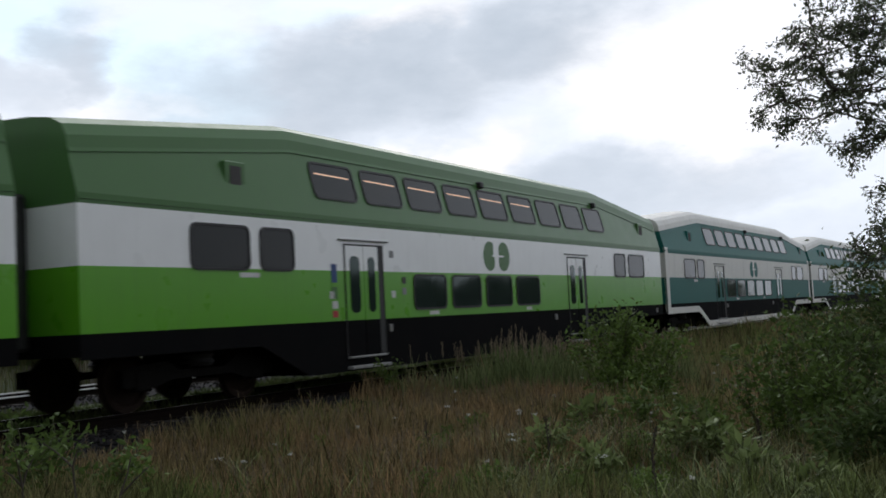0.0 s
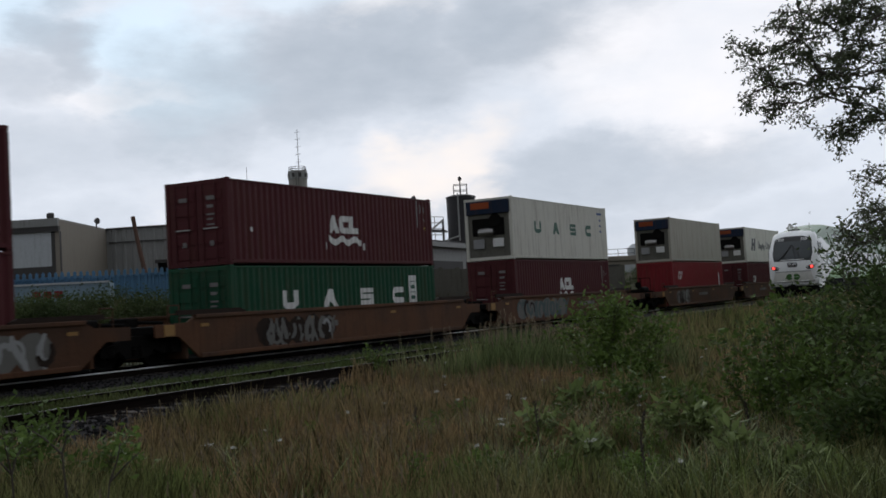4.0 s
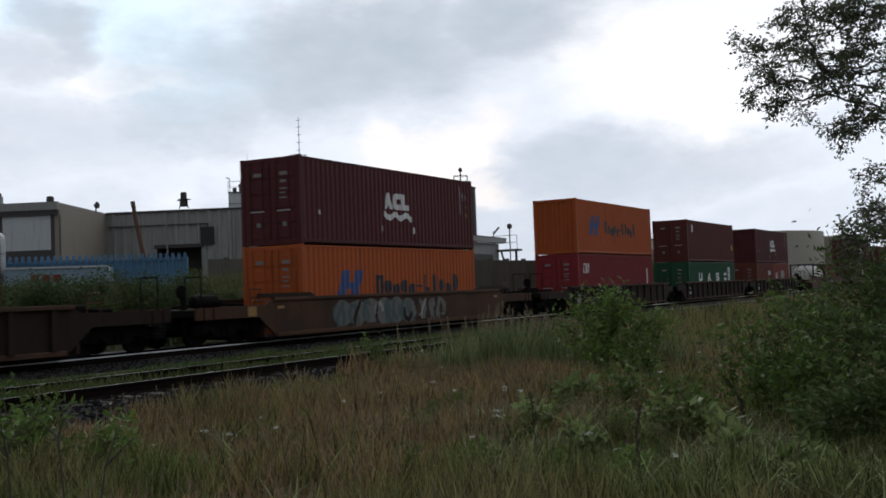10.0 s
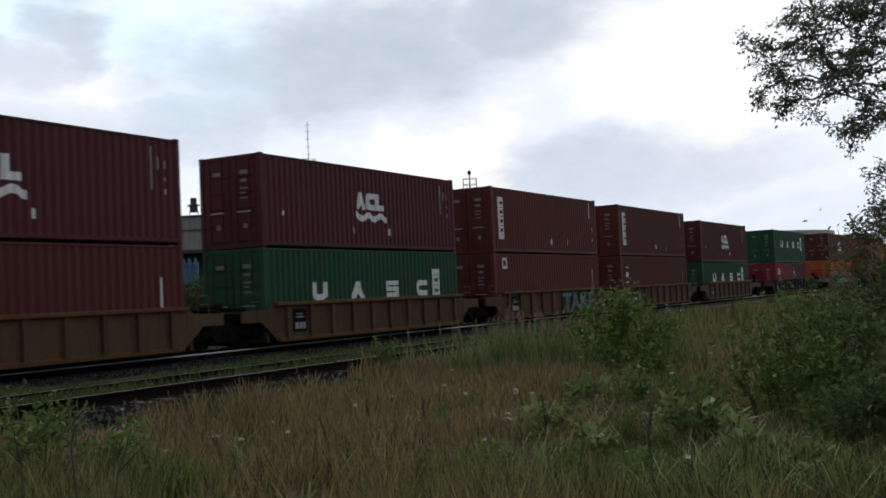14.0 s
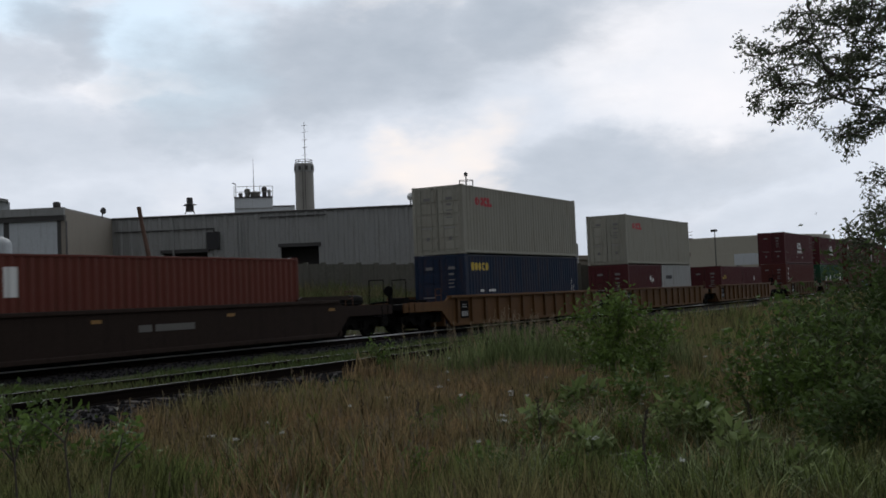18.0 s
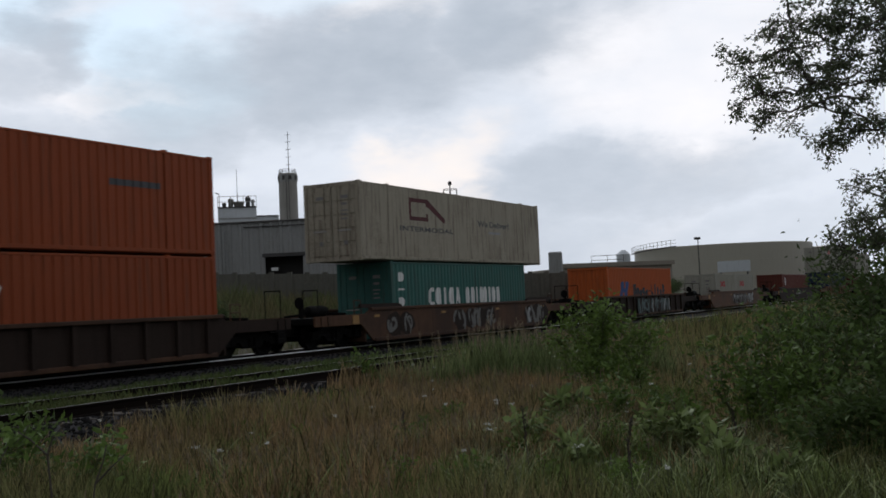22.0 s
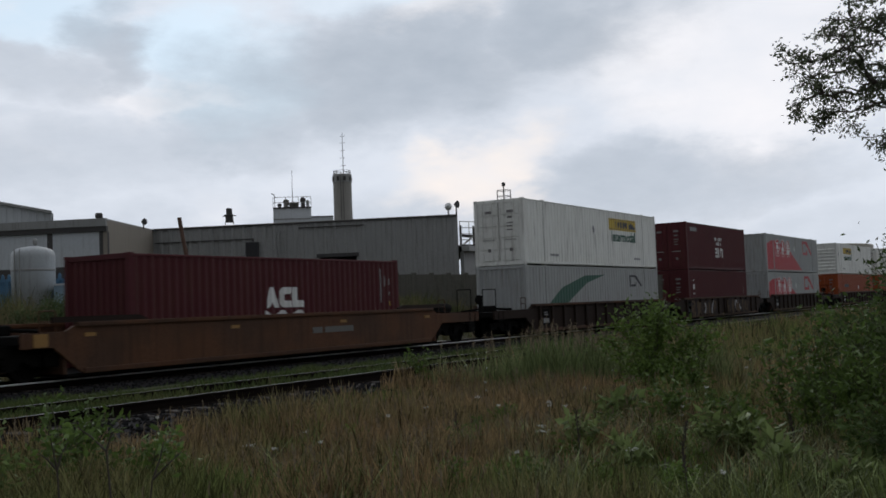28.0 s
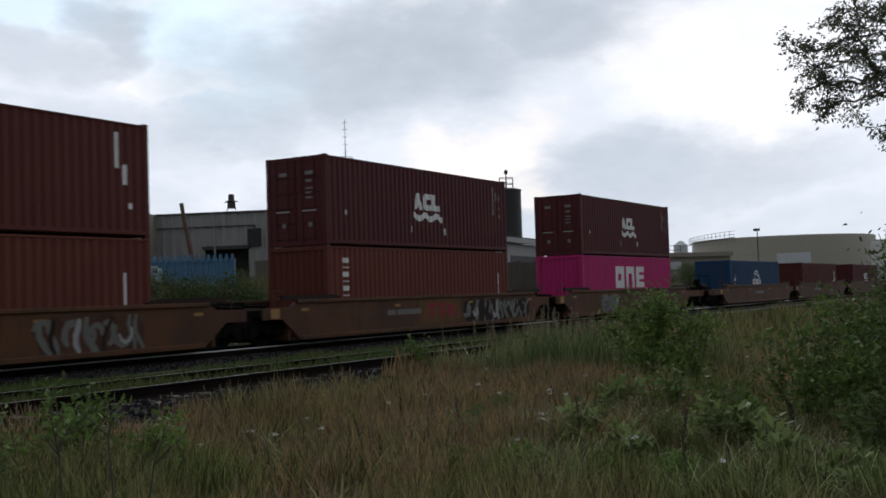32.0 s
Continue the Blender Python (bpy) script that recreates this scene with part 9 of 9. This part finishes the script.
    # saplings close by on the other side: soft clumps, then thin forked stems
    for x, y, h, w, sd, m in ((-7.75, 6.35, 1.10, 0.42, 41, "leaf_mid"), (-8.15, 7.0, 0.95, 0.5, 42, "leaf_mid"), (-7.35, 7.0, 0.75, 0.5, 43, "leaf_mid"), (-7.6, 5.6, 0.85, 0.4, 44, "leaf_pale")):
        shrub("soft_sapling", x, y, h, w, "soft leafy sapling close to the path", M[m], sd, 4, 5, 0.085, 0.09, 1, "sapling", group="young saplings")
    x, y, _ = sight(47.95, 0, 6.0)
    forked_sapling(x, y, sight(48.23, -0.117, 6.0), [sight(49.6, -0.094, 6.05), sight(47.4, -0.092, 5.95)], 45)
    x, y, _ = sight(47.3, 0, 6.2)
    forked_sapling(x, y, sight(46.0, -0.146, 6.2), [sight(44.5, -0.122, 6.2), sight(45.4, -0.112, 6.25)], 46)
    x, y, _ = sight(50.6, 0, 6.4)
    forked_sapling(x, y, sight(50.6, -0.13, 6.4), [sight(51.4, -0.115, 6.4), sight(50.0, -0.105, 6.45), sight(50.9, -0.100, 6.3)], 47)
    # bushes on the far bank
    for x, y, h, w, sd in ((-26.0, 25.0, 2.5, 1.8, 51), (-24.5, 26.3, 2.3, 1.8, 52), (-27.5, 24.2, 2.0, 1.6, 53), (-25.2, 27.5, 2.4, 1.7, 59), (-29.5, 24.5, 1.5, 1.5, 60), (-24.2, 29.0, 1.8, 1.4, 62), (-29.0, 62.0, 1.8, 2.2, 54), (-31.0, 88.0, 2.4, 3.2, 55), (-30.0, 96.0, 2.3, 3.0, 56), (-29.5, 104.0, 2.2, 3.0, 57), (-28, 45, 1.0, 1.3, 58), (-32.0, 103.0, 2.6, 2.4, 64), (-29.5, 107.0, 2.3, 2.2, 65)):
        shrub("bank_bush", x, y, h, w, "bushy green growth on the far bank", M["leaf_bank"], sd, 11, 16, 0.10, 0.20, 2, "bush", group="bushes on the far bank")
    # the tree that reaches in from the side
    tr = random.Random(5)
    # bearings and slopes of two leafy masses, parted by open sky
    crown = [(12.0, 0.175), (11.6, 0.209), (10.6, 0.227), (9.4, 0.252), (8.5, 0.285), (3.2, 0.29), (3.2, 0.144), (5.6, 0.140), (6.8, 0.131), (8.1, 0.127), (9.0, 0.138), (8.8, 0.166), (10.2, 0.158), (11.2, 0.153), (11.9, 0.164)]
    spray_low = [(7.2, 0.070), (6.3, 0.086), (5.3, 0.098), (3.2, 0.105), (3.2, 0.02), (7.4, 0.022), (7.1, 0.042), (5.9, 0.052), (6.1, 0.065)]

    def inside(a, e, poly):
        hit = False
        for (a0, e0), (a1, e1) in zip(poly, poly[1:] + poly[:1]):
            if (e0 > e) != (e1 > e) and a < a0 + (a1 - a0) * (e - e0) / (e1 - e0):
                hit = not hit
        return hit

    goals = []
    for poly, count, gap in ((crown, 62, 0.50), (spray_low, 22, 0.42)):
        tries, got = 0, []
        while len(got) < count and tries < 4000:
            tries += 1
            a, e = tr.uniform(3.2, 12.6), tr.uniform(0.03, 0.29)
            if inside(a, e, poly) and all(math.hypot(a - p, (e - q) * 57.3) > gap for p, q in got):
                got.append((a, e))
        goals += got
    tree("overhanging_tree", -0.05, 14.6, [sight(a, e, 14.0 + tr.uniform(-0.8, 0.8)) for a, e in goals], "dark-leaved tree whose branches hang into view", 77, 5, 0.056)
    # a row of trees behind the eye closes the place
    row = None
    for i in range(40):
        px, py = 17 + tr.uniform(-2.5, 2.5), -75 + i * 5.5 + tr.uniform(-2, 2)
        m = pose(px, py, place_z(px, py) - 0.1, 0, 0, tr.uniform(0, 360))
        if row is None:
            row = thing("hedgerow_tree", m, "leafy green tree in the row behind the path", "tree", "trees behind the path")
            part("trunk", Geo().tube((0, 0, 0), (0.1, 0, 1.8), 0.16, 0.10, 9), M["bark"], row)
            lv = []
            for _ in range(3200):
                a, b, r = tr.uniform(0, 6.283), tr.uniform(-1, 1), tr.uniform(0.6, 1.0)
                q = math.sqrt(1 - b * b) * r
                lv.append(((3.6 * q * math.cos(a), 3.6 * q * math.sin(a), 2.45 + 2.35 * b * r), (tr.uniform(-0.5, 0.5), tr.uniform(-0.5, 0.5), tr.uniform(-0.4, 0.3)), (tr.uniform(-0.4, 0.4), tr.uniform(-0.4, 0.4), tr.uniform(-0.3, 0.3))))
            part("crown", leaf_mesh("crown", lv, M["leaf_dark"]), M["leaf_dark"], row)
        else:
            copy_thing(row, m)
    # reeds along the ditch
    rnd = np.random.RandomState(8)
    rows, heads = [], []
    for _ in range(5200):
        f = rnd.uniform(0.16, 1.5)
        x, y = -10.1 + 2.9 * f + rnd.normal(0, 0.3), 16.9 + 2.2 * f + rnd.normal(0, 0.55)
        tuft = 0.75 + 0.9 * noise.noise((x * 0.9, y * 0.9, 31.0))
        h = max(0.3, rnd.uniform(0.45, 1.15) * (0.6 + 0.5 * tuft) * (1.0 if f < 1.0 else 1.25 - 0.25 * f) * (0.6 if rnd.uniform() < 0.25 else 1.0))
        if rnd.uniform() > 0.35 + 0.7 * tuft:
            continue
        b = rnd.uniform(0, 6.283)
        ln = rnd.uniform(0.05, 0.5) * h
        rows.append((x, y, place_z(x, y) - 0.02, h, ln * math.cos(b), ln * math.sin(b), rnd.uniform(0.012, 0.022), rnd.uniform(0, 3.14)))
        if h > 0.8 and rnd.uniform() < 0.12:
            heads.append(rows[-1])
    tagged(new("reed_bed", blade_mesh("reed_bed", rows, M["reed"])), "tall green reeds along the ditch", "reeds", kind="stuff")
    hd = []
    for x, y, z, h, lx, ly, w, a in heads:
        for k in range(16):
            hd.append(((x + lx * 0.8, y + ly * 0.8, z + h * 0.82 + k * 0.016), (rnd.uniform(-0.035, 0.035), rnd.uniform(-0.035, 0.035), 0.03), (0.012, 0.008, 0)))
    tagged(new("reed_plumes", leaf_mesh("reed_plumes", hd, M["seed"])), "pale plumes of the reeds", "reeds", kind="stuff")
    # white wild flowers; the scattered small ones also paint glints into the grass
    fr = random.Random(12)
    spots = []
    for az, el, q in ((25.75, -0.118, 10.6), (25.45, -0.114, 10.7), (41.3, -0.120, 11.6), (24.9, -0.092, 12.2), (21.0, -0.137, 9.6), (38.0, -0.110, 13.0)):
        x, y, z = sight(az, el, q)
        spots.append((x, y, max(0.2, z - place_z(x, y))))
    for _ in range(70):
        o, s = fr.uniform(1.0, 9.6), fr.uniform(7.5, 26)
        spots.append((-o, s, fr.uniform(0.25, 0.55)))
    for i, (x, y, h) in enumerate(spots):
        f = thing("wild_flower", pose(x, y, place_z(x, y) - 0.02), "white wild flower head on a thin stem, small ones doubling as glints", "flower", "white wild flowers")
        lean = (fr.uniform(-0.06, 0.06), fr.uniform(-0.06, 0.06))
        part("stem", Geo().tube((0, 0, 0), (lean[0], lean[1], h), 0.004, n=5), M["stem"], f)
        r = fr.uniform(0.014, 0.034) if i > 5 else (0.07, 0.05, 0.09, 0.04, 0.05, 0.03)[i]
        pet = []
        for k in range(16):
            a, q = fr.uniform(0, 6.283), r * fr.uniform(0.1, 1.0)
            pet.append(((lean[0] + q * math.cos(a), lean[1] + q * math.sin(a), h + fr.uniform(-0.01, 0.015)), (0.018 * math.cos(a), 0.018 * math.sin(a), 0.012), (-0.014 * math.sin(a), 0.014 * math.cos(a), 0.004)))
        part("petals", leaf_mesh("petals", pet, M["petal"]), M["petal"], f)


plants()

# ---- what moves ----


def freight_s(t):
    """How far the freight train has run past its place at two seconds."""
    return 0.005728 * t * t + 22.19496 * t - 44.334


def coach_s(t):
    """Where the rear of the second coach stands."""
    return 9.87 + 21.3 * t


def on_line(s, off, z):
    x, y, th = along(s, off)
    return pose(x, y, z, 0, 0, math.degrees(th))


def motions():
    times = [2.0 * i for i in range(17)]
    for rank, ob, centre, y, z in STACKS:
        walk(ob, [(t, on_line(centre + y + freight_s(t), OFF_FR, z)) for t in times])
    for i, ob in enumerate(COACHES):
        d = -13.4 if i == 0 else 12.95 + 25.9 * (i - 1)
        walk(ob, [(t, on_line(coach_s(t) + d, OFF_GO, Z_GO)) for t in (0, 0.5, 1, 1.5, 2, 2.5, 3, 4, 6, 8, 12, 16, 20, 24, 28, 32)])


motions()
